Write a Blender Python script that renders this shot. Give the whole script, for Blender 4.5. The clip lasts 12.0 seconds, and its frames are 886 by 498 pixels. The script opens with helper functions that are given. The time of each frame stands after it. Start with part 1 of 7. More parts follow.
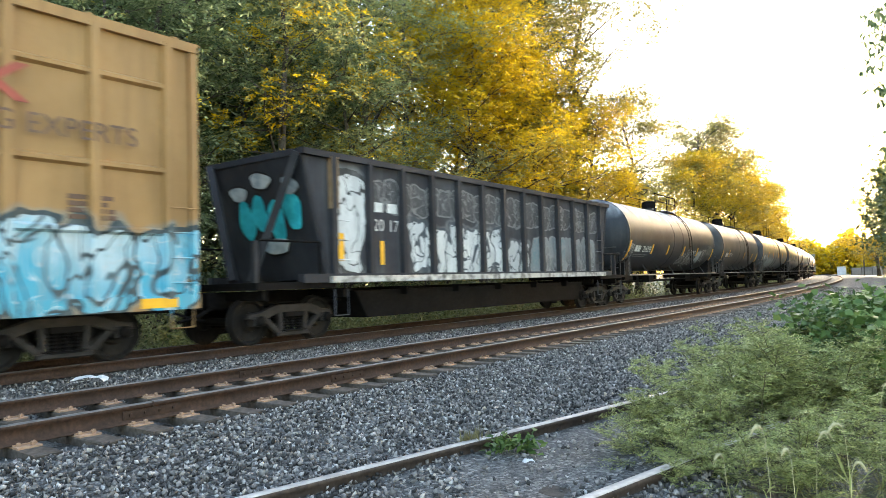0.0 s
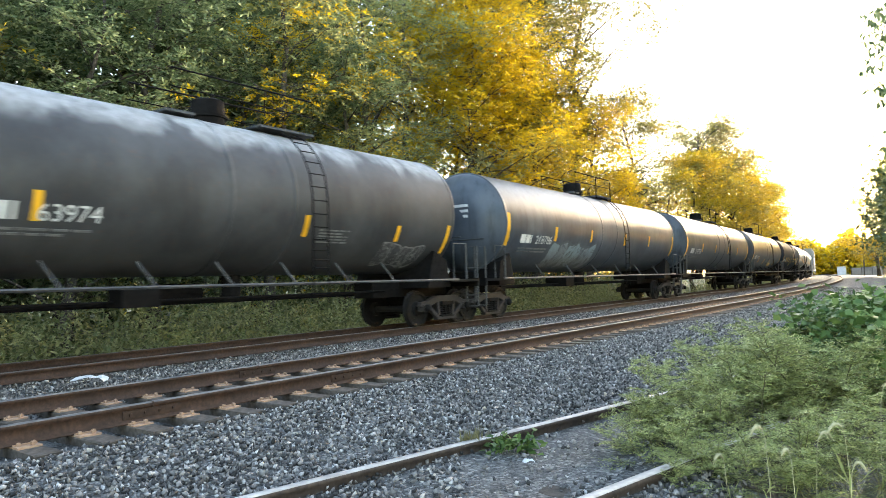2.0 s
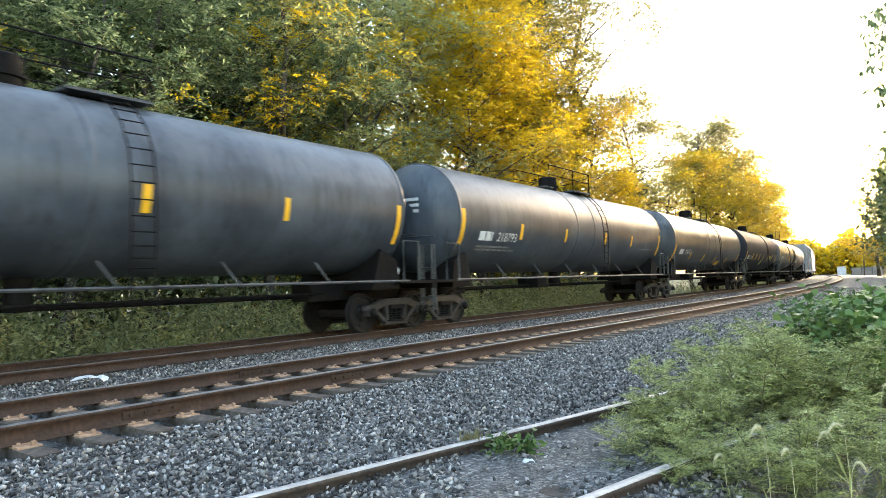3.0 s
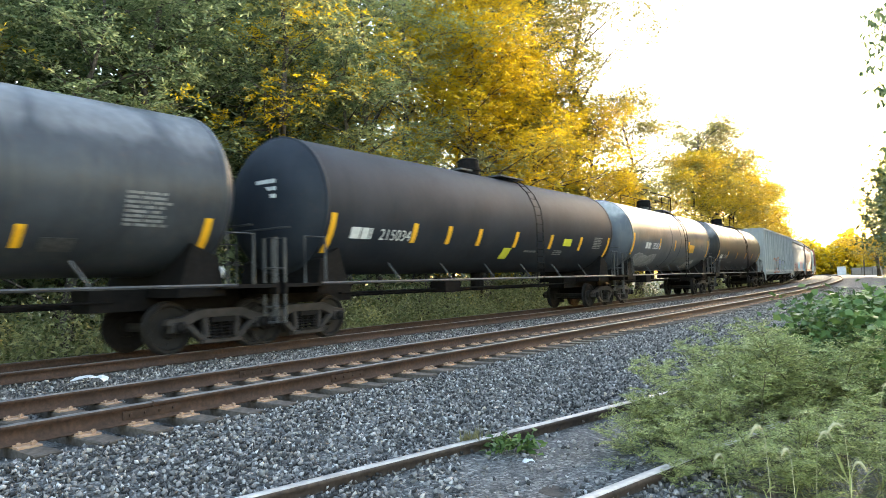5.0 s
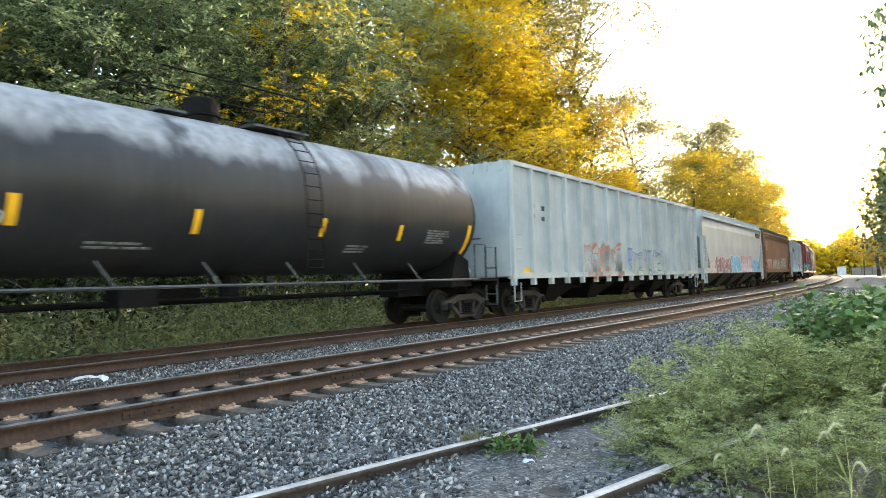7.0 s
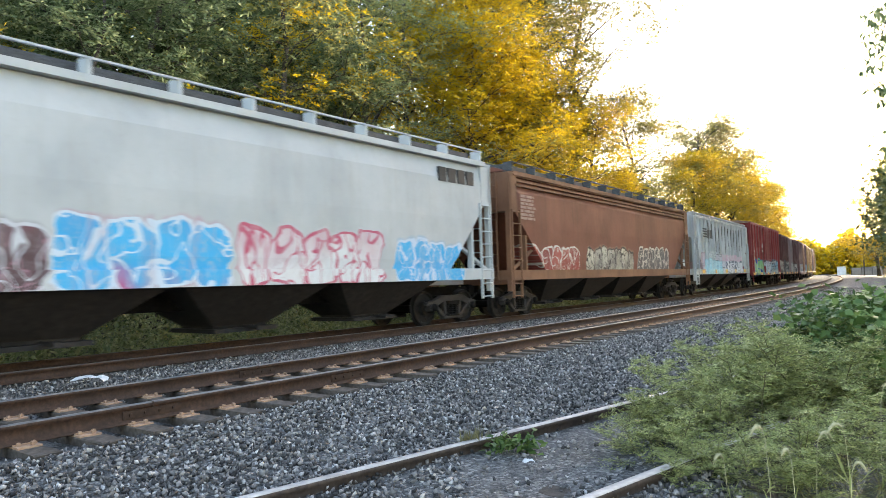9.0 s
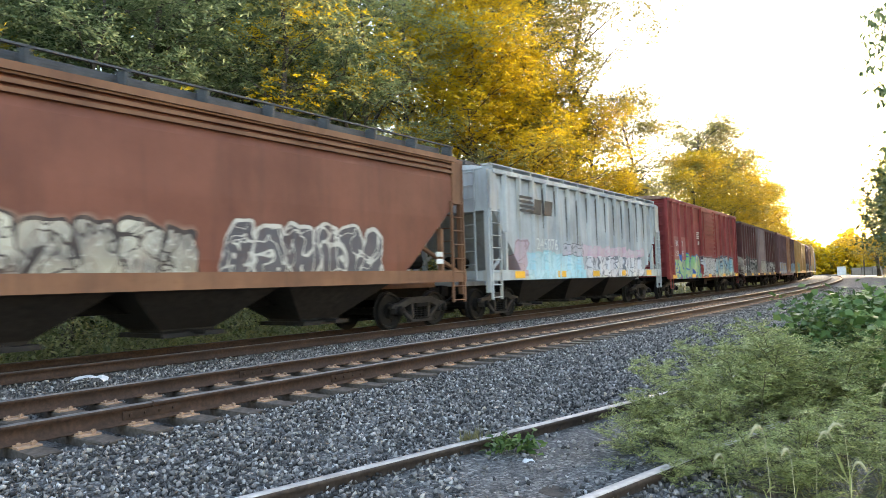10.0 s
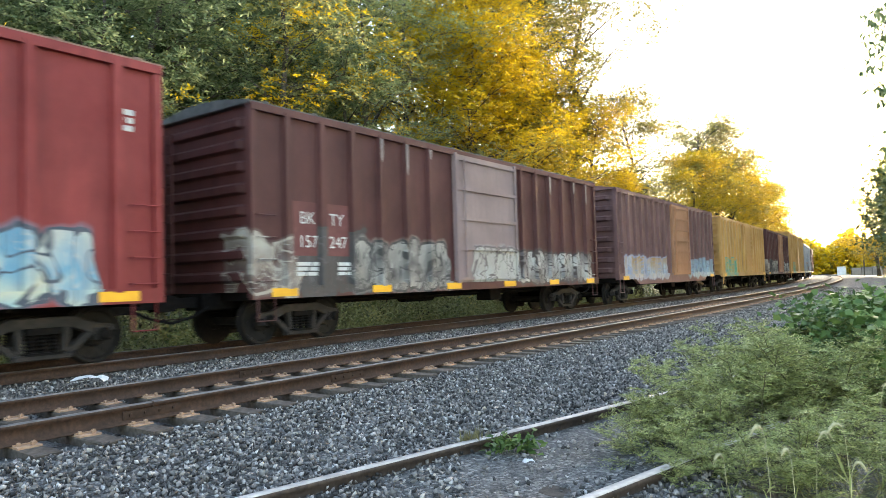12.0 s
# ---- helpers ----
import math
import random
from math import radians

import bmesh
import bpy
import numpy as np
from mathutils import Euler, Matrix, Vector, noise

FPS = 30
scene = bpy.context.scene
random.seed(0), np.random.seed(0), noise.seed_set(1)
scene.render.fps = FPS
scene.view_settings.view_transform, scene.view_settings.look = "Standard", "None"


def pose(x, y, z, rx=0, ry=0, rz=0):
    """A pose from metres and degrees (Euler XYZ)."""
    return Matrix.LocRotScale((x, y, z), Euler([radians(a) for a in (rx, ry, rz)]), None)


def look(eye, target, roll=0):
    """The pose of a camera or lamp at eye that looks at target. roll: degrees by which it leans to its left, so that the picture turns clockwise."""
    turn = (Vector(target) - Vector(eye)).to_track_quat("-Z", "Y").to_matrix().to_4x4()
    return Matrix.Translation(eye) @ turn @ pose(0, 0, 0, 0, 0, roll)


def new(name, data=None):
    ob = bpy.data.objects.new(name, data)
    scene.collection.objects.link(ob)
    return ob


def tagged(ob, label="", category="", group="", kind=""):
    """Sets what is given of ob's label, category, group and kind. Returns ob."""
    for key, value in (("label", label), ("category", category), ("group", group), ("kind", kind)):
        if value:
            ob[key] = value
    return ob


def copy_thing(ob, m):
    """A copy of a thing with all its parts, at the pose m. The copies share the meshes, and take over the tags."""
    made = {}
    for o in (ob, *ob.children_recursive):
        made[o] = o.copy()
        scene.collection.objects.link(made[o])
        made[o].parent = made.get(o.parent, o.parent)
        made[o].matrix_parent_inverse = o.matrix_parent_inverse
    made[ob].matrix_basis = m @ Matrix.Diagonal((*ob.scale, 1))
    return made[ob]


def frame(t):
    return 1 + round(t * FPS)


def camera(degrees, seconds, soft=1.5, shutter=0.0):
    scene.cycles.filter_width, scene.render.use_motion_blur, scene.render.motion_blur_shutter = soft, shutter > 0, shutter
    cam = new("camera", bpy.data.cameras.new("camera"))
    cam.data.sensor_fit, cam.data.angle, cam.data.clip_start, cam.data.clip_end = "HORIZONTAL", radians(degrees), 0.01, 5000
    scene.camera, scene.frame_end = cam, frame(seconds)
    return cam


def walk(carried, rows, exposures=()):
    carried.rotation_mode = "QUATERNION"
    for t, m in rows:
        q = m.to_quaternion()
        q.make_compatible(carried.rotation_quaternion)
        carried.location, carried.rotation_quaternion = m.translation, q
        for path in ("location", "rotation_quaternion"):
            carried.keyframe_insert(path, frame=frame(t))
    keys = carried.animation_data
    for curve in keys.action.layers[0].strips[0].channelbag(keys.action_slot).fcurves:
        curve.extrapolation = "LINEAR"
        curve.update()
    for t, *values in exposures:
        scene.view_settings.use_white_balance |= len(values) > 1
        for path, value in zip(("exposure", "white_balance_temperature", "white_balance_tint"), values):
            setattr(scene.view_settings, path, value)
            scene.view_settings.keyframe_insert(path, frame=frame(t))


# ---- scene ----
# The eye stands still beside the line: x right, y ahead, z up, rail top of the near track at z = 0.
cam = camera(65.617, 12.0, soft=0.8, shutter=0.16)
EYE = (0.0, 0.0, 1.0766)
VIEW = look(EYE, (0.0, 100.0, 1.0766 + 100.0 * math.tan(0.048257)), -1.7252)
walk(cam, [(0.0, VIEW), (12.0, VIEW)], [(0.0, 3.45, 6700, 13), (2.5, 3.62, 6700, 13), (5.5, 3.64, 6700, 13), (7.0, 3.54, 6700, 13), (9.2, 3.32, 6700, 18), (12.0, 3.48, 6700, 14)])

# ---- light ----
SUN_EL, SUN_AZ = 7.5, 42.0        # degrees above the horizon, degrees to the right of +y
world = bpy.data.worlds.new("sky")
scene.world = world
world.use_nodes = True
wn = world.node_tree
sky = wn.nodes.new("ShaderNodeTexSky")
sky.sky_type, sky.sun_disc = "NISHITA", False
sky.sun_elevation, sky.sun_rotation = radians(SUN_EL), radians(SUN_AZ)
sky.air_density, sky.dust_density, sky.ozone_density = 1.0, 1.2, 1.0
wn.nodes["Background"].inputs["Strength"].default_value = 0.15
wn.links.new(sky.outputs[0], wn.nodes["Background"].inputs[0])
sun = new("sun", bpy.data.lights.new("sun", "SUN"))
sun.data.energy, sun.data.angle, sun.data.color = 1.7, radians(1.0), (1.0, 0.86, 0.64)
sun.matrix_world = look((0, 0, 0), (-math.sin(radians(SUN_AZ)) * math.cos(radians(SUN_EL)), -math.cos(radians(SUN_AZ)) * math.cos(radians(SUN_EL)), -math.sin(radians(SUN_EL))))

# ---- the line of the tracks ----
STEP = 0.5
S_ = np.arange(-340.0, 620.0, STEP)
K_ = np.interp(S_, [-20, 40, 100, 170], [0.00142, 0.001181, 0.000868, 0.000246])
I0 = int(340 / STEP)
A_ = np.concatenate([[0], np.cumsum((K_[1:] + K_[:-1]) / 2 * STEP)])
H_ = math.pi / 2 - 0.647525 + A_ - A_[I0]
X_ = np.concatenate([[0], np.cumsum((np.cos(H_)[1:] + np.cos(H_)[:-1]) / 2 * STEP)])
Y_ = np.concatenate([[0], np.cumsum((np.sin(H_)[1:] + np.sin(H_)[:-1]) / 2 * STEP)])
X_ += -X_[I0] - math.sin(H_[I0]) * 7.149215
Y_ += -Y_[I0] + math.cos(H_[I0]) * 7.149215
GAP = 4.8875      # from the near track's centre to the far track's
FAR_Z = -0.0545
GAUGE = 0.7525


def place(s, off):
    """Arrays of x, y at s metres along the line and off metres to its left."""
    h = np.interp(s, S_, H_)
    return np.interp(s, S_, X_) - off * np.sin(h), np.interp(s, S_, Y_) + off * np.cos(h)


def heading(s):
    return float(np.interp(s, S_, H_))


def along(x, y):
    """s and off of world points, for arrays."""
    h0 = H_[I0]
    s = (x - X_[I0]) * math.cos(h0) + (y - Y_[I0]) * math.sin(h0)
    for _ in range(6):
        h = np.interp(s, S_, H_)
        dx, dy = x - np.interp(s, S_, X_), y - np.interp(s, S_, Y_)
        s = np.clip(s + 0.8 * (dx * np.cos(h) + dy * np.sin(h)), -330, 610)
    h = np.interp(s, S_, H_)
    dx, dy = x - np.interp(s, S_, X_), y - np.interp(s, S_, Y_)
    return s, -dx * np.sin(h) + dy * np.cos(h)


def bed(off):
    """Height of the ballast's surface."""
    return np.interp(off, [-9, -7, -5.6, -3.3, -1.9, -1.4, -1.05, 1.05, 1.5, 2.4, 3.6, GAP + 1.4, GAP + 3.4, GAP + 6], [-0.52, -0.48, -0.275, -0.275, -0.25, -0.225, -0.27, -0.27, -0.23, -0.25, -0.25, -0.26, -0.75, -0.9])


# ---- materials ----
def shader(name):
    m = bpy.data.materials.new(name)
    m.use_nodes = True
    nt = m.node_tree
    return m, nt, nt.nodes["Principled BSDF"]


def mth(nt, op, a, b=0.0, clamp=False):
    n = nt.nodes.new("ShaderNodeMath")
    n.operation, n.use_clamp = op, clamp
    for i, v in enumerate((a, b)):
        if isinstance(v, (int, float)):
            n.inputs[i].default_value = v
        else:
            nt.links.new(v, n.inputs[i])
    return n.outputs[0]


def coords(nt, scale=(1, 1, 1), shift=(0, 0, 0), kind="Object"):
    c, m = nt.nodes.new("ShaderNodeTexCoord"), nt.nodes.new("ShaderNodeMapping")
    nt.links.new(c.outputs[kind], m.inputs[0])
    m.inputs["Scale"].default_value, m.inputs["Location"].default_value = scale, shift
    return m.outputs[0]


def nse(nt, vec, scale, detail=4.0, rough=0.55, distort=0.0):
    n = nt.nodes.new("ShaderNodeTexNoise")
    nt.links.new(vec, n.inputs["Vector"])
    n.inputs["Scale"].default_value, n.inputs["Detail"].default_value = scale, detail
    n.inputs["Roughness"].default_value, n.inputs["Distortion"].default_value = rough, distort
    return n.outputs[0]


def ramp(nt, fac, stops):
    n = nt.nodes.new("ShaderNodeValToRGB")
    nt.links.new(fac, n.inputs[0])
    el = n.color_ramp.elements
    while len(el) < len(stops):
        el.new(0.5)
    for e, (at, c) in zip(el, stops):
        e.position, e.color = at, (c, c, c, 1) if isinstance(c, (int, float)) else (*c, 1)
    return n.outputs[0]


def mix(nt, fac, a, b, mode="MIX"):
    n = nt.nodes.new("ShaderNodeMix")
    n.data_type, n.blend_type = "RGBA", mode
    for sock, v in ((n.inputs[0], fac), (n.inputs[6], a), (n.inputs[7], b)):
        if isinstance(v, (int, float)):
            sock.default_value = v
        elif isinstance(v, tuple):
            sock.default_value = (*v, 1)
        else:
            nt.links.new(v, sock)
    return n.outputs[2]


def bump(nt, bsdf, height, strength, distance):
    n = nt.nodes.new("ShaderNodeBump")
    nt.links.new(height, n.inputs["Height"])
    n.inputs["Strength"].default_value, n.inputs["Distance"].default_value = strength, distance
    nt.links.new(n.outputs[0], bsdf.inputs["Normal"])


def rough_stuff(name, dark, light, scale, rough=0.85, metal=0.0, bumps=0.4, dist=0.01, spread=(0.3, 0.7), mottle=None, gloss=0.35):
    """A weathered surface with grain and larger stains."""
    m, nt, b = shader(name)
    v = coords(nt)
    fine, broad = nse(nt, v, scale, 6.0), nse(nt, v, scale * 0.12, 3.0)
    col = ramp(nt, fine, [(spread[0], dark), (spread[1], light)])
    col = mix(nt, ramp(nt, broad, [(0.35, 0.0), (0.7, 0.6)]), col, mottle or tuple(0.6 * c for c in dark))
    nt.links.new(col, b.inputs["Base Color"])
    b.inputs["Roughness"].default_value, b.inputs["Metallic"].default_value = rough, metal
    b.inputs["Specular IOR Level"].default_value = gloss
    bump(nt, b, fine, bumps, dist)
    return m


def car_paint(name, base, faded, dirt, rough=0.5, streak=0.5, tags=(), rust=0.25, low_dirt=0.5, spots=None, gloss_noise=0.15, shine=0.25):
    """Weathered rail car paint in the car's space: fading, rain streaks, rust, road grime and sprayed tags.
    tags: (x0, x1, z0, z1, outline, fills, size)."""
    m, nt, b = shader(name)
    v = coords(nt)
    xyz = nt.nodes.new("ShaderNodeSeparateXYZ")
    nt.links.new(v, xyz.inputs[0])
    X, Y, Z = xyz.outputs
    broad = nse(nt, v, 0.7, 5.0, 0.6)
    col = ramp(nt, broad, [(0.35, base), (0.68, faded)])
    runs = nse(nt, coords(nt, (5.0, 5.0, 0.28)), 1.0, 5.0, 0.65)
    col = mix(nt, mth(nt, "MULTIPLY", ramp(nt, runs, [(0.5, 0.0), (0.75, 1.0)]), streak), col, dirt)
    fine = nse(nt, v, 9.0, 6.0, 0.65)
    col = mix(nt, mth(nt, "MULTIPLY", ramp(nt, fine, [(0.56, 0.0), (0.74, 1.0)]), rust), col, (0.12, 0.05, 0.025))
    grime = mth(nt, "SUBTRACT", 1.75, mth(nt, "ADD", Z, mth(nt, "MULTIPLY", broad, 0.9)), True)
    col = mix(nt, mth(nt, "MULTIPLY", grime, low_dirt), col, (0.04, 0.036, 0.033))
    soot = nse(nt, coords(nt, (0.9, 0.9, 0.45), (3, 1, 5)), 0.9, 6.0, 0.62, 0.4)
    col = mix(nt, mth(nt, "MULTIPLY", ramp(nt, soot, [(0.5, 0.0), (0.68, 1.0)]), 0.55 * streak), col, tuple(0.35 * c for c in base))
    if spots:                                           # large pale or dark weathered patches over the top
        z_at, tone, amount = spots
        blot = nse(nt, coords(nt, (0.8, 0.4, 0.5)), 1.0, 5.0, 0.55, 0.5)
        up = mth(nt, "MULTIPLY", mth(nt, "SUBTRACT", Z, z_at), 2.2, True)
        edge = ramp(nt, mth(nt, "ADD", blot, mth(nt, "MULTIPLY", up, 0.16)), [(0.55, 0.0), (0.66, 1.0)])
        edge = mth(nt, "MULTIPLY", edge, ramp(nt, runs, [(0.35, 1.0), (0.7, 0.45)]))
        col = mix(nt, mth(nt, "MULTIPLY", mth(nt, "MULTIPLY", edge, up), amount), col, tone)
    wob = nt.nodes.new("ShaderNodeTexNoise")
    nt.links.new(v, wob.inputs["Vector"])
    wob.inputs["Scale"].default_value, wob.inputs["Detail"].default_value = 1.6, 1.5
    for n_tag, (x0, x1, z0, z1, outline, fills, size) in enumerate(tags):     # swollen sprayed letters, side by side
        wx = mth(nt, "MULTIPLY", mth(nt, "SUBTRACT", wob.outputs[0], 0.5), 0.75 * size)
        wz = mth(nt, "MULTIPLY", mth(nt, "SUBTRACT", nse(nt, coords(nt, shift=(4.0 + n_tag, 0, 9)), 1.3, 1.5), 0.5), 0.7 * size)
        pitch = (x1 - x0) / max(1, round((x1 - x0) / (0.78 * size)))
        u = mth(nt, "DIVIDE", mth(nt, "SUBTRACT", mth(nt, "ADD", X, wx), x0), pitch)
        lx = mth(nt, "ABSOLUTE", mth(nt, "SUBTRACT", mth(nt, "FRACT", u), 0.5))
        lz = mth(nt, "ABSOLUTE", mth(nt, "DIVIDE", mth(nt, "SUBTRACT", mth(nt, "ADD", Z, wz), (z0 + z1) / 2), z1 - z0))
        r = mth(nt, "ADD", mth(nt, "POWER", mth(nt, "MULTIPLY", lx, 1.94), 5.0), mth(nt, "POWER", mth(nt, "MULTIPLY", lz, 2.0), 4.5))
        wn_ = nt.nodes.new("ShaderNodeTexWhiteNoise")
        wn_.noise_dimensions = "1D"
        nt.links.new(mth(nt, "ADD", mth(nt, "FLOOR", u), 7.3 * n_tag), wn_.inputs["W"])
        rise = mth(nt, "DIVIDE", mth(nt, "SUBTRACT", Z, z0), z1 - z0, True)
        tone = mth(nt, "ADD", mth(nt, "MULTIPLY", wn_.outputs["Value"], 0.3), mth(nt, "ADD", mth(nt, "MULTIPLY", wob.outputs[0], 0.45), mth(nt, "MULTIPLY", rise, 0.3)))
        paint = ramp(nt, tone, [(0.25 + 0.5 * i / max(1, len(fills) - 1), f) for i, f in enumerate(fills)])
        ink = nse(nt, coords(nt, (1.0, 0.0, 0.7), (n_tag, 0, 0)), 1.9 / size, 1.0, 0.4, 1.4)
        lines = ramp(nt, mth(nt, "ABSOLUTE", mth(nt, "SUBTRACT", ink, 0.5)), [(0.018, 1.0), (0.03, 0.0)])
        rim = mth(nt, "MULTIPLY", mth(nt, "GREATER_THAN", r, 0.66), mth(nt, "LESS_THAN", r, 1.12))
        flick = nse(nt, coords(nt, (1.3, 0.0, 0.6), (5.0 + n_tag, 0, 3.0)), 2.6 / size, 1.0, 0.4, 1.8)
        light = ramp(nt, mth(nt, "ABSOLUTE", mth(nt, "SUBTRACT", flick, 0.47)), [(0.012, 0.75), (0.026, 0.0)])
        paint = mix(nt, light, paint, tuple(0.55 * v + 0.25 * max(fills[-1]) + 0.06 for v in fills[-1]))
        paint = mix(nt, mth(nt, "MAXIMUM", lines, rim), paint, outline)
        inx = mth(nt, "MULTIPLY", mth(nt, "GREATER_THAN", mth(nt, "ADD", X, wx), x0), mth(nt, "LESS_THAN", mth(nt, "ADD", X, wx), x1))
        inside = mth(nt, "MULTIPLY", inx, mth(nt, "LESS_THAN", r, 1.12))
        near = mth(nt, "LESS_THAN", Y, -0.6)
        worn = mth(nt, "MULTIPLY", mth(nt, "MULTIPLY", inside, near), ramp(nt, fine, [(0.25, 0.7), (0.5, 0.96)]))
        worn = mth(nt, "MULTIPLY", worn, ramp(nt, runs, [(0.5, 1.0), (0.72, 0.45)]))
        dust = mth(nt, "MULTIPLY", mth(nt, "MULTIPLY", inx, near), mth(nt, "MULTIPLY", ramp(nt, mth(nt, "MULTIPLY", r, 0.5), [(0.5, 0.4), (0.95, 0.0)]), ramp(nt, runs, [(0.3, 0.0), (0.6, 1.0)])))
        col = mix(nt, dust, col, fills[0])                # thin overspray round the letters
        col = mix(nt, worn, col, paint)
    nt.links.new(col, b.inputs["Base Color"])
    nt.links.new(mth(nt, "ADD", rough + 0.1 - gloss_noise / 2, mth(nt, "MULTIPLY", fine, gloss_noise)), b.inputs["Roughness"])
    b.inputs["Specular IOR Level"].default_value = shine
    bump(nt, b, broad, 0.12, 0.03)
    return m


def leaf_stuff(name, greens, patch, patch_at, patch_scale=0.35, through_light=0.4, sheen=0.45):
    """Leaves: each one its own shade, with whole sprays turned to the patch colour."""
    m, nt, b = shader(name)
    g = nt.nodes.new("ShaderNodeNewGeometry")
    rnd = g.outputs["Random Per Island"]
    col = ramp(nt, rnd, [(i / (len(greens) - 1), c) for i, c in enumerate(greens)])
    area = nse(nt, coords(nt, shift=(7, 3, 1)), patch_scale, 2.0, 0.5)
    fac = ramp(nt, mth(nt, "ADD", area, mth(nt, "MULTIPLY", mth(nt, "SUBTRACT", rnd, 0.5), 0.10)), [(patch_at, 0.0), (patch_at + 0.06, 1.0)])
    gold = ramp(nt, rnd, [(0.0, tuple(0.75 * c for c in patch)), (1.0, patch)])
    col = mix(nt, fac, col, gold)
    spray = ramp(nt, nse(nt, coords(nt, shift=(2, 9, 4)), 1.1, 2.0, 0.5), [(0.36, 0.68), (0.62, 1.0)])
    col = mix(nt, 1.0, col, spray, "MULTIPLY")
    nt.links.new(col, b.inputs["Base Color"])
    b.inputs["Roughness"].default_value = sheen
    b.inputs["Specular IOR Level"].default_value = 0.25
    t, ms = nt.nodes.new("ShaderNodeBsdfTranslucent"), nt.nodes.new("ShaderNodeMixShader")
    nt.links.new(col, t.inputs[0])
    ms.inputs[0].default_value = through_light
    nt.links.new(b.outputs[0], ms.inputs[1])
    nt.links.new(t.outputs[0], ms.inputs[2])
    nt.links.new(ms.outputs[0], nt.nodes["Material Output"].inputs[0])
    return m


def stone_stuff():
    m, nt, b = shader("crushed_granite")
    g = nt.nodes.new("ShaderNodeNewGeometry")
    col = ramp(nt, g.outputs["Random Per Island"], [(0.0, (0.028, 0.026, 0.025)), (0.38, (0.108, 0.098, 0.092)), (0.72, (0.25, 0.226, 0.208)), (0.92, (0.39, 0.35, 0.32)), (0.985, (0.58, 0.55, 0.52)), (1.0, (0.52, 0.42, 0.31))])
    v = coords(nt)
    fine = nse(nt, v, 60.0, 4.0)
    col = mix(nt, 0.5, col, ramp(nt, fine, [(0.3, 0.35), (0.7, 1.0)]), "MULTIPLY")
    nt.links.new(col, b.inputs["Base Color"])
    b.inputs["Roughness"].default_value = 0.92
    b.inputs["Specular IOR Level"].default_value = 0.25
    bump(nt, b, fine, 0.4, 0.004)
    return m


def bed_stuff():
    m, nt, b = shader("ballast_bed")
    v = coords(nt)
    vo = nt.nodes.new("ShaderNodeTexVoronoi")
    nt.links.new(v, vo.inputs["Vector"])
    vo.inputs["Scale"].default_value = 42.0
    sep = nt.nodes.new("ShaderNodeSeparateColor")
    nt.links.new(vo.outputs["Color"], sep.inputs[0])
    col = ramp(nt, sep.outputs[0], [(0.0, (0.022, 0.021, 0.020)), (0.5, (0.066, 0.063, 0.060)), (0.85, (0.13, 0.125, 0.118)), (1.0, (0.24, 0.23, 0.215))])
    big = nse(nt, v, 0.5, 4.0)
    col = mix(nt, ramp(nt, big, [(0.5, 0.0), (0.75, 0.5)]), col, (0.07, 0.058, 0.045))
    nt.links.new(col, b.inputs["Base Color"])
    b.inputs["Roughness"].default_value = 0.8
    bump(nt, b, mth(nt, "SUBTRACT", 1.0, vo.outputs["Distance"]), 0.8, 0.02)
    return m


def soil_stuff():
    m, nt, b = shader("verge_soil")
    v = coords(nt)
    fine, broad = nse(nt, v, 18.0, 6.0), nse(nt, v, 0.6, 4.0)
    col = ramp(nt, fine, [(0.3, (0.035, 0.03, 0.022)), (0.7, (0.10, 0.085, 0.06))])
    grass = ramp(nt, fine, [(0.3, (0.03, 0.045, 0.015)), (0.7, (0.10, 0.12, 0.04))])
    nt.links.new(mix(nt, ramp(nt, broad, [(0.4, 0.0), (0.6, 1.0)]), col, grass), b.inputs["Base Color"])
    b.inputs["Roughness"].default_value = 0.95
    bump(nt, b, fine, 0.8, 0.04)
    return m


STONE, BED, SOIL = stone_stuff(), bed_stuff(), soil_stuff()
RAIL = rough_stuff("rusted_rail_steel", (0.026, 0.0135, 0.0085), (0.078, 0.039, 0.023), 25.0, 0.8, 0.1, 0.25, 0.003)
RAIL_OLD = rough_stuff("old_siding_rail", (0.045, 0.031, 0.025), (0.11, 0.078, 0.06), 25.0, 0.7, 0.2, 0.2, 0.003)
OLD_HEAD = rough_stuff("dull_rail_head", (0.34, 0.30, 0.275), (0.58, 0.53, 0.49), 15.0, 0.55, 0.3, 0.1, 0.002)
SHINE = rough_stuff("polished_rail_head", (0.07, 0.067, 0.065), (0.15, 0.143, 0.138), 12.0, 0.5, 0.5, 0.05, 0.001, mottle=(0.25, 0.22, 0.2))
TIE = rough_stuff("weathered_sleeper_wood", (0.032, 0.024, 0.018), (0.12, 0.095, 0.077), 14.0, 0.9, 0.0, 0.8, 0.01)
PLATE = rough_stuff("rusted_tie_plate", (0.30, 0.175, 0.11), (0.54, 0.35, 0.23), 30.0, 0.8, 0.1, 0.3, 0.003)
# Near-black steels: the shade under the cars is put into their colour.
STEEL = rough_stuff("shade_dark_grimy_steel", (0.0036, 0.0031, 0.0030), (0.0115, 0.0096, 0.009), 12.0, 0.8, 0.0, 0.3, 0.006, gloss=0.1)
WHEEL = rough_stuff("shade_dark_wheel_steel", (0.0048, 0.004, 0.0038), (0.0165, 0.0135, 0.0122), 10.0, 0.7, 0.0, 0.2, 0.003, gloss=0.2)
SIDE = rough_stuff("shade_dark_dusty_side_frame", (0.009, 0.0077, 0.0072), (0.036, 0.030, 0.028), 7.0, 0.7, 0.1, 0.3, 0.006)
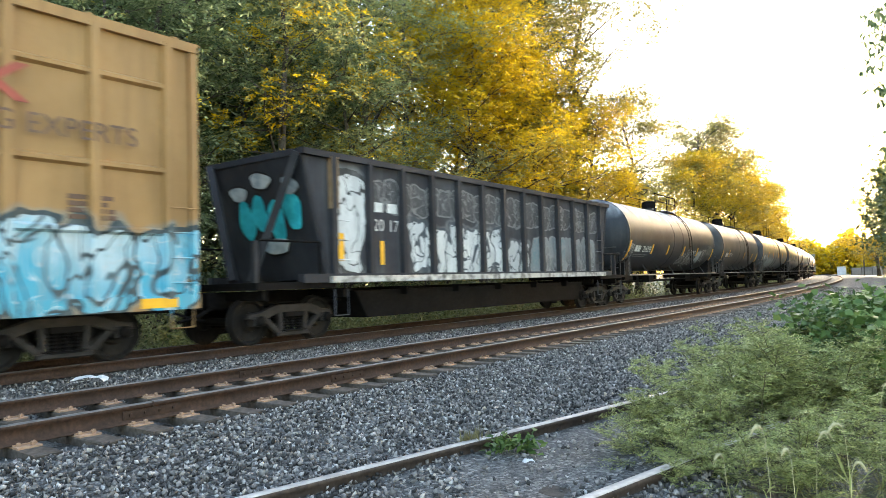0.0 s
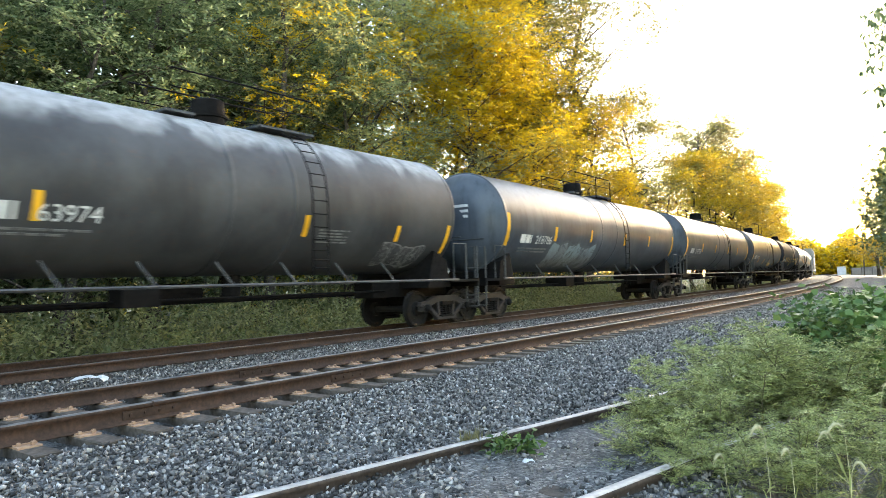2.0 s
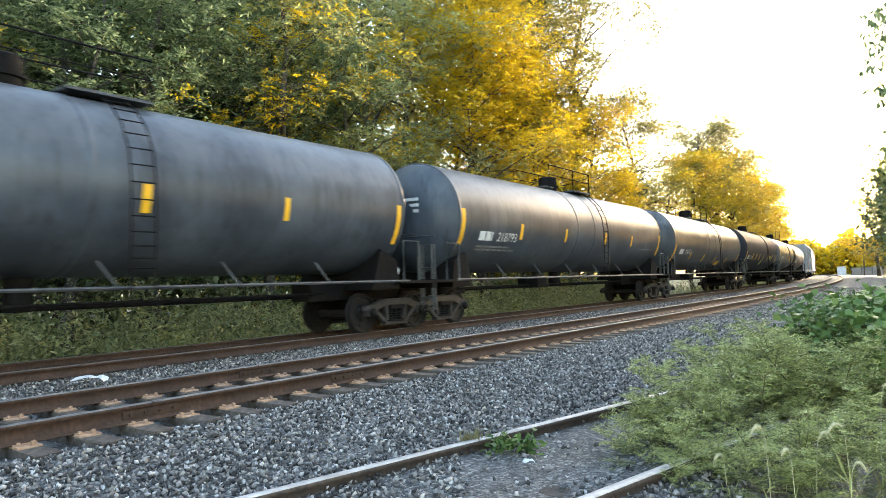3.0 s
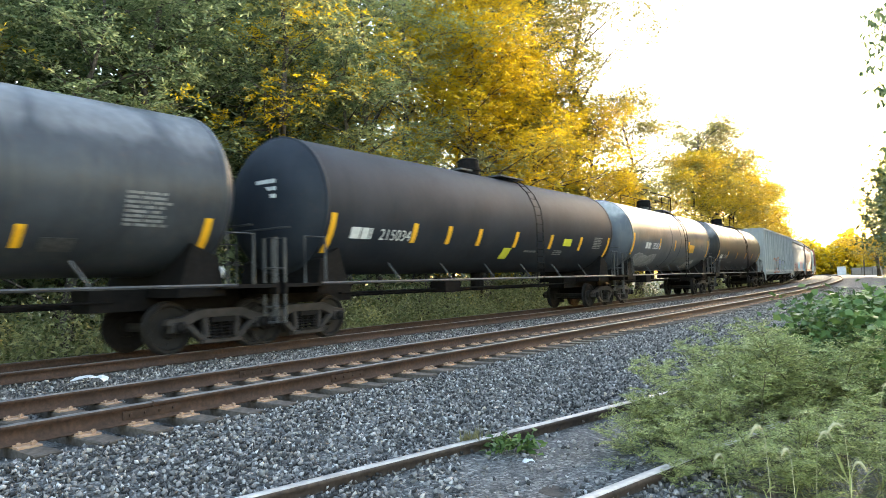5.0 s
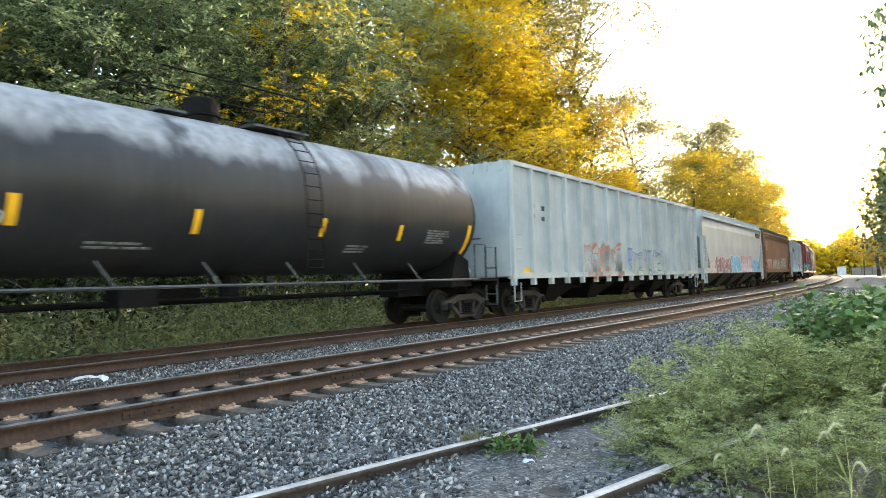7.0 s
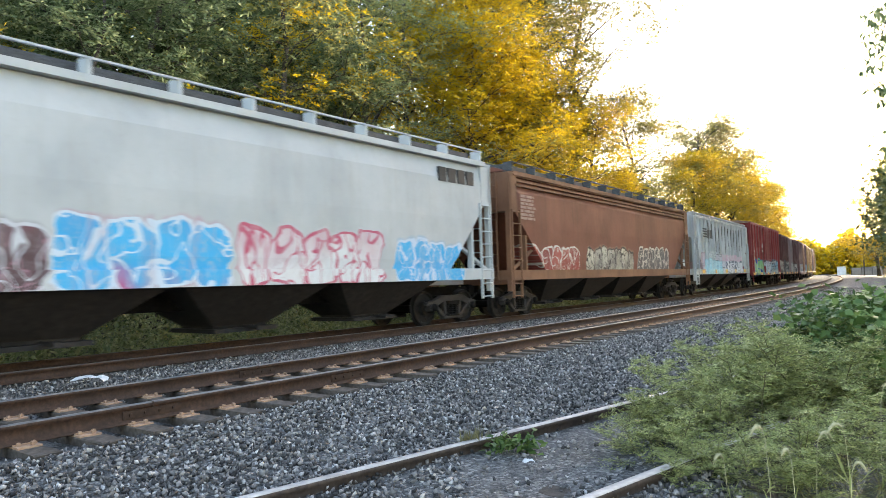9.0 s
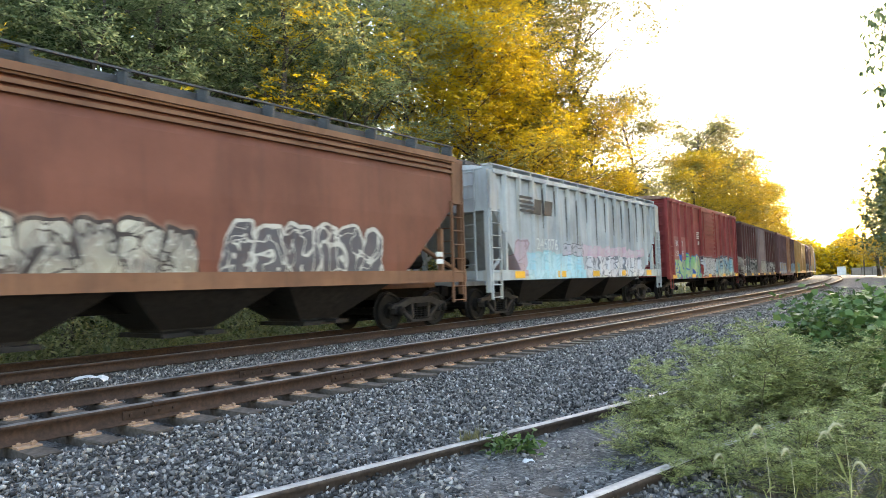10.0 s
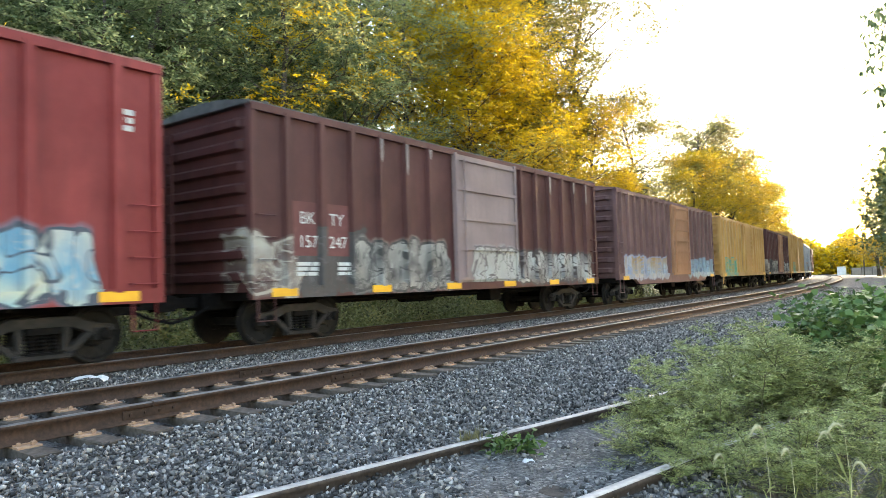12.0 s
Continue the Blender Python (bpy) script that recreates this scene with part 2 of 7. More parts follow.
GRAB = rough_stuff("worn_grab_iron", (0.03, 0.03, 0.031), (0.085, 0.085, 0.087), 16.0, 0.55, 0.2, 0.1, 0.002)
YELLOW = rough_stuff("yellow_reflector", (0.70, 0.34, 0.01), (0.85, 0.46, 0.02), 5.0, 0.45, 0.0, 0.05, 0.001, mottle=(0.6, 0.3, 0.02))
LIME = rough_stuff("lime_placard", (0.5, 0.5, 0.03), (0.65, 0.62, 0.05), 5.0, 0.45, 0.0, 0.05, 0.001, mottle=(0.45, 0.42, 0.03))
PLASTIC = rough_stuff("white_plastic_sheet", (0.72, 0.73, 0.74), (0.86, 0.86, 0.86), 9.0, 0.4, 0.0, 0.1, 0.002, mottle=(0.7, 0.71, 0.72))
WHITE = rough_stuff("white_stencil", (0.50, 0.50, 0.49), (0.74, 0.74, 0.72), 9.0, 0.6, 0.0, 0.05, 0.001, mottle=(0.4, 0.4, 0.39))
STREAK = rough_stuff("rust_streak_stain", (0.05, 0.045, 0.042), (0.14, 0.12, 0.105), 7.0, 0.8)
FAINT = rough_stuff("worn_white_stencil", (0.10, 0.10, 0.10), (0.24, 0.24, 0.235), 9.0, 0.7, 0.0, 0.05, 0.001, mottle=(0.07, 0.07, 0.07))
BLACK = rough_stuff("black_stencil", (0.02, 0.02, 0.02), (0.05, 0.05, 0.05), 9.0, 0.6, 0.0, 0.05, 0.001)
RED = rough_stuff("faded_red_emblem", (0.26, 0.05, 0.035), (0.36, 0.08, 0.05), 6.0, 0.6, 0.0, 0.05, 0.001, mottle=(0.3, 0.12, 0.07))
BROWN = rough_stuff("brown_lettering", (0.10, 0.055, 0.035), (0.16, 0.09, 0.06), 6.0, 0.6, 0.0, 0.05, 0.001)
GRATING = rough_stuff("steel_grating", (0.04, 0.042, 0.045), (0.10, 0.105, 0.11), 30.0, 0.6, 0.3, 0.2, 0.004)
BARK = rough_stuff("tree_bark", (0.035, 0.028, 0.022), (0.13, 0.105, 0.085), 9.0, 0.95, 0.0, 0.9, 0.03)
LEAF_GREEN = leaf_stuff("green_leaves", [(0.10, 0.15, 0.065), (0.22, 0.275, 0.125), (0.36, 0.405, 0.205)], (0.72, 0.52, 0.02), 0.64, 0.3, through_light=0.45)
# Darker copy of the greens: woodland shade put into the leaf colour.
LEAF_SCREEN = leaf_stuff("shade_painted_woodland_leaves", [(0.055, 0.08, 0.03), (0.10, 0.13, 0.05), (0.15, 0.18, 0.07)], (0.4, 0.32, 0.03), 0.64, through_light=0.35)
LEAF_OLIVE = leaf_stuff("turning_leaves", [(0.19, 0.225, 0.095), (0.33, 0.35, 0.145), (0.47, 0.45, 0.15)], (0.74, 0.51, 0.015), 0.53, 0.3, through_light=0.45)
LEAF_GOLD = leaf_stuff("golden_leaves", [(0.46, 0.36, 0.045), (0.74, 0.50, 0.014), (0.86, 0.60, 0.017)], (0.32, 0.32, 0.095), 0.61, 0.3, through_light=0.5)
LEAF_THIN = leaf_stuff("thin_yellowing_leaves", [(0.16, 0.16, 0.055), (0.27, 0.25, 0.07), (0.40, 0.33, 0.07)], (0.60, 0.40, 0.03), 0.56, 0.3, through_light=0.35)
LEAF_AMBER = leaf_stuff("amber_leaves", [(0.34, 0.27, 0.05), (0.56, 0.38, 0.02), (0.68, 0.46, 0.02)], (0.33, 0.31, 0.10), 0.62, 0.2, through_light=0.45)
LEAF_WEED = leaf_stuff("weed_leaves", [(0.14, 0.165, 0.05), (0.31, 0.345, 0.115), (0.54, 0.54, 0.22)], (0.50, 0.48, 0.16), 0.6, 0.8, 0.35)
LEAF_SHRUB = leaf_stuff("shrub_leaves", [(0.13, 0.16, 0.06), (0.26, 0.28, 0.115), (0.40, 0.40, 0.20)], (0.44, 0.41, 0.16), 0.6, 0.8, 0.5)
LEAF_VINE = leaf_stuff("vine_leaves", [(0.05, 0.10, 0.025), (0.10, 0.17, 0.045), (0.18, 0.25, 0.075)], (0.22, 0.3, 0.12), 0.66, 0.8, 0.35)
STEM = rough_stuff("weed_stem", (0.09, 0.085, 0.04), (0.2, 0.17, 0.08), 20.0, 0.8)
STRAW = rough_stuff("dry_seed_head", (0.32, 0.29, 0.16), (0.55, 0.5, 0.3), 40.0, 0.9)


# ---- mesh helpers ----
def arrays(name, verts, faces, material, smooth=False):
    """A mesh from arrays; faces is an (n, k) array."""
    me = bpy.data.meshes.new(name)
    verts, faces = np.asarray(verts, np.float32), np.asarray(faces, np.int32)
    n, k = faces.shape
    me.vertices.add(len(verts))
    me.vertices.foreach_set("co", verts.ravel())
    me.loops.add(n * k)
    me.loops.foreach_set("vertex_index", faces.ravel())
    me.polygons.add(n)
    me.polygons.foreach_set("loop_start", np.arange(0, n * k, k, dtype=np.int32))
    me.update(calc_edges=True)
    me.validate()
    me.materials.append(material)
    if smooth:
        me.polygons.foreach_set("use_smooth", np.ones(n, bool))
    return me


def part(name, bm, material, parent, label="", smooth=False):
    me = bpy.data.meshes.new(name)
    bmesh.ops.recalc_face_normals(bm, faces=bm.faces)
    bm.to_mesh(me)
    bm.free()
    me.materials.append(material)
    if smooth:
        me.polygons.foreach_set("use_smooth", np.ones(len(me.polygons), bool))
    ob = new(name, me)
    ob.parent = parent
    return tagged(ob, label)


def box(bm, x0, x1, y0, y1, z0, z1):
    v = [bm.verts.new((x, y, z)) for x in (x0, x1) for y in (y0, y1) for z in (z0, z1)]
    for f in ((0, 1, 3, 2), (4, 6, 7, 5), (0, 4, 5, 1), (2, 3, 7, 6), (0, 2, 6, 4), (1, 5, 7, 3)):
        bm.faces.new([v[i] for i in f])
    return bm


def prism(bm, outline, y0, y1):
    """An outline in x, z drawn out along y."""
    a = [bm.verts.new((x, y0, z)) for x, z in outline]
    b = [bm.verts.new((x, y1, z)) for x, z in outline]
    bm.faces.new(a)
    bm.faces.new(b[::-1])
    for i in range(len(a)):
        j = (i + 1) % len(a)
        bm.faces.new((a[i], b[i], b[j], a[j]))
    return bm


def loft(bm, rings, caps=True):
    """Closed rings of equal count joined in turn."""
    rows = [[bm.verts.new(p) for p in r] for r in rings]
    for a, b in zip(rows, rows[1:]):
        for i in range(len(a)):
            j = (i + 1) % len(a)
            bm.faces.new((a[i], a[j], b[j], b[i]))
    if caps:
        bm.faces.new(rows[0][::-1])
        bm.faces.new(rows[-1])
    return bm


def tube(bm, pts, r, n=6):
    """A bar of round section through the points."""
    pts = [Vector(p) for p in pts]
    rings = []
    for i, p in enumerate(pts):
        d = (pts[min(i + 1, len(pts) - 1)] - pts[max(i - 1, 0)]).normalized()
        u = d.cross((0, 0, 1) if abs(d.z) < 0.9 else (1, 0, 0)).normalized()
        w = d.cross(u)
        rr = r[i] if isinstance(r, (list, tuple)) else r
        rings.append([p + (u * math.cos(a) + w * math.sin(a)) * rr for a in (2 * math.pi * k / n for k in range(n))])
    return loft(bm, rings)


def islands(name, bm, material, parent, label="", smooth=False):
    """Each connected piece of bm as a part of its own."""
    left = set(bm.verts)
    made = []
    while left:
        stack, seen = [left.pop()], set()
        while stack:
            v = stack.pop()
            seen.add(v)
            for e in v.link_edges:
                o = e.other_vert(v)
                if o in left:
                    left.discard(o)
                    stack.append(o)
        made.append(seen)
    out = []
    for seen in made:
        b = bmesh.new()
        idx = {v: b.verts.new(v.co) for v in seen}
        for f in {f for v in seen for f in v.link_faces}:
            b.faces.new([idx[v] for v in f.verts])
        out.append(part(name, b, material, parent, label, smooth))
    bm.free()
    return out


def thing(name, label, category, group="", kind=""):
    return tagged(new(name), label, category, group, kind)


# ---- ground, ballast, tracks ----
rng = np.random.default_rng(5)


def build_ground():
    h0 = H_[I0]
    u = np.concatenate([-np.geomspace(2600, 62, 18), np.arange(-60, 200, 1.5), np.geomspace(202, 3200, 22)])
    v = np.concatenate([-np.geomspace(2600, 31, 18), np.arange(-30, 50, 0.5), np.geomspace(51, 2600, 20)])
    U, W = np.meshgrid(u, v, indexing="ij")
    x = X_[I0] + U * math.cos(h0) - W * math.sin(h0)
    y = Y_[I0] + U * math.sin(h0) + W * math.cos(h0)
    s, off = along(x.ravel(), y.ravel())
    z = np.interp(off, [-30, -9, -7, -5.6, GAP + 2.6, GAP + 3.6, GAP + 6, 60], [-0.3, -0.5, -0.52, -0.6, -0.95, -0.86, -0.88, -0.3])
    z = z + 0.05 * np.sin(x.ravel() * 0.9) * np.sin(y.ravel() * 1.1) * (np.abs(off + 8) < 2.5) + 0.12 * np.sin(x.ravel() * 0.23) * (off > 12)
    n, m = U.shape
    idx = np.arange(n * m).reshape(n, m)
    f = np.stack([idx[:-1, :-1], idx[1:, :-1], idx[1:, 1:], idx[:-1, 1:]], -1).reshape(-1, 4)
    me = arrays("ground", np.stack([x.ravel(), y.ravel(), z], 1), f, SOIL, True)
    tagged(new("ground", me), "brown verge soil with rough green grass", "ground", kind="structure")


def build_bed():
    s = np.concatenate([np.arange(-30, 70, 0.5), np.arange(70, 300, 2.0), np.arange(300, 601, 10.0)])
    off = np.concatenate([np.arange(-6.6, GAP + 3.5, 0.2), [GAP + 3.6]])
    SS, OO = np.meshgrid(s, off, indexing="ij")
    x, y = place(SS.ravel(), OO.ravel())
    z = bed(OO.ravel()) + 0.012 * np.sin(x * 5.1 + 2 * np.sin(y * 3.3)) * np.sin(y * 4.7)
    z = np.where((OO.ravel() < -6.5) | (OO.ravel() > GAP + 3.55), z - 0.35, z)
    n, m = SS.shape
    idx = np.arange(n * m).reshape(n, m)
    f = np.stack([idx[:-1, :-1], idx[1:, :-1], idx[1:, 1:], idx[:-1, 1:]], -1).reshape(-1, 4)
    me = arrays("ballast_bed", np.stack([x, y, z], 1), f, BED, True)
    tagged(new("ballast_bed", me), "bed of dark grey crushed stone ballast under the tracks", "ballast", kind="structure")


def build_verge():
    """Gravel that spreads beside the ballast further along the line."""
    s, off = np.arange(34, 420, 4.0), np.array([-14.0, -12.0, -9.0, -6.4])
    SS, OO = np.meshgrid(s, off, indexing="ij")
    x, y = place(SS.ravel(), OO.ravel())
    z = np.tile(np.array([-0.75, -0.40, -0.42, -0.40]), len(s)) + 0.02 * np.sin(x * 0.9) * np.sin(y * 0.7)
    n, m = SS.shape
    idx = np.arange(n * m).reshape(n, m)
    f = np.stack([idx[:-1, :-1], idx[1:, :-1], idx[1:, 1:], idx[:-1, 1:]], -1).reshape(-1, 4)
    me = arrays("gravel_verge", np.stack([x, y, z], 1), f, BED, True)
    tagged(new("gravel_verge", me), "grey gravel verge beside the tracks", "gravel", kind="structure")


def build_stones():
    """Loose ballast stones, each a jagged lump, thinning out along the line."""
    base = np.array([(1, 0, 0), (-1, 0, 0), (0, 1, 0), (0, -1, 0), (0, 0, 1), (0, 0, -1)], float)
    tri = np.array([(0, 2, 4), (2, 1, 4), (1, 3, 4), (3, 0, 4), (2, 0, 5), (1, 2, 5), (3, 1, 5), (0, 3, 5)])
    spans = [(1.5, 9, -6.0, -1.2, 900), (9, 18, -6.0, -1.2, 520), (18, 34, -6.0, -1.2, 190), (34, 60, -5.5, -1.2, 35), (1, 16, -1.3, -0.98, 620), (16, 34, -1.3, -0.98, 260),
             (1, 14, -0.6, 0.6, 260), (1, 16, 0.9, GAP - 0.9, 330), (16, 34, 0.9, GAP - 0.9, 130), (34, 60, 0.9, GAP - 0.9, 40), (3, 30, GAP + 0.9, GAP + 2.4, 60)]
    pos, size = [], []
    for s0, s1, o0, o1, dens in spans:
        k = int((s1 - s0) * (o1 - o0) * dens)
        s, off = rng.uniform(s0, s1, k), rng.uniform(o0, o1, k)
        x, y = place(s, off)
        keep = np.ones(k, bool)
        if o0 < -3 and s0 < 20:      # finer dirt between the rails of the siding
            d = (x + 1.25) * 0.741 - (y - 4.21) * 0.671
            keep = ~((d > 0.15) & (d < 1.4) & (rng.uniform(0, 1, k) < np.where(x > 0.1, 0.93, 0.3))) & ~((np.abs(d) < 0.06) | (np.abs(d - 1.5) < 0.06))
        z = bed(off) + rng.uniform(-0.012, 0.03, k)
        if o1 == 0.6:
            z -= 0.03
        pos.append(np.stack([x, y, z], 1)[keep])
        size.append((rng.uniform(0.012, 0.028, k) * (1.0 if s1 < 10 else 1.1 if s1 < 20 else 1.3))[keep])
    pos, size = np.concatenate(pos), np.concatenate(size)
    n = len(pos)
    q = rng.normal(size=(n, 4))
    q /= np.linalg.norm(q, axis=1)[:, None]
    w, a, b, c = q.T
    R = np.stack([1 - 2 * (b * b + c * c), 2 * (a * b - c * w), 2 * (a * c + b * w), 2 * (a * b + c * w), 1 - 2 * (a * a + c * c), 2 * (b * c - a * w), 2 * (a * c - b * w), 2 * (b * c + a * w), 1 - 2 * (a * a + b * b)], 1).reshape(n, 3, 3)
    v = base[None] * rng.uniform(0.78, 1.12, (n, 6, 1)) + rng.normal(0, 0.14, (n, 6, 3))
    v *= np.stack([np.ones(n) * 1.25, rng.uniform(0.7, 1.1, n), rng.uniform(0.4, 0.8, n)], 1)[:, None, :]
    v = np.einsum("nij,nkj->nki", R, v) * size[:, None, None]
    v += pos[:, None, :]
    f = (tri[None] + 6 * np.arange(n)[:, None, None]).reshape(-1, 3)
    me = arrays("ballast_stones", v.reshape(-1, 3), f, STONE)
    tagged(new("ballast_stones", me), "loose jagged blue-grey crushed granite ballast stones", "ballast", kind="stuff")


RAIL_SIDE = [(-0.070, -0.172), (0.070, -0.172), (0.070, -0.160), (0.012, -0.140), (0.010, -0.050), (0.036, -0.038), (0.036, -0.008), (0.028, 0.0), (-0.028, 0.0), (-0.036, -0.008), (-0.036, -0.038), (-0.010, -0.050), (-0.012, -0.140), (-0.070, -0.160)]


def rail_mesh(line, z, head, material):
    """A rail of true section along a list of (x, y, nx, ny)."""
    line = np.asarray(line)
    prof = np.asarray(RAIL_SIDE)
    v = np.concatenate([line[:, None, :2] + prof[None, :, :1] * line[:, None, 2:4], np.broadcast_to(z + prof[None, :, 1:], (len(line), len(prof), 1))], 2)
    n, m = v.shape[:2]
    idx = np.arange(n * m).reshape(n, m)
    nxt = np.roll(idx, -1, 1)
    f = np.stack([idx[:-1], nxt[:-1], nxt[1:], idx[1:]], -1).reshape(-1, 4)
    me = arrays("rail", v.reshape(-1, 3), f, material)
    me.materials.append(head)
    k = np.tile(((np.arange(m) >= 6) & (np.arange(m) <= 8)).astype(np.int32), n - 1)
    me.polygons.foreach_set("material_index", k)
    return me


def curve_line(s, off):
    x, y = place(s, off)
    h = np.interp(s, S_, H_)
    return np.stack([x, y, -np.sin(h), np.cos(h)], 1)


def block_mesh(name, sx, sy, sz, material, jitter=0.0, seed=0):
    """A worn block with clipped upper edges, its top centre at the origin."""
    bm = bmesh.new()
    c = min(sx, sy) * 0.06
    r = random.Random(seed)
    rings = []
    for inset, z in ((0, -sz), (0, -c), (c, 0)):
        rings.append([(px * (sx / 2 - inset) + r.uniform(-jitter, jitter), py * (sy / 2 - inset) + r.uniform(-jitter, jitter), z + r.uniform(-jitter, jitter) * 0.4) for px, py in ((-1, -1), (1, -1), (1, 1), (-1, 1))])
    loft(bm, rings)
    me = bpy.data.meshes.new(name)
    bmesh.ops.recalc_face_normals(bm, faces=bm.faces)
    bm.to_mesh(me)
    bm.free()
    me.materials.append(material)
    return me


def child(name, me, parent, m, label=""):
    ob = new(name, me)
    ob.parent, ob.matrix_basis = parent, m
    return tagged(ob, label)


def build_track(name, label, off, z, s_ties, plates):
    track = thing(name, label, "railway track", kind="structure")
    s = np.concatenate([np.arange(-320, -10, 10.0), np.arange(-10, 80, 1.0), np.arange(80, 260, 4.0), np.arange(260, 600, 10.0)])
    for side in (-1, 1):
        child("rail", rail_mesh(curve_line(s, off + side * GAUGE), z, SHINE, RAIL), track, Matrix(), "rusty steel rail with a polished head")
    ties = [block_mesh("sleeper", 0.225, 2.6, 0.17, TIE, 0.012, i) for i in range(4)]
    plate = bpy.data.meshes.new("tie_plate")
    bm = bmesh.new()
    box(bm, -0.095, 0.095, -0.185, 0.185, -0.018, 0.0)
    box(bm, -0.095, 0.095, -0.088, -0.074, 0.0, 0.012)
    box(bm, -0.095, 0.095, 0.074, 0.088, 0.0, 0.012)
    for px, py in ((-0.06, -0.105), (0.06, -0.105), (-0.06, 0.105), (0.06, 0.105), (0.03, -0.155), (-0.03, 0.155)):
        box(bm, px - 0.012, px + 0.012, py - 0.016, py + 0.016, 0.0, 0.028)
    bmesh.ops.recalc_face_normals(bm, faces=bm.faces)
    bm.to_mesh(plate)
    bm.free()
    plate.materials.append(PLATE)
    r = random.Random(3)
    for i, st in enumerate(s_ties):
        h = heading(st) + r.uniform(-0.02, 0.02)
        x, y = place(st, off + r.uniform(-0.03, 0.05))
        child("sleeper", ties[i % 4], track, Matrix.Translation((x, y, z - 0.186)) @ Matrix.Rotation(h, 4, "Z"))
        for side in (-1, 1) if i < plates else ():
            x, y = place(st, off + side * GAUGE)
            child("tie_plate", plate, track, Matrix.Translation((x, y, z - 0.172)) @ Matrix.Rotation(h, 4, "Z"))
    if plates:                                    # bolted joint bars, where the rails meet
        for sj, side in ((3.66, -1), (6.35, -1), (6.1, 1)):
            bm = bmesh.new()
            for q in (-1, 1):
                box(bm, -0.30, 0.30, q * 0.013 - 0.012, q * 0.013 + 0.012, -0.135, -0.055)
                for k in range(4):
                    box(bm, -0.24 + 0.15 * k, -0.21 + 0.15 * k, q * 0.03 - 0.012, q * 0.03 + 0.012, -0.108, -0.082)
            box(bm, -0.007, 0.007, -0.0372, 0.0372, -0.05, 0.0006)
            x, y = place(sj, off + side * GAUGE)
            ob = part("joint_bar", bm, RAIL, track, "bolted steel rail joint bar")
            ob.matrix_basis = Matrix.Translation((x, y, z)) @ Matrix.Rotation(heading(sj), 4, "Z")
    return track


def build_siding():
    track = thing("siding_track", "disused siding track half buried in stone and dirt", "railway track", kind="structure")
    d = Vector((0.741, 0.671))
    n = Vector((-0.671, 0.741))
    p = Vector((-1.25, 4.21))
    t = np.arange(-14, 40, 2.0)
    for k in (0.0, -1.505):
        line = [(p.x + d.x * a + n.x * k, p.y + d.y * a + n.y * k, n.x, n.y) for a in t]
        child("rail", rail_mesh(line, -0.18, OLD_HEAD, RAIL_OLD), track, Matrix(), "dull grey-brown worn steel rail")
    ties = [block_mesh("sleeper", 0.225, 2.6, 0.17, TIE, 0.015, 20 + i) for i in range(3)]
    for i in range(24):
        c = p + d * (0.56 * i - 4.0) - n * 0.7525
        child("sleeper", ties[i % 3], track, Matrix.Translation((c.x, c.y, -0.292 + 0.012 * math.sin(i * 2.1))) @ Matrix.Rotation(math.atan2(d.y, d.x), 4, "Z"))


# ---- plants ----
def leaf_cloud(centres, spread, count, size, droop=0.35, longness=1.9, flat=0.6, seed=0):
    """Leaves, folded diamonds, scattered round the centres. Returns vertices and faces."""
    g = np.random.default_rng(seed)
    centres = np.asarray(centres, float)
    n = len(centres) * count
    c = np.repeat(centres, count, 0)
    r = np.repeat(np.broadcast_to(np.asarray(spread, float), (len(centres),)), count)
    p = g.normal(size=(n, 3)) * np.array([1, 1, flat]) * r[:, None] * 0.55
    c = c + p
    a = g.uniform(0, 2 * math.pi, n)
    tilt = g.normal(-droop, 0.5, n)
    d = np.stack([np.cos(a) * np.cos(tilt), np.sin(a) * np.cos(tilt), np.sin(tilt)], 1)
    up = np.array([0, 0, 1.0]) + g.normal(0, 0.45, (n, 3))
    w = np.cross(d, up)
    w /= np.linalg.norm(w, axis=1)[:, None] + 1e-9
    nn = np.cross(w, d)
    L = (g.uniform(0.6, 1.3, n) * size)[:, None]
    W = L / longness / 2
    v = np.stack([c, c + d * L * 0.45 + w * W + nn * L * 0.05, c + d * L, c + d * L * 0.45 - w * W + nn * L * 0.05], 1).reshape(-1, 3)
    f = np.arange(4 * n).reshape(n, 4)
    return v, f


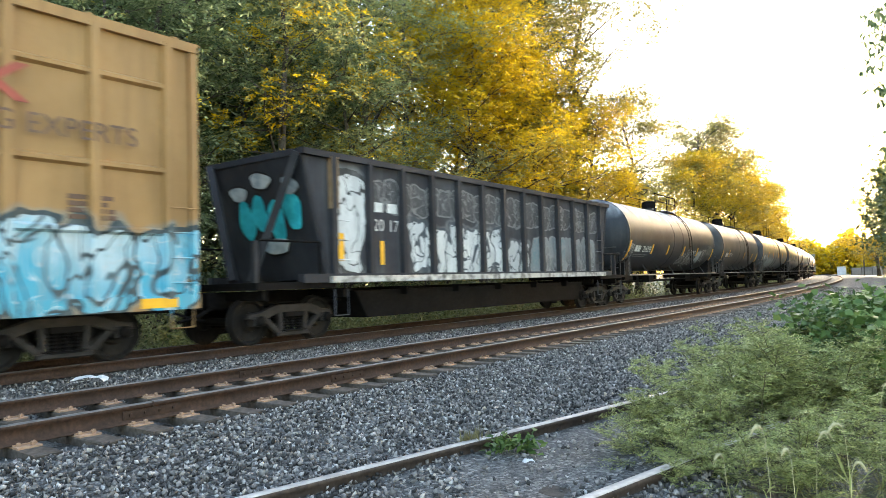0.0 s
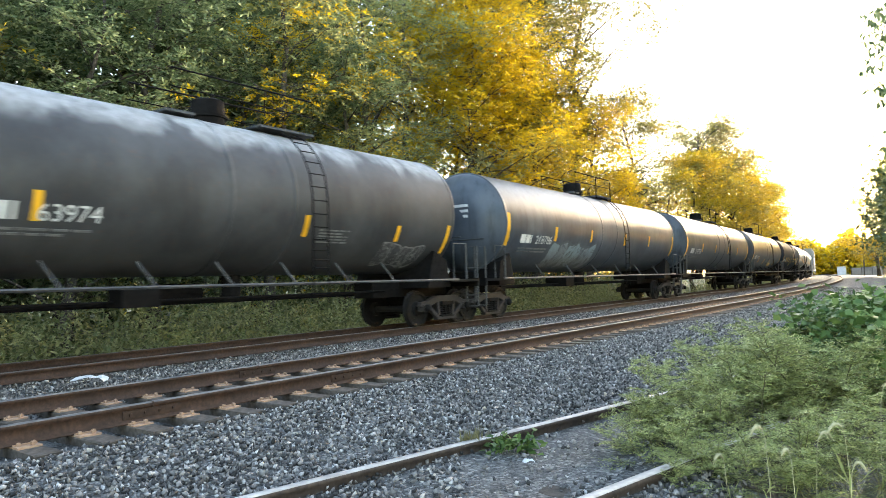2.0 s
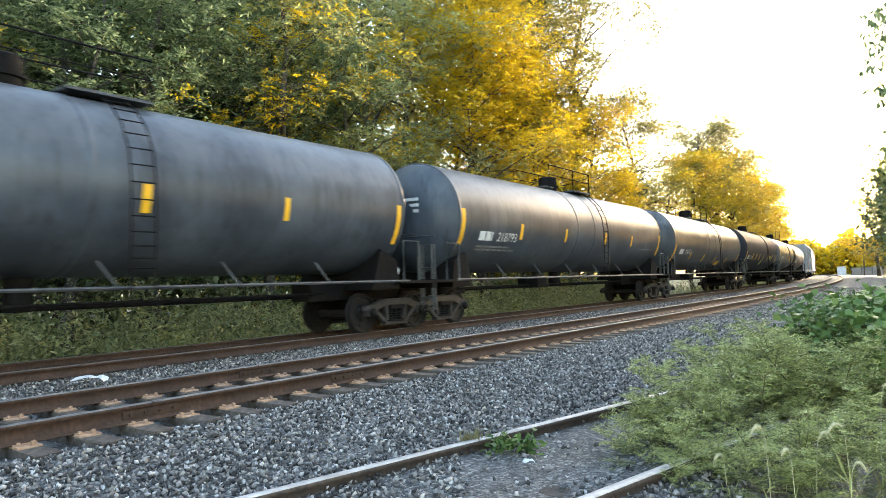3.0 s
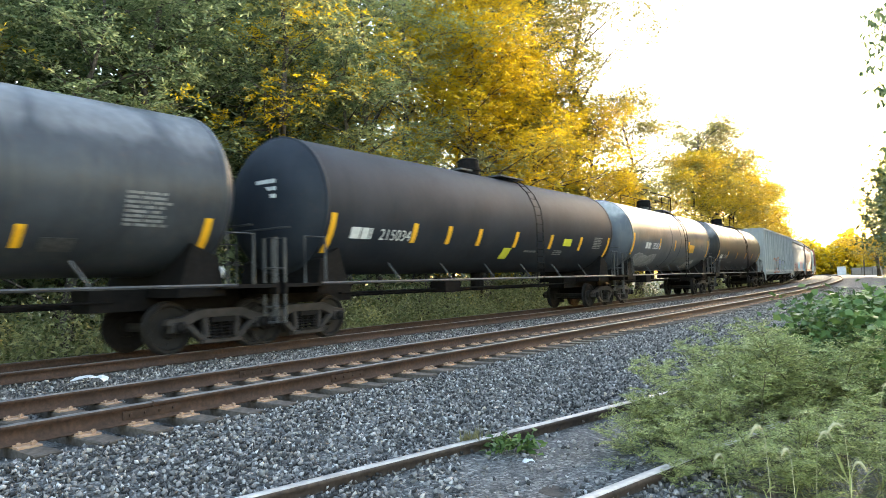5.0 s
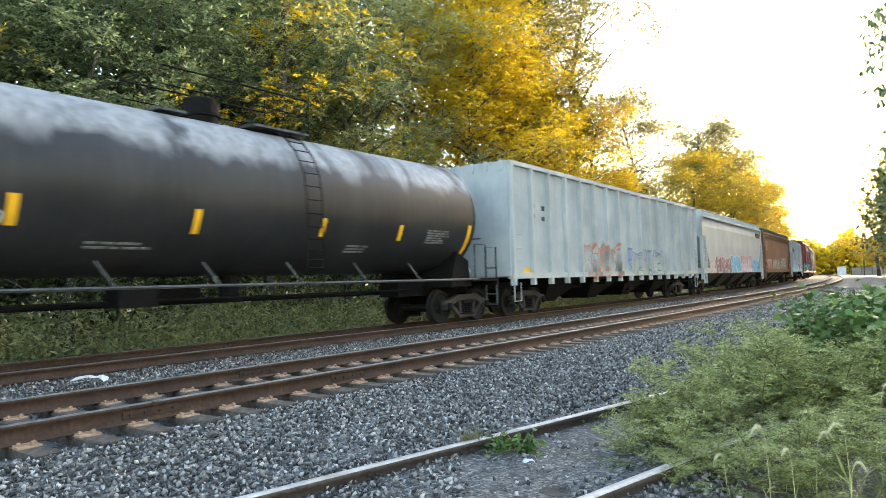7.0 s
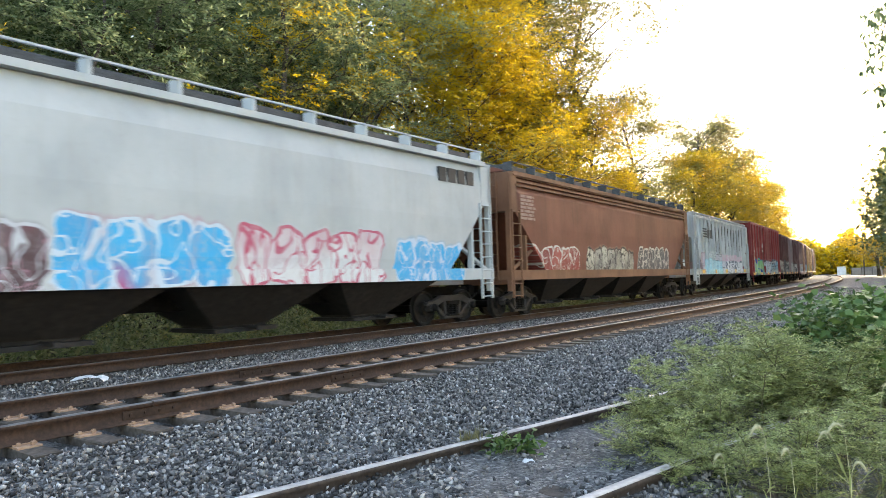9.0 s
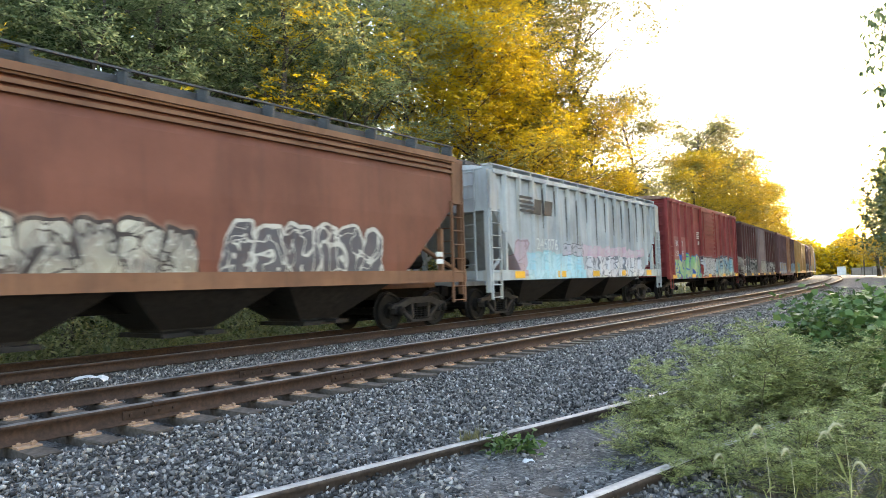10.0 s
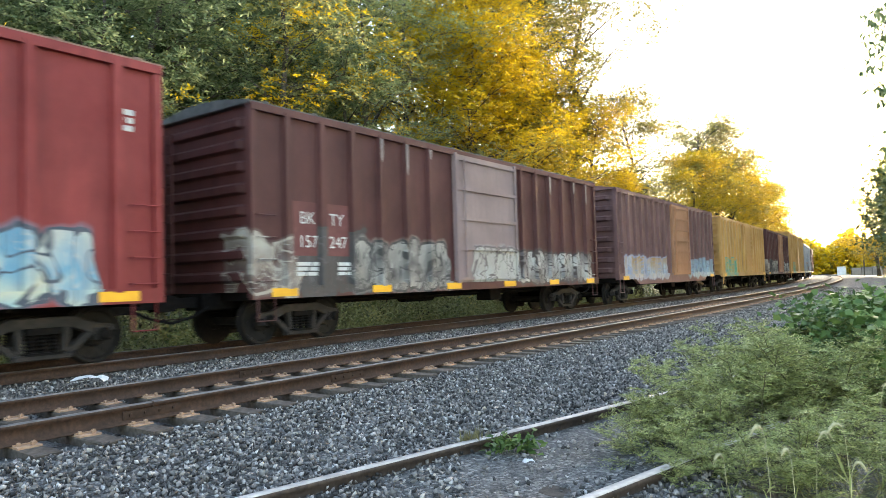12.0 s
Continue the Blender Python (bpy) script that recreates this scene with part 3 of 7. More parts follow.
def fronds(starts, dirs, lens, n, leaf, longness=2.4, sag=0.35, seed=0):
    """Drooping sprays: each a row of paired leaves along a thin axis. Returns vertices and faces."""
    g = np.random.default_rng(seed)
    starts, dirs, lens = np.asarray(starts, float), np.asarray(dirs, float), np.asarray(lens, float)
    k = len(starts)
    dirs = dirs / (np.linalg.norm(dirs, axis=1)[:, None] + 1e-9)
    flat = np.cross(dirs, np.array([0, 0, 1.0]) + g.normal(0, 0.25, (k, 3)))
    flat /= np.linalg.norm(flat, axis=1)[:, None] + 1e-9
    t = (np.arange(n) + 0.6) / n
    pos = starts[:, None] + dirs[:, None] * (lens[:, None] * t)[..., None]
    pos[..., 2] -= sag * lens[:, None] * t ** 2
    side = np.where(np.arange(n) % 2 == 0, 1.0, -1.0)
    d = dirs[:, None] * 0.65 + flat[:, None] * side[None, :, None] + g.normal(0, 0.22, (k, n, 3))
    d[..., 2] -= sag * t * 0.8
    d[:, -1] = dirs + g.normal(0, 0.15, (k, 3))
    d /= np.linalg.norm(d, axis=2)[..., None]
    up = np.array([0, 0, 1.0]) + g.normal(0, 0.4, (k, n, 3))
    w = np.cross(d, up)
    w /= np.linalg.norm(w, axis=2)[..., None] + 1e-9
    nn = np.cross(w, d)
    L = (leaf * (1.15 - 0.45 * t)[None] * g.uniform(0.7, 1.25, (k, n)))[..., None]
    W = L / longness / 2
    v = np.stack([pos, pos + d * L * 0.45 + w * W + nn * L * 0.06, pos + d * L, pos + d * L * 0.45 - w * W + nn * L * 0.06], 2).reshape(-1, 3)
    return v, np.arange(4 * k * n).reshape(k * n, 4)


def limb_rings(bm, pts, radii, n=6):
    tube(bm, pts, radii, n)


def make_tree(label, height, width, leaf, clumps, per_clump, leaf_size, seed, low=0.15, spread=1.0, thick=1.0, leaflets=8, umbrella=False):
    """A tapered trunk with forking limbs and a crown of separate leaves in sprays."""
    r = random.Random(seed)
    tree = thing("tree", label, "tree", "trees beside the line")
    bm = bmesh.new()
    trunk = []
    x = y = 0.0
    for i in range(9):
        t = i / 8
        trunk.append(Vector((x, y, -0.4 + (height * (0.82 if umbrella else 0.9) + 0.4) * t)))
        x += r.uniform(-0.03, 0.03) * height
        y += r.uniform(-0.03, 0.03) * height
    rad = [thick * height * 0.014 * (1 - 0.9 * i / 8) + 0.015 for i in range(9)]
    rad[0] *= 1.5
    limb_rings(bm, trunk, rad, 8)
    tips = []
    n_limb = int(15 + height * 0.6)
    for k in range(n_limb):
        t = low + (0.97 - low) * (k + r.random()) / n_limb
        i = min(7, int(t * 8))
        p = trunk[i].lerp(trunk[i + 1], t * 8 - i)
        a = k * 2.4 + r.uniform(-0.5, 0.5)
        shape = math.sin(math.pi * min(1.0, 0.18 + 0.80 * t)) ** 0.7
        if umbrella:                                   # limbs that spread wide near the top
            shape = 1.15 - 0.45 * abs(t - 0.75) / 0.3
        reach = width * shape * r.uniform(0.7, 1.1)
        rise = reach * r.uniform(0.15, 0.7)
        d = Vector((math.cos(a), math.sin(a), 0))
        pts, cur = [p], p
        for q in range(4):
            cur = cur + d * reach / 4 + Vector((r.uniform(-0.12, 0.12), r.uniform(-0.12, 0.12), (0.35 - 0.06 * q) / 1.0 * rise / 1.0)) * (1 if q else 1.2)
            pts.append(cur)
        base = max(0.03, rad[i] * 0.45)
        limb_rings(bm, pts, [base, base * 0.75, base * 0.5, base * 0.3, 0.012], 4)
        for q in range(2, 5):
            if q > 2:
                tips.append(pts[q] + Vector((r.uniform(-0.3, 0.3), r.uniform(-0.3, 0.3), r.uniform(-0.1, 0.4))))
            for _ in range(2):
                b = r.uniform(0, 2 * math.pi)
                sub = Vector((math.cos(b), math.sin(b), r.uniform(-0.25, 0.55))) * r.uniform(0.5, 1.0) * width * 0.4
                if leaf_size <= 0.33:
                    limb_rings(bm, [pts[q], pts[q] + sub * 0.5 + Vector((0, 0, 0.06)), pts[q] + sub], [base * 0.3, base * 0.2, 0.008], 3)
                tips.append(pts[q] + sub)
    part("trunk", bm, BARK, tree, "grey-brown trunk with forking limbs", True)
    r.shuffle(tips)
    tips = np.array([tuple(t) for t in tips[:clumps]])
    g = np.random.default_rng(seed)
    if leaf_size > 0.33:
        v, f = leaf_cloud(tips, g.uniform(0.6, 1.25, len(tips)) * spread, per_clump, leaf_size, seed=seed)
    else:                                              # rounded pads of drooping sprays with gaps between them
        k = len(tips) * per_clump
        rad = np.repeat(g.uniform(0.6, 1.15, len(tips)) * spread, per_clump)
        d = g.normal(size=(k, 3)) + np.array([0, 0, 0.35])
        d /= np.linalg.norm(d, axis=1)[:, None]
        c = np.repeat(tips, per_clump, 0) + d * (rad * g.uniform(0.25, 1.0, k) ** 0.6)[:, None] * np.array([1, 1, 0.6])
        out = d * np.array([1, 1, 0.35]) + g.normal(0, 0.35, (k, 3)) * np.array([1, 1, 0.5])
        v, f = fronds(c, out, g.uniform(2.4, 4.4, k) * leaf_size, leaflets, leaf_size, seed=seed)
    ob = new("crown", arrays("crown", v, f, leaf))
    ob.parent = tree
    tagged(ob, kind="stuff")
    return tree


def stand(s, off, turn, size=1.0, z=-0.85, wide=1.0):
    x, y = place(s, off)
    return Matrix.LocRotScale((x, y, z), Euler((0, 0, radians(turn))), (size * wide, size * wide, size))


def build_trees():
    kinds = {
        "green": make_tree("tall leafy green broadleaf tree beside the tracks", 15.0, 3.5, LEAF_GREEN, 150, 20, 0.165, 11),
        "dark": make_tree("dense dark green broadleaf tree with a few yellow sprays", 13.0, 3.8, LEAF_GREEN, 150, 20, 0.175, 23, low=0.08),
        "olive": make_tree("broadleaf tree turning from green to yellow", 16.0, 3.5, LEAF_OLIVE, 150, 20, 0.165, 37),
        "gold": make_tree("golden yellow autumn tree glowing in low sun", 17.0, 3.9, LEAF_GOLD, 180, 24, 0.185, 41, spread=1.05),
        "thin": make_tree("tall sparse tree with open limbs and yellowing leaves", 18.0, 3.4, LEAF_THIN, 135, 26, 0.19, 53, spread=0.95, low=0.45, thick=1.3, umbrella=True),
        "screen": make_tree("leafy green filler tree, shade painted into its leaves, also used as unseen sun screen", 15.0, 3.8, LEAF_SCREEN, 200, 20, 0.55, 83, low=0.08, spread=1.2),
        "backing": make_tree("golden tree in the woods behind the line", 15.0, 3.8, LEAF_GOLD, 200, 24, 0.42, 91, low=0.1, spread=1.2),
        "amber": make_tree("amber autumn tree at the bend of the line", 15.0, 4.0, LEAF_AMBER, 160, 20, 0.32, 67, spread=1.1, leaflets=5),
    }
    first = {k: True for k in kinds}

    def plant(kind, m):
        ob = kinds[kind]
        if first[kind]:
            ob.matrix_basis, first[kind] = m, False
        else:
            copy_thing(ob, m @ Matrix.Diagonal((*(1 / k for k in ob.scale), 1)))

    rows = [  # kind, s, off beyond the far track, turn, size
        ("dark", 1.0, 8.5, 10, 1.0), ("green", 5.5, 9.5, 70, 1.05), ("dark", 9.5, 8.0, 130, 0.95), ("green", 13.0, 10.0, 200, 1.1), ("olive", 17.0, 9.0, 20, 1.05),
        ("green", 20.5, 8.0, 300, 0.9), ("olive", 24.5, 9.0, 250, 1.1), ("gold", 30.5, 7.6, 60, 1.05), ("olive", 28.0, 9.5, 160, 1.3), ("gold", 33.0, 9.0, 90, 1.3), ("gold", 38.0, 8.3, 200, 1.05), ("olive", 40.0, 12.0, 280, 1.5),
        ("gold", 43.5, 6.6, 330, 0.9), ("thin", 45.0, 8.3, 30, 1.5), ("thin", 40.5, 8.8, 150, 1.45), ("gold", 48.0, 5.8, 120, 0.62),
        ("screen", 6.0, 15.0, 40, 1.15), ("screen", 13.0, 16.0, 150, 1.25), ("screen", 21.0, 15.0, 270, 1.25), ("screen", 29.0, 16.0, 10, 1.5), ("screen", 0.0, 14.0, 190, 1.1),
        ("thin", 55.5, 7.5, 210, 1.0), ("olive", 57.0, 9.0, 40, 0.7), ("amber", 62.0, 6.7, 60, 0.8), ("amber", 71.0, 6.3, 10, 1.0), ("thin", 86.0, 6.6, 110, 1.36), ("thin", 89.0, 7.4, 10, 1.3), ("amber", 80.0, 6.8, 300, 1.1), ("amber", 93.0, 6.6, 250, 1.3), ("amber", 108.0, 7.0, 140, 1.45),
        ("amber", 127.0, 7.2, 330, 1.4), ("amber", 149.0, 7.0, 80, 1.4), ("amber", 172.0, 7.5, 170, 1.45), ("amber", 202.0, 8.0, 20, 1.4), ("amber", 240.0, 9.0, 280, 1.4),
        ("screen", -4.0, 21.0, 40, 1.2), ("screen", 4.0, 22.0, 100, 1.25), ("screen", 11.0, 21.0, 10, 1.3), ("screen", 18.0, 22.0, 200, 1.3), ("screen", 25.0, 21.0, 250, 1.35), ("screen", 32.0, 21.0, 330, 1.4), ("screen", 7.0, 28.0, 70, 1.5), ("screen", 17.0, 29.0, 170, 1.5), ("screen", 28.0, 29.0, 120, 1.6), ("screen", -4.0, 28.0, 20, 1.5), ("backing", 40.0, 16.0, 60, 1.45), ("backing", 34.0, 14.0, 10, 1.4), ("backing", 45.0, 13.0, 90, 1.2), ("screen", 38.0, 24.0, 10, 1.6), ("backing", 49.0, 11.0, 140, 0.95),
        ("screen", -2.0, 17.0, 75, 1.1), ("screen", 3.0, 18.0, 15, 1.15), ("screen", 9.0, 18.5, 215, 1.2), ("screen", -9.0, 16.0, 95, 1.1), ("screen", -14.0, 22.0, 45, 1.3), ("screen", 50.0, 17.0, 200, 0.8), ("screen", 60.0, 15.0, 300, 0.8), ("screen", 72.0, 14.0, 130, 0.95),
        ("green", -8.0, 9.0, 45, 1.1)]
    for kind, s, off, turn, size in rows:
        plant(kind, stand(s, GAP + off, turn, size))
    right = [("amber", 172.0, -8.6, 75, 1.6), ("olive", 116.0, -8.9, 30, 1.45)]
    # Mostly out of view: rows added to keep low sun off tracks and cars.
    right += [("olive" if k < 8 else "screen", 14.0 + 8.5 * k, -15.5 + 2.0 * math.sin(k * 1.7) + 0.022 * 8.5 * k, 50 * k, 1.5 + 0.12 * math.sin(k * 2.3)) for k in range(3, 18)]
    right += [("screen", 30.0 + 17.0 * k, -22.0 + 2.0 * math.sin(k * 1.3), 70 * k, 1.6) for k in range(10)]
    for kind, s, off, turn, size in right:
        plant(kind, stand(s, off, turn, size, -0.5))


def build_far_woods():
    """The wooded skyline beyond the bend; its golden haze is put into leaf colour."""
    g = np.random.default_rng(19)
    n = 4200
    bearing = np.radians(g.uniform(24.0, 41.0, n))
    dist = g.uniform(265, 330, n)
    top = 12.5 + 2.5 * np.sin(bearing * 60) + 2.0 * np.sin(bearing * 143 + 1) - 60 * np.clip(bearing - 0.505, 0, 0.05)
    c = np.stack([dist * np.sin(bearing), dist * np.cos(bearing), g.uniform(0, 1, n) ** 0.7 * top], 1)
    v, f = leaf_cloud(c, 1.6, 9, 1.9, longness=1.5, flat=0.9, seed=21)
    tagged(new("far_woods", arrays("far_woods", v, f, LEAF_GOLD)), "distant woods beyond the bend, golden haze painted into the leaves", "woods", kind="stuff")


def build_undergrowth():
    """A tangled belt of shrubs and weeds below the trees."""
    g = np.random.default_rng(77)
    n = 4200
    s = np.concatenate([g.uniform(-6, 45, n), g.uniform(45, 160, 1200)])
    off = GAP + 3.4 + g.gamma(1.7, 1.5, len(s))
    x, y = place(s, off)
    top = 0.3 + 0.42 * np.clip(off - GAP - 3.4, 0, 5) + g.uniform(-0.2, 0.5, len(s))
    c = np.stack([x, y, -0.85 + top * g.uniform(0.15, 1.0, len(s))], 1)
    v, f = leaf_cloud(c, 0.5, 20, 0.15, longness=2.2, flat=0.9, seed=5)
    tagged(new("undergrowth", arrays("undergrowth", v, f, LEAF_SHRUB)), "tangled green shrubs and weeds below the trees", "undergrowth", kind="stuff")
    k = 1000
    s, off = g.uniform(-14, 70, k), GAP + g.uniform(9, 17, k)
    x, y = place(s, off)
    c = np.stack([x, y, -0.8 + g.uniform(0.1, 4.2, k)], 1)
    v, f = leaf_cloud(c, 0.9, 14, 0.36, longness=2.0, flat=0.9, seed=15)
    tagged(new("woodland_shrubs", arrays("woodland_shrubs", v, f, LEAF_GREEN)), "dense green shrubs between the trunks", "undergrowth", kind="stuff")
    k = 1500
    s, off = g.uniform(-20, 80, k), GAP + g.uniform(18, 34, k)
    x, y = place(s, off)
    c = np.stack([x, y, -0.6 + g.uniform(0.1, 5.5, k)], 1)
    v, f = leaf_cloud(c, 1.3, 12, 0.7, longness=1.8, flat=0.9, seed=25)
    # These leaves carry the shade of the deep woods in their colour.
    tagged(new("deep_woodland_shrubs", arrays("deep_woodland_shrubs", v, f, LEAF_SCREEN)), "dense shrubs deep in the woods, shade painted into their leaves", "undergrowth", kind="stuff")
    k = 700
    s, off = g.uniform(30, 150, k), -7.2 - g.gamma(1.5, 1.2, k)
    x, y = place(s, off)
    c = np.stack([x, y, -0.5 + g.uniform(0.05, 0.5, k) * np.clip(-off - 7, 0.4, 3)], 1)
    v, f = leaf_cloud(c, 0.6, 24, 0.15, longness=2.2, flat=0.8, seed=6)
    tagged(new("verge_shrubs", arrays("verge_shrubs", v, f, LEAF_OLIVE)), "low weeds along the gravel verge", "undergrowth", kind="stuff")


def make_weed(name, label, base, height, lean, leaf_len, material, seed, longness=4.2):
    """A branching stem set with narrow leaves that shorten towards the tip."""
    r = random.Random(seed)
    weed = thing(name, label, "weed", "weeds beside the camera")
    bm = bmesh.new()
    pts = []
    for i in range(7):
        t = i / 6
        pts.append(Vector((lean[0] * t ** 1.6, lean[1] * t ** 1.6, height * (t - 0.12 * t * t * (abs(lean[0]) + abs(lean[1])))))
                   + Vector((r.uniform(-0.02, 0.02), r.uniform(-0.02, 0.02), 0)))
    pts[0].z = -0.08
    tube(bm, pts, [0.007, 0.006, 0.0055, 0.005, 0.004, 0.003, 0.002], 5)
    starts, dirs, lens = [], [], []
    for k in range(18):
        i = r.randint(1, 5)
        p = pts[i].lerp(pts[i + 1], r.random())
        a = k * 2.4 + r.random()
        reach = height * r.uniform(0.22, 0.42) * (1.15 - i / 8)
        d = Vector((math.cos(a), math.sin(a), 0.75))
        q = [p + d * reach * j / 4 - Vector((0, 0, reach * 0.4 * (j / 4) ** 2)) for j in range(5)]
        tube(bm, q, [0.0035, 0.003, 0.0025, 0.0018, 0.001], 3)
        starts.append(q[0]), dirs.append(q[4] - q[0]), lens.append(reach)
        for j in range(1, 5):
            for e in (-1, 1):
                starts.append(q[j])
                dirs.append(Vector((math.cos(a + e * 0.9), math.sin(a + e * 0.9), r.uniform(0.1, 0.7))))
                lens.append(reach * r.uniform(0.28, 0.45))
    for j in range(3, 7):
        for _ in range(5):
            a = r.uniform(0, 6.28)
            starts.append(pts[j]), dirs.append(Vector((math.cos(a), math.sin(a), 1.1))), lens.append(height * 0.13)
    part("stem", bm, STEM, weed, "thin brownish stem")
    v, f = fronds([tuple(p) for p in starts], [tuple(p) for p in dirs], lens, 9, leaf_len, longness, 0.3, seed)
    ob = new("leaves", arrays("leaves", v, f, material))
    ob.parent = weed
    weed.matrix_basis = Matrix.Translation(base)
    return weed


def build_foreground():
    r = random.Random(9)
    kinds = [make_weed("weed", "bushy grey-green weed with feathery narrow leaves", (2.0, 5.7, -0.52), 0.95, (-0.5, -0.15), 0.043, LEAF_WEED, 101),
             make_weed("weed", "bushy grey-green weed with feathery narrow leaves", (2.6, 6.0, -0.52), 1.0, (-0.3, -0.25), 0.042, LEAF_WEED, 102),
             make_weed("weed", "bushy grey-green weed with feathery narrow leaves", (3.0, 5.8, -0.52), 0.9, (-0.45, 0.15), 0.043, LEAF_WEED, 103)]
    spots = []
    while len(spots) < 96:
        a, b = r.random() ** 1.2, r.random()
        x = 1.42 + 4.2 * a
        y = 4.95 + 0.62 * (x - 1.42) + 1.9 * b * (0.35 + 0.65 * a)
        if all((x - u) ** 2 + (y - w) ** 2 > 0.04 for u, w in spots):
            spots.append((x, y))
    for k in range(34):
        y = 4.35 + 0.75 * r.random()
        spots.append((1.5 + (0.68 * y - 1.5) * r.random(), y))
    for i, (x, y) in enumerate(spots):
        k = r.uniform(0.78, 1.0) * min(1.18, 0.62 + 0.40 * (x - 1.4)) * (0.7 if i >= 96 else 1.0)
        copy_thing(kinds[i % 3], Matrix.LocRotScale((x, y, -0.52), Euler((0, 0, r.gauss(0, 0.7) if x < 2.4 else r.uniform(0, 6.28))), (k * 1.1, k * 1.1, k)))
    g = np.random.default_rng(31)
    n = 1900
    t = g.uniform(0, 1, n)
    c = np.stack([4.1 + 5.0 * t + g.normal(0, 0.35, n), 7.0 + 4.6 * t + g.normal(0, 0.45, n), np.zeros(n)], 1)
    c[:, 2] = -0.5 + (0.25 + 0.75 * g.uniform(0, 1, n) ** 0.6) * (1.12 + 0.1 * np.sin(9 * t))
    v, f = leaf_cloud(c, 0.2, 10, 0.105, droop=0.1, longness=1.25, flat=0.9, seed=8)
    vine = tagged(new("vine_thicket", arrays("vine_thicket", v, f, LEAF_VINE)), "thicket of broad bright green vine leaves", "vine", kind="stuff")
    # nodding foxtail grasses
    for i, (x, y, h, tip) in enumerate(((1.95, 4.25, 0.62, -0.07), (2.25, 4.3, 0.55, 0.08), (2.05, 4.15, 0.5, -0.05), (2.5, 4.35, 0.6, -0.09), (2.75, 4.45, 0.82, 0.07), (2.9, 4.55, 0.86, 0.1), (2.95, 4.6, 0.78, 0.12), (1.75, 4.4, 0.42, -0.06), (2.4, 4.2, 0.4, 0.05), (3.05, 4.7, 0.9, 0.06))):
        grass = thing("foxtail_grass", "dry foxtail grass with a nodding seed head", "grass", "foxtail grasses")
        bm = bmesh.new()
        tube(bm, [(0, 0, -0.05), (tip * 0.1, 0, h * 0.5), (tip * 0.35, 0, h * 0.9), (tip * 0.6, 0, h)], 0.0022, 5)
        part("stalk", bm, STRAW, grass)
        bm = bmesh.new()
        q = [(tip * 0.6, 0, h), (tip * 0.9, 0, h + 0.022), (tip * 1.25, 0, h + 0.024), (tip * 1.6, 0, h + 0.004), (tip * 1.85, 0, h - 0.028)]
        tube(bm, q, [0.004, 0.0095, 0.011, 0.009, 0.003], 8)
        head = part("seed_head", bm, STRAW, grass, "fuzzy pale seed head", True)
        v, f = leaf_cloud(q, 0.012, 34, 0.022, droop=-0.4, longness=14.0, flat=1.0, seed=i)
        ob = new("bristles", arrays("bristles", v, f, STRAW))
        ob.parent = head
        v, f = leaf_cloud([(0, 0, h * 0.2), (0, 0, h * 0.4)], 0.03, 3, 0.22, droop=-0.7, longness=16.0, seed=i)
        ob = new("blades", arrays("blades", v, f, LEAF_WEED))
        ob.parent = grass
        grass.matrix_basis = Matrix.LocRotScale((x, y, -0.5), Euler((0, 0, r.uniform(-0.5, 0.5))), None)
    # a small green weed and a dry tuft by the siding
    v, f = leaf_cloud([(r.uniform(-0.16, 0.16), r.uniform(-0.1, 0.1), r.uniform(0.02, 0.13)) for _ in range(30)], 0.05, 7, 0.07, longness=1.7, seed=3)
    ob = tagged(new("ground_weed", arrays("ground_weed", v, f, LEAF_VINE)), "small bright green weed growing in the ballast", "weed")
    ob.location = (0.50, 5.46, -0.275)
    v, f = leaf_cloud([(r.uniform(-0.08, 0.08), r.uniform(-0.06, 0.06), 0.02) for _ in range(16)], 0.03, 9, 0.15, droop=-0.9, longness=14.0, seed=4)
    ob = tagged(new("dry_grass_tuft", arrays("dry_grass_tuft", v, f, STEM)), "dry brown grass tuft beside the siding rail", "grass")
    ob.location = (0.19, 5.58, -0.275)
    # litter
    for name, label, at, w, d in (("plastic_litter", "crumpled white plastic sheet on the ballast", (-5.01, 9.71, -0.185), 0.5, 0.3), ("paper_litter", "small crumpled white paper scrap on the ground", (0.57, 5.05, -0.265), 0.09, 0.08)):
        bm = bmesh.new()
        rr = random.Random(5)
        rows = [[bm.verts.new((w * (i / 6 - 0.5) * (0.8 + 0.2 * math.sin(j)), d * (j / 4 - 0.5), 0.02 + rr.uniform(0, 0.2) * d + 0.2 * d * math.sin(math.pi * i / 6) * math.sin(math.pi * (j + 0.5) / 5))) for i in range(7)] for j in range(5)]
        for p, q in zip(rows, rows[1:]):
            for i in range(6):
                bm.faces.new((p[i], p[i + 1], q[i + 1], q[i]))
        bmesh.ops.solidify(bm, geom=bm.faces[:], thickness=0.004)
        ob = part(name, bm, PLASTIC, None, label)
        tagged(ob, category="litter")
        ob.location = at
        ob.rotation_euler = (0, 0, 0.35)


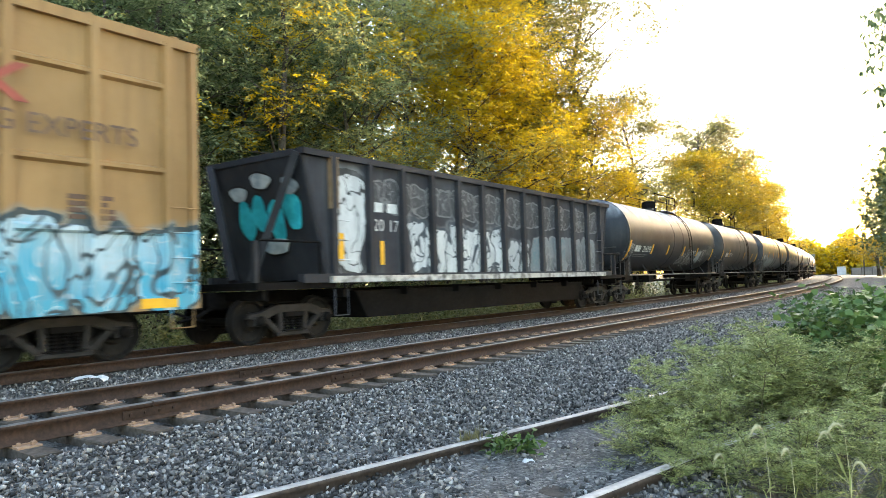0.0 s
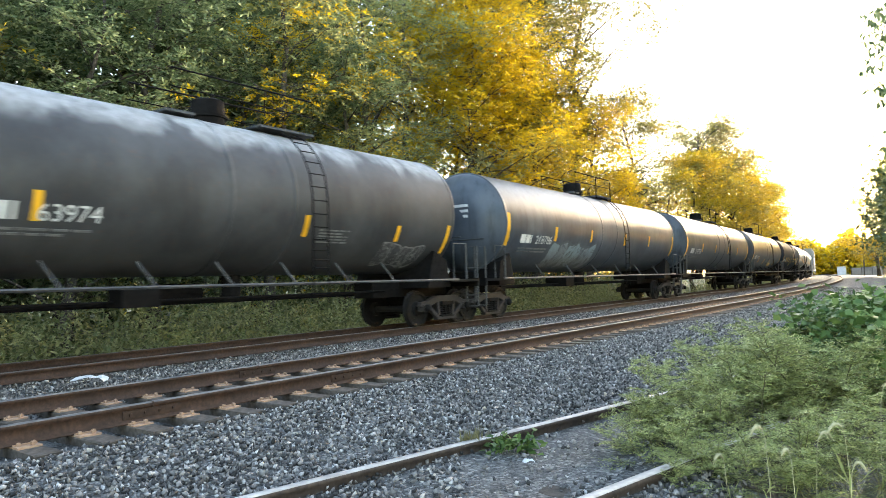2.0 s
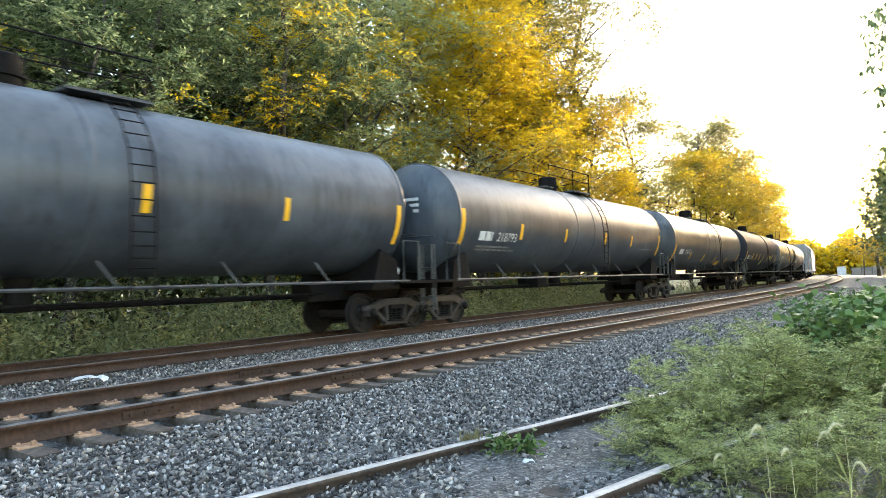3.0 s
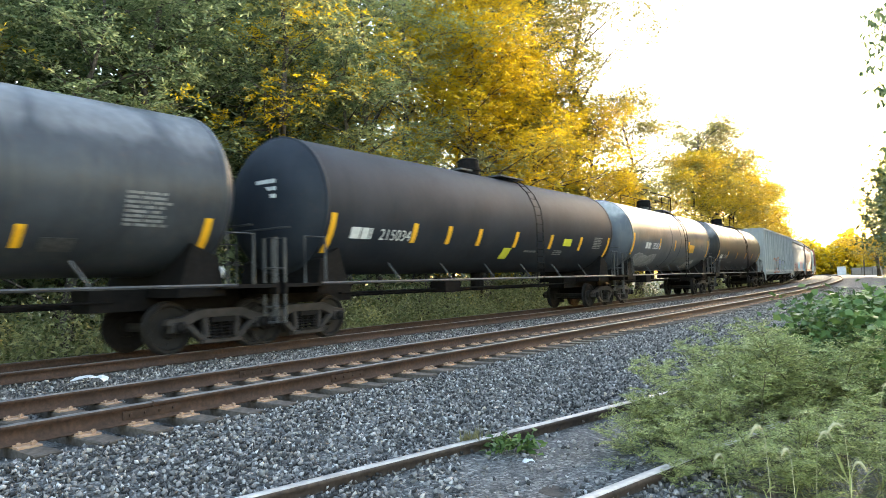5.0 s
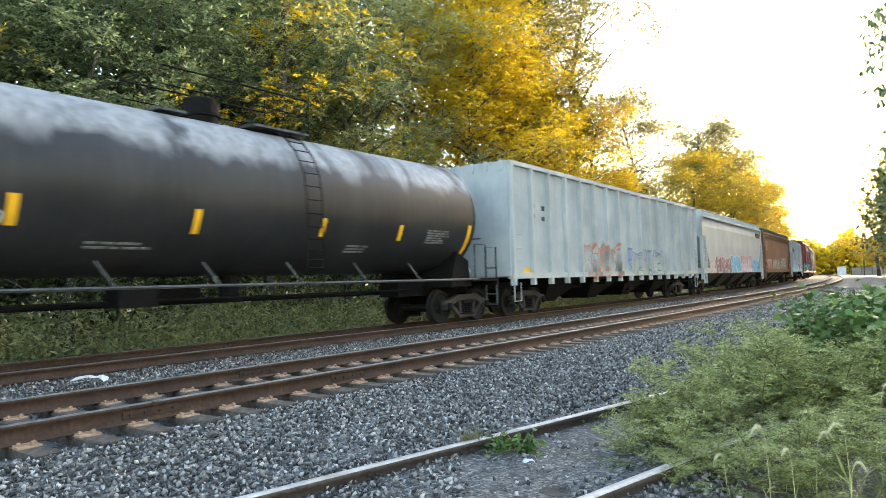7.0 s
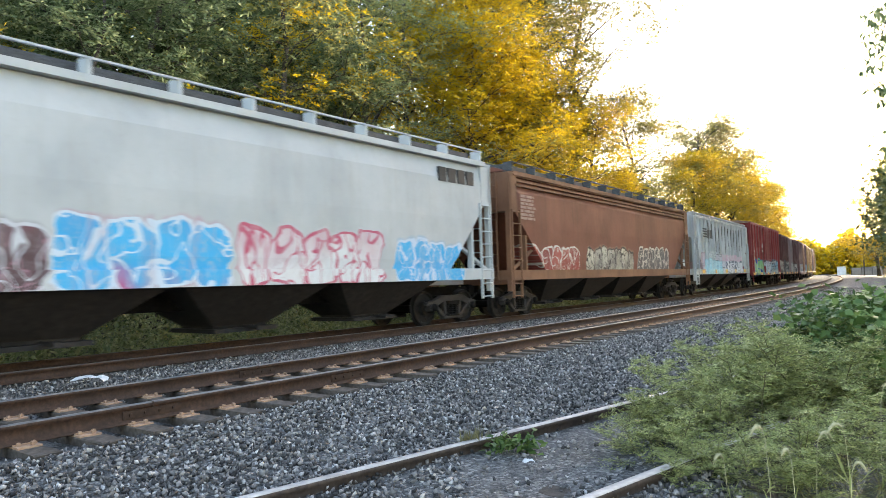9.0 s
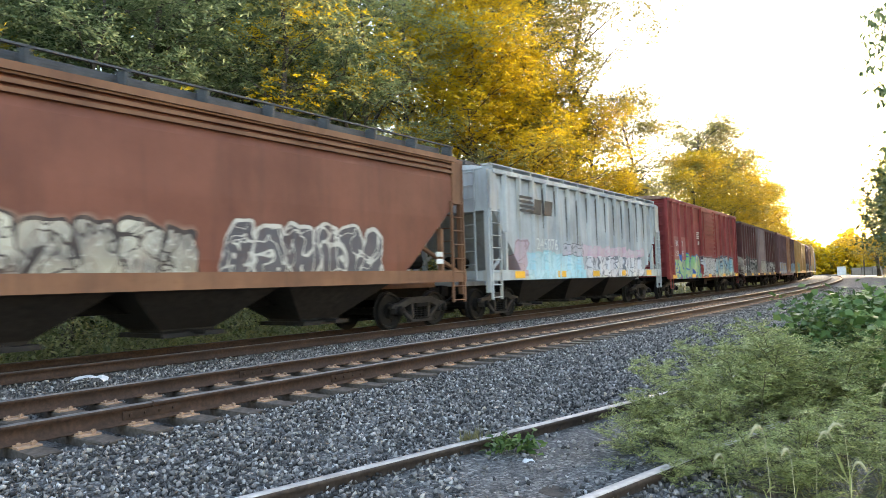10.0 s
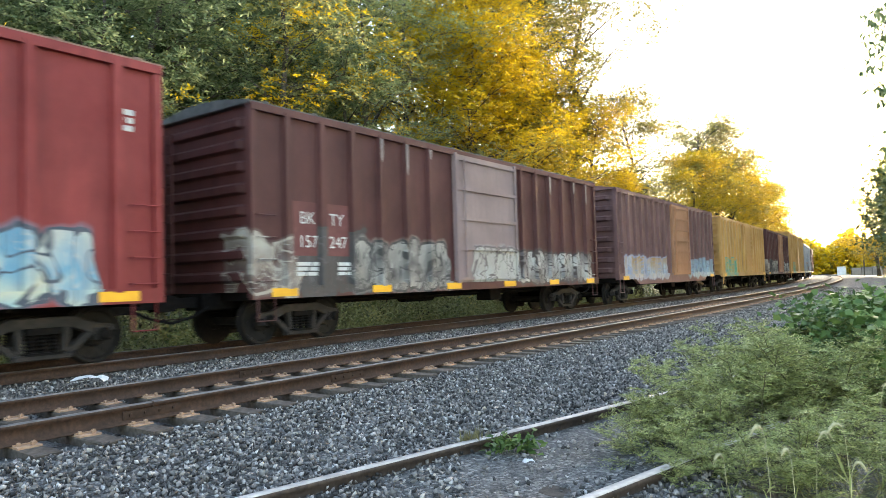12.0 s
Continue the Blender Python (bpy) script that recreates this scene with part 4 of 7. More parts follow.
def build_roadside_tree():
    """A tree that stands beside the eye and hangs one spray of leaves into the view."""
    tree = thing("roadside_tree", "overhanging roadside tree with drooping dark green leaves", "tree")
    bm = bmesh.new()
    tube(bm, [(9.4, 8.6, -0.6), (9.3, 8.7, 2.0), (9.5, 8.6, 5.0), (9.3, 8.5, 8.5)], [0.22, 0.17, 0.12, 0.03], 8)
    limb = [(9.35, 8.65, 3.2), (8.2, 8.5, 4.3), (6.9, 8.4, 4.75), (6.1, 8.4, 4.6), (5.6, 8.4, 4.2), (5.45, 8.4, 3.7)]
    tube(bm, limb, [0.07, 0.05, 0.035, 0.022, 0.012, 0.006], 6)
    tube(bm, [(6.1, 8.4, 4.6), (5.7, 8.38, 4.5), (5.5, 8.36, 4.3)], [0.02, 0.01, 0.005], 5)
    part("trunk", bm, BARK, tree, "grey-brown trunk with a drooping limb", True)
    c = [(5.40, 8.38, 3.6), (5.46, 8.4, 3.85), (5.44, 8.36, 4.15), (5.52, 8.38, 4.3), (5.45, 8.4, 3.35), (5.55, 8.4, 3.2), (5.55, 8.4, 4.0)]
    c2 = [(9.3 + 2.4 * math.sin(k * 2.4) * (0.5 + 0.5 * (k % 7) / 6), 8.6 + 2.2 * math.cos(k * 2.4), 4.6 + 0.055 * k) for k in range(80)]
    v, f = leaf_cloud(c, 0.16, 52, 0.12, droop=0.7, longness=3.4, seed=2)
    v2, f2 = leaf_cloud([q for q in c2 if q[0] > 8.8 and q[1] < 9.4], 0.5, 60, 0.13, droop=0.7, longness=3.4, seed=12)
    ob = new("crown", arrays("crown", np.concatenate([v, v2]), np.concatenate([f, f2 + len(v)]), LEAF_GREEN))
    ob.parent = tree


def build_distance():
    """Things beside the line at the far bend."""
    def at(s, off, z):
        x, y = place(s, off)
        return Matrix.Translation((x, y, z)) @ Matrix.Rotation(heading(s), 4, "Z")
    cab = thing("equipment_cabinet", "pale metal lineside equipment cabinet", "cabinet")
    bm = bmesh.new()
    box(bm, -1.4, 1.4, -1.1, 1.1, 0.15, 2.5)
    box(bm, -1.5, 1.5, -1.2, 1.2, 2.5, 2.62)
    part("body", bm, WHITE, cab)
    bm = bmesh.new()
    box(bm, -1.43, -1.4, -0.9, -0.05, 0.3, 2.3)
    part("door", bm, WHITE, cab)
    bm = bmesh.new()
    box(bm, -1.6, 1.6, -1.3, 1.3, -0.5, 0.15)
    part("plinth", bm, TIE, cab)
    cab.matrix_basis = at(228, -3.6, -0.5)
    fence_wood = rough_stuff("pale_fence_wood", (0.18, 0.15, 0.125), (0.34, 0.29, 0.25), 6.0)
    wall = thing("boundary_fence", "low weathered pale brown panel fence", "fence")
    for k in range(7):
        bm = bmesh.new()
        box(bm, -0.08, 0.08, -1.2 - 2.4 * k, 1.15 - 2.4 * k, -0.2, 2.1 + 0.15 * (k % 3))
        part("panel", bm, PLATE if k == 3 else fence_wood, wall)
        bm = bmesh.new()
        box(bm, -0.12, 0.12, 1.15 - 2.4 * k, 1.2 - 2.4 * k + 0.1, -0.3, 2.3)
        part("post", bm, TIE, wall)
    wall.matrix_basis = at(214, -6.5, -0.5)
    pole = thing("utility_pole", "slender wooden utility pole with a crossarm", "pole")
    bm = bmesh.new()
    tube(bm, [(0, 0, -0.5), (0, 0, 12.5)], [0.16, 0.1], 8)
    part("mast", bm, BARK, pole)
    bm = bmesh.new()
    box(bm, -0.05, 0.05, -1.1, 1.1, 11.6, 11.75)
    part("crossarm", bm, BARK, pole)
    pole.matrix_basis = at(196, -7.2, -0.5)


build_roadside_tree()
build_distance()
build_ground()
build_bed()
build_verge()
build_stones()
build_track("near_track", "near running track with rusty rails on wooden sleepers", 0.0, 0.0, np.arange(-6.0, 62, 0.495) + 0.076, 110)
build_track("far_track", "far running track that carries the freight train", GAP, FAR_Z, np.arange(0, 40, 0.495), 0)
build_siding()
build_trees()
build_far_woods()
build_undergrowth()
build_foreground()


# ---- the freight train ----
# Each car lies along its own x (its leading end at -x), y to the left of the line, z up from the rail top.
SPEED = 21.1
WHEEL_R = 0.457
SPINNERS = []


def wheelset_mesh():
    bm = bmesh.new()
    prof = [(0.62, 0.10), (0.62, 0.17), (0.70, 0.19), (0.69, 0.36), (0.675, 0.40), (0.675, 0.487), (0.705, 0.487), (0.72, WHEEL_R), (0.815, WHEEL_R - 0.008), (0.815, 0.40), (0.765, 0.37), (0.75, 0.20), (0.83, 0.17), (0.83, 0.10)]
    for q in (-1, 1):
        loft(bm, [[(r * math.cos(a), q * y, r * math.sin(a)) for a in (2 * math.pi * k / 22 for k in range(22))] for y, r in prof])
        for k in range(3):                      # web openings and chalk marks make the turning visible
            a = 2 * math.pi * k / 3
            c = Vector((0.285 * math.cos(a), q * 0.757, 0.285 * math.sin(a)))
            tube(bm, [c, c + Vector((0, q * 0.012, 0))], 0.04, 8)
    tube(bm, [(0, -1.08, 0), (0, 1.08, 0)], 0.085, 12)
    me = bpy.data.meshes.new("wheelset")
    bmesh.ops.recalc_face_normals(bm, faces=bm.faces)
    bm.to_mesh(me)
    bm.free()
    me.materials.append(WHEEL)
    return me


def sideframe_mesh():
    bm = bmesh.new()
    top = [(-1.12, 0.50), (-1.08, 0.60), (-0.78, 0.64), (-0.45, 0.76), (0.45, 0.76), (0.78, 0.64), (1.08, 0.60), (1.12, 0.50), (0.72, 0.47), (0.40, 0.60), (-0.40, 0.60), (-0.72, 0.47)]
    prism(bm, top, -0.07, 0.07)
    for q in (-1, 1):
        prism(bm, [(q * 0.80, 0.50), (q * 0.66, 0.52), (q * 0.28, 0.20), (q * 0.40, 0.17)], -0.06, 0.06)
        prism(bm, [(q * 0.40, 0.62), (q * 0.29, 0.62), (q * 0.26, 0.24), (q * 0.36, 0.24)], -0.07, 0.07)
        box(bm, q * 0.89 - 0.13, q * 0.89 + 0.13, -0.10, 0.10, 0.36, 0.56)
    box(bm, -0.42, 0.42, -0.09, 0.09, 0.13, 0.215)
    me = bpy.data.meshes.new("side_frame")
    bmesh.ops.recalc_face_normals(bm, faces=bm.faces)
    bmesh.ops.bevel(bm, geom=bm.edges[:], offset=0.012, segments=1, affect="EDGES")
    bm.to_mesh(me)
    bm.free()
    me.materials.append(SIDE)
    return me


def spring_mesh():
    bm = bmesh.new()
    for k in range(3):
        tube(bm, [(-0.17 + 0.17 * k, 0, 0.21 + 0.0275 * lev) for lev in range(13)], [0.075 if lev % 2 else 0.05 for lev in range(13)], 8)
    box(bm, -0.26, 0.26, -0.12, 0.12, 0.51, 0.61)
    box(bm, -0.26, 0.26, -0.1, 0.1, 0.2, 0.24)
    me = bpy.data.meshes.new("spring_pack")
    bm.to_mesh(me)
    bm.free()
    me.materials.append(STEEL)
    return me


def cap_mesh():
    bm = bmesh.new()
    tube(bm, [(0, -0.09, 0), (0, 0.05, 0), (0, 0.085, 0)], [0.10, 0.10, 0.06], 12)
    me = bpy.data.meshes.new("bearing_cap")
    bm.to_mesh(me)
    bm.free()
    me.materials.append(STEEL)
    return me


WHEELSET, SIDEFRAME, SPRINGS, CAP = wheelset_mesh(), sideframe_mesh(), spring_mesh(), cap_mesh()


def add_truck(car, x, z0=0.02):
    bm = bmesh.new()
    box(bm, -0.22, 0.22, -1.0, 1.0, 0.50, 0.74)
    box(bm, -0.3, 0.3, -0.3, 0.3, 0.74, 0.95)
    box(bm, -0.75, -0.68, -0.85, 0.85, 0.30, 0.42)
    box(bm, 0.68, 0.75, -0.85, 0.85, 0.30, 0.42)
    truck = part("truck", bm, STEEL, car, "grimy cast steel two-axle truck, coloured dark for underside shade")
    truck.matrix_basis = Matrix.Translation((x, 0, z0))
    for q in (-1, 1):
        child("side_frame", SIDEFRAME, truck, Matrix.Translation((0, q * 1.0, 0)))
        child("spring_pack", SPRINGS, truck, Matrix.Translation((0, q * 1.0, 0)))
        for e in (-1, 1):
            child("bearing_cap", CAP, truck, Matrix.Translation((e * 0.89, q * 1.11, WHEEL_R)) @ Matrix.Rotation(math.pi if q < 0 else 0, 4, "Z"))
    for e in (-1, 1):
        w = new("wheelset", WHEELSET)
        w.parent = truck
        w.matrix_parent_inverse = Matrix.Translation((e * 0.89, 0, WHEEL_R - z0))
        SPINNERS.append(w)


def add_coupler(car, x, way):
    bm = bmesh.new()
    box(bm, min(x, x + way * 0.75), max(x, x + way * 0.75), -0.09, 0.09, 0.78, 0.98)
    prism(bm, [(x + way * 0.7, 0.72), (x + way * 0.98, 0.74), (x + way * 1.0, 1.02), (x + way * 0.7, 1.04)], -0.17, 0.13)
    tube(bm, [(x, -0.35, 0.78), (x + way * 0.35, -0.36, 0.62), (x + way * 0.8, -0.33, 0.52)], 0.03, 6)
    part("coupler", bm, STEEL, car, "dark steel knuckle coupler with air hose")


def ladder(bm, x, y, z0, z1, w=0.42, r=0.016, stand_off=0.09, across="x", step=0.36):
    """Two rails with rungs, standing off a wall that faces -y, or -x or +x."""
    n = int((z1 - z0) / step)
    if across == "x":
        for e in (-w / 2, w / 2):
            box(bm, x + e - 0.02, x + e + 0.02, y - stand_off - 0.02, y, z0, z1)
        for k in range(n + 1):
            z = z0 + 0.06 + (z1 - z0 - 0.12) * k / n
            tube(bm, [(x - w / 2, y - stand_off, z), (x + w / 2, y - stand_off, z)], r, 5)
    else:
        for k in range(n + 1):
            z = z0 + 0.06 + (z1 - z0 - 0.12) * k / n
            tube(bm, [(x, y - w / 2, z), (x, y + w / 2, z)], r, 5)
        for e in (-w / 2, w / 2):
            box(bm, x - 0.02, x + 0.02, y + e - 0.02, y + e + 0.02, z0, z1)
    return bm


def lettering(text, height, material, parent, x, z, label="", radius=None, zc=None, y=-1.6, name="lettering"):
    """Sprayed or stencilled characters on the wall that faces -y, or bent round a tank."""
    cu = bpy.data.curves.new(name, "FONT")
    cu.body, cu.size = text, height / 0.7
    tmp = new("tmp", cu)
    bpy.context.view_layer.update()
    me = bpy.data.meshes.new_from_object(tmp.evaluated_get(bpy.context.evaluated_depsgraph_get()))
    bpy.data.objects.remove(tmp)
    co = np.empty(len(me.vertices) * 3, np.float32)
    me.vertices.foreach_get("co", co)
    co = co.reshape(-1, 3)
    out = np.empty_like(co)
    out[:, 0] = x + co[:, 0]
    if radius:
        a = (z + co[:, 1] - zc) / radius
        out[:, 1], out[:, 2] = -(radius + 0.008) * np.cos(a), zc + (radius + 0.008) * np.sin(a)
    else:
        out[:, 1], out[:, 2] = y, z + co[:, 1]
    me.vertices.foreach_set("co", out.ravel())
    me.materials.clear()
    me.materials.append(material)
    ob = new(name, me)
    ob.parent = parent
    return tagged(ob, label)


def patch(bm, x0, x1, z0, z1, radius=None, zc=None, y=-1.6, lift=0.008, n=4):
    """A thin plate on a side wall or bent round a tank."""
    if not radius:
        return box(bm, x0, x1, y - lift, y + 0.002, z0, z1)
    rings = []
    for i in range(n + 1):
        a = (z0 + (z1 - z0) * i / n - zc) / radius
        rings.append([(x, -(radius + d) * math.cos(a), zc + (radius + d) * math.sin(a)) for x, d in ((x0, -0.002), (x0, lift), (x1, lift), (x1, -0.002))])
    return loft(bm, rings)


def stencil(parent, x, z, w, rows, h=0.06, gap=0.05, material=None, radius=None, zc=None, y=-1.6, seed=0, gaps=True):
    """Rows of small illegible stencilling as plain bars."""
    r = random.Random(seed)
    bm = bmesh.new()
    for k in range(rows):
        a, end = x, x + w * r.uniform(0.75, 1.0)
        while a < end - 0.03:
            b = min(end, a + (r.uniform(0.12, 0.45) if gaps else w))
            patch(bm, a, b, z - k * (h + gap) - h, z - k * (h + gap), radius, zc, y, n=1)
            a = b + 0.05
    return tagged(part("stencilling", bm, material or WHITE, parent, "rows of small stencilled bars"), kind="stuff")


TANK_R, TANK_Z = 1.54, 2.93


def tank_car(label, L, paint, strips, number=None, num_x=0.0, extras=(), manway=0.0, rib=True, lad=True, rails=True, num_z=2.18, valve=True):
    car = thing("tank_car", label, "tank car", "cars of the freight train")
    half = L / 2
    bm = bmesh.new()
    prof = [(-half - 0.62, 0.02), (-half - 0.60, 0.42), (-half - 0.52, 0.86), (-half - 0.38, 1.22), (-half - 0.18, 1.44), (-half, TANK_R), (-half + 0.06, TANK_R)]
    prof += [(-half + 0.06 + (L - 0.12) * k / 12, TANK_R) for k in range(1, 12)]
    prof += [(-a, b) for a, b in prof[:7][::-1]]
    n = 56
    loft(bm, [[(x, r * math.cos(t), TANK_Z + r * math.sin(t)) for t in (2 * math.pi * k / n for k in range(n))] for x, r in prof])
    part("tank_shell", bm, paint, car, "", True)
    for x in [-half, half] + ([-0.75, 0.75] if rib else []):     # weld seams and stiffening rings
        bm = bmesh.new()
        loft(bm, [[(x + d, r * math.cos(t), TANK_Z + r * math.sin(t)) for t in (2 * math.pi * k / 48 for k in range(48))] for d, r in ((-0.05, TANK_R), (-0.04, TANK_R + 0.012), (0.04, TANK_R + 0.012), (0.05, TANK_R))])
        part("seam_band", bm, paint, car, "", True)
    # fittings on top
    bm = bmesh.new()
    zt = TANK_Z + TANK_R
    loft(bm, [[(manway + r * math.cos(t), r * math.sin(t), z) for t in (2 * math.pi * k / 20 for k in range(20))] for z, r in ((zt - 0.1, 0.36), (zt + 0.1, 0.36), (zt + 0.11, 0.41), (zt + 0.16, 0.41), (zt + 0.17, 0.35), (zt + 0.46, 0.34), (zt + 0.5, 0.27))])
    part("manway_bonnet", bm, STEEL, car, "dark bolted bonnet over the fittings")
    bm = bmesh.new()
    box(bm, manway + 0.7, manway + 2.2, -0.75, 0.75, zt - 0.03, zt + 0.02)
    box(bm, manway - 1.3, manway - 0.7, -0.6, 0.6, zt - 0.03, zt + 0.02)
    part("walkway", bm, GRATING, car, "steel grating platform")
    if rails:
        bm = bmesh.new()
        for y in (-0.72, 0.72):
            tube(bm, [(manway - 1.3, y, zt - 0.1), (manway - 1.3, y, zt + 0.75), (manway + 2.2, y, zt + 0.75), (manway + 2.2, y, zt - 0.1)], 0.02, 5)
            tube(bm, [(manway + 0.7, y, zt - 0.1), (manway + 0.7, y, zt + 0.75)], 0.02, 5)
            tube(bm, [(manway - 1.3, y, zt + 0.4), (manway + 2.2, y, zt + 0.4)], 0.014, 5)
        part("guard_rail", bm, STEEL, car, "thin dark guard rail")
    if lad:
        bm = bmesh.new()
        for q in (-1, 1):
            for e in (-0.21, 0.21):
                arc = [(manway + 1.5 + e, q * (TANK_R + 0.11) * math.cos(t), TANK_Z + (TANK_R + 0.11) * math.sin(t)) for t in (0.0, 0.3, 0.6, 0.9, 1.2)]
                tube(bm, [(manway + 1.5 + e, q * 1.62, 0.78), (manway + 1.5 + e, q * (TANK_R + 0.11), TANK_Z - 0.4)] + arc, 0.017, 5)
            for k in range(13):
                t = -1.05 + 0.17 * k
                z, y = TANK_Z + (TANK_R + 0.11) * math.sin(t), q * ((TANK_R + 0.11) * math.cos(t) if t > 0 else TANK_R + 0.11)
                tube(bm, [(manway + 1.29, y, z), (manway + 1.71, y, z)], 0.012, 5)
        part("ladder", bm, STEEL, car, "dark steel side ladder")
    # running bar, props and underframe
    bm = bmesh.new()
    for q in (-1, 1):
        tube(bm, [(-half - 0.2, q * 1.50, 1.19), (half + 0.2, q * 1.50, 1.19)], 0.033, 6)
        for k in range(6):
            x = -half + 2.4 + (L - 4.8) * k / 5
            tube(bm, [(x, q * 1.50, 1.19), (x - 0.22, q * 1.28, 1.62)], 0.022, 5)
    part("running_bar", bm, GRAB, car, "thin steel hand bar along the tank")
    for w in (-1, 1):
        bm = bmesh.new()
        x0 = w * (half - 1.9)
        x1 = w * (half + 1.15)
        box(bm, min(x0, x1), max(x0, x1), -0.32, 0.32, 0.78, 1.2)
        prism(bm, [(w * (half - 0.85), 1.0), (w * (half + 0.12), 1.0), (w * (half + 0.0), 1.7), (w * (half - 0.55), 1.95)], -1.28, 1.28)
        box(bm, min(w * (half - 0.1), w * (half + 1.2)), max(w * (half - 0.1), w * (half + 1.2)), -1.5, 1.5, 1.13, 1.2)
        box(bm, min(w * (half + 1.12), w * (half + 1.2)), max(w * (half + 1.12), w * (half + 1.2)), -1.5, 1.5, 1.0, 1.22)
        islands("stub_sill", bm, STEEL, car, "grimy stub sill with end platform, underside shade in its colour")
    bm = bmesh.new()
    tube(bm, [(-half + 1.5, -0.35, 0.95), (half - 1.5, -0.35, 0.95)], 0.03, 6)
    tube(bm, [(-half + 1.5, 0.5, 0.88), (half - 1.5, 0.5, 0.88)], 0.045, 6)
    tube(bm, [(-1.2, 0.55, 1.05), (-0.1, 0.55, 1.05)], 0.22, 10)
    tube(bm, [(0.3, 0, 1.45), (0.3, 0, 0.85)], 0.22, 10)
    box(bm, -2.4, -1.7, -0.7, -0.2, 0.85, 1.2)
    part("brake_gear", bm, STEEL, car, "brake reservoir and piping below the tank")
    for w in (-1, 1):
        bm = bmesh.new()
        for q in (-1, 1):
            y = q * 1.46
            tube(bm, [(w * (half + 0.05), y, 1.2), (w * (half + 0.05), y, 2.15), (w * (half + 0.62), y, 2.15), (w * (half + 0.62), y, 1.2)], 0.028, 6)
            tube(bm, [(w * (half + 1.15), y, 0.45), (w * (half + 1.15), y, 2.1), (w * (half + 1.15), q * 1.1, 2.1), (w * (half + 1.15), q * 1.1, 0.45)], 0.03, 6)
            for z in (0.45, 0.75, 1.5):
                tube(bm, [(w * (half + 1.15), y, z), (w * (half + 1.15), q * 1.1, z)], 0.02, 5)
        tube(bm, [(w * (half + 0.78), -1.2, 2.35), (w * (half + 0.78), 1.2, 2.35)], 0.022, 5)
        part("handrail", bm, GRAB, car, "bent pipe handrails and end steps")
    for w in (-1, 1):
        add_truck(car, w * (half + 0.2))
        add_coupler(car, w * (half + 1.15), w)
    if valve:
        bm = bmesh.new()
        tube(bm, [(half - 0.15, -1.12, 1.42), (half + 0.12, -1.12, 1.42), (half + 0.16, -1.12, 1.42)], [0.14, 0.14, 0.08], 12)
        box(bm, half - 0.1, half + 0.02, -1.2, -1.04, 1.18, 1.32)
        part("brake_valve", bm, WHITE, car, "small whitish brake cylinder on the end platform")
    for x, z, w, h in strips:
        part("reflector_strip", patch(bmesh.new(), x - w / 2, x + w / 2, z - h / 2, z + h / 2, TANK_R, TANK_Z), YELLOW, car, "yellow reflective strip")
    for e in extras:
        kind = e[0]
        if kind == "plate":
            _, x, z, w, h, m, lab = e
            part("placard", patch(bmesh.new(), x - w / 2, x + w / 2, z - h / 2, z + h / 2, TANK_R, TANK_Z), m, car, lab)
        elif kind == "bars":
            _, x, z, w, rows, h, gap = e
            stencil(car, x, z, w, rows, h, gap, FAINT, TANK_R, TANK_Z, seed=int(x * 10))
    # head stencils: plain bars on the leading head
    bm = bmesh.new()
    for k in range(3):
        z = TANK_Z + 0.42 - 0.16 * k
        box(bm, -half - 0.60, -half - 0.565, -0.55, 0.05 - 0.1 * k, z, z + 0.08)
    part("stencilling", bm, WHITE, car, "white stencilled bars on the tank head")
    if number:
        w = 0.86
        stencil(car, num_x, num_z + 0.27, w, 1, 0.27, 0.0, WHITE, TANK_R, TANK_Z, seed=3)
        lettering(number, 0.27, WHITE, car, num_x + w + 0.1, num_z, "white car number", TANK_R, TANK_Z)
    return car


def end_grabs(car, half, y, z1, material=None):
    for w in (-1, 1):
        x = w * (half - 0.32)
        for q in (-1, 1):
            for k in range(4):
                z = 1.25 + 0.42 * k
                part("grab_iron", tube(bmesh.new(), [(x - 0.22, q * y, z), (x - 0.22, q * (y + 0.07), z), (x + 0.22, q * (y + 0.07), z), (x + 0.22, q * y, z)], 0.014, 5), material or GRAB, car)
            part("corner_step", tube(bmesh.new(), [(x - 0.2, q * (y + 0.02), 1.05), (x - 0.2, q * (y + 0.02), 0.5), (x + 0.2, q * (y + 0.02), 0.5), (x + 0.2, q * (y + 0.02), 1.05)], 0.02, 5), material or GRAB, car)


def underframe(car, half, inset, depth=0.0, material=None):
    bm = bmesh.new()
    box(bm, -half - 0.2, half + 0.2, -0.3, 0.3, 0.72, 1.05)
    for k in range(9):
        x = -half + 0.3 + (2 * half - 0.6) * k / 8
        box(bm, x - 0.06, x + 0.06, -1.4, 1.4, 0.88, 1.06)
    tube(bm, [(-0.8, 0.75, 0.78), (0.6, 0.75, 0.78)], 0.2, 10)
    box(bm, 1.4, 2.0, -0.9, -0.4, 0.55, 0.9)
    tube(bm, [(-half + 1, -0.6, 0.8), (half - 1, -0.6, 0.8)], 0.03, 5)
    if depth:
        prism(bm, [(-half + 3.0, 1.0), (-half + 3.4, 1.0 - depth), (half - 3.4, 1.0 - depth), (half - 3.0, 1.0)], -1.2, 1.2)
    part("underframe", bm, material or STEEL, car, "grimy underframe, coloured dark for the shade under the car")
    for w in (-1, 1):
        add_truck(car, w * (half - inset))
        add_coupler(car, w * (half + 0.1), w)


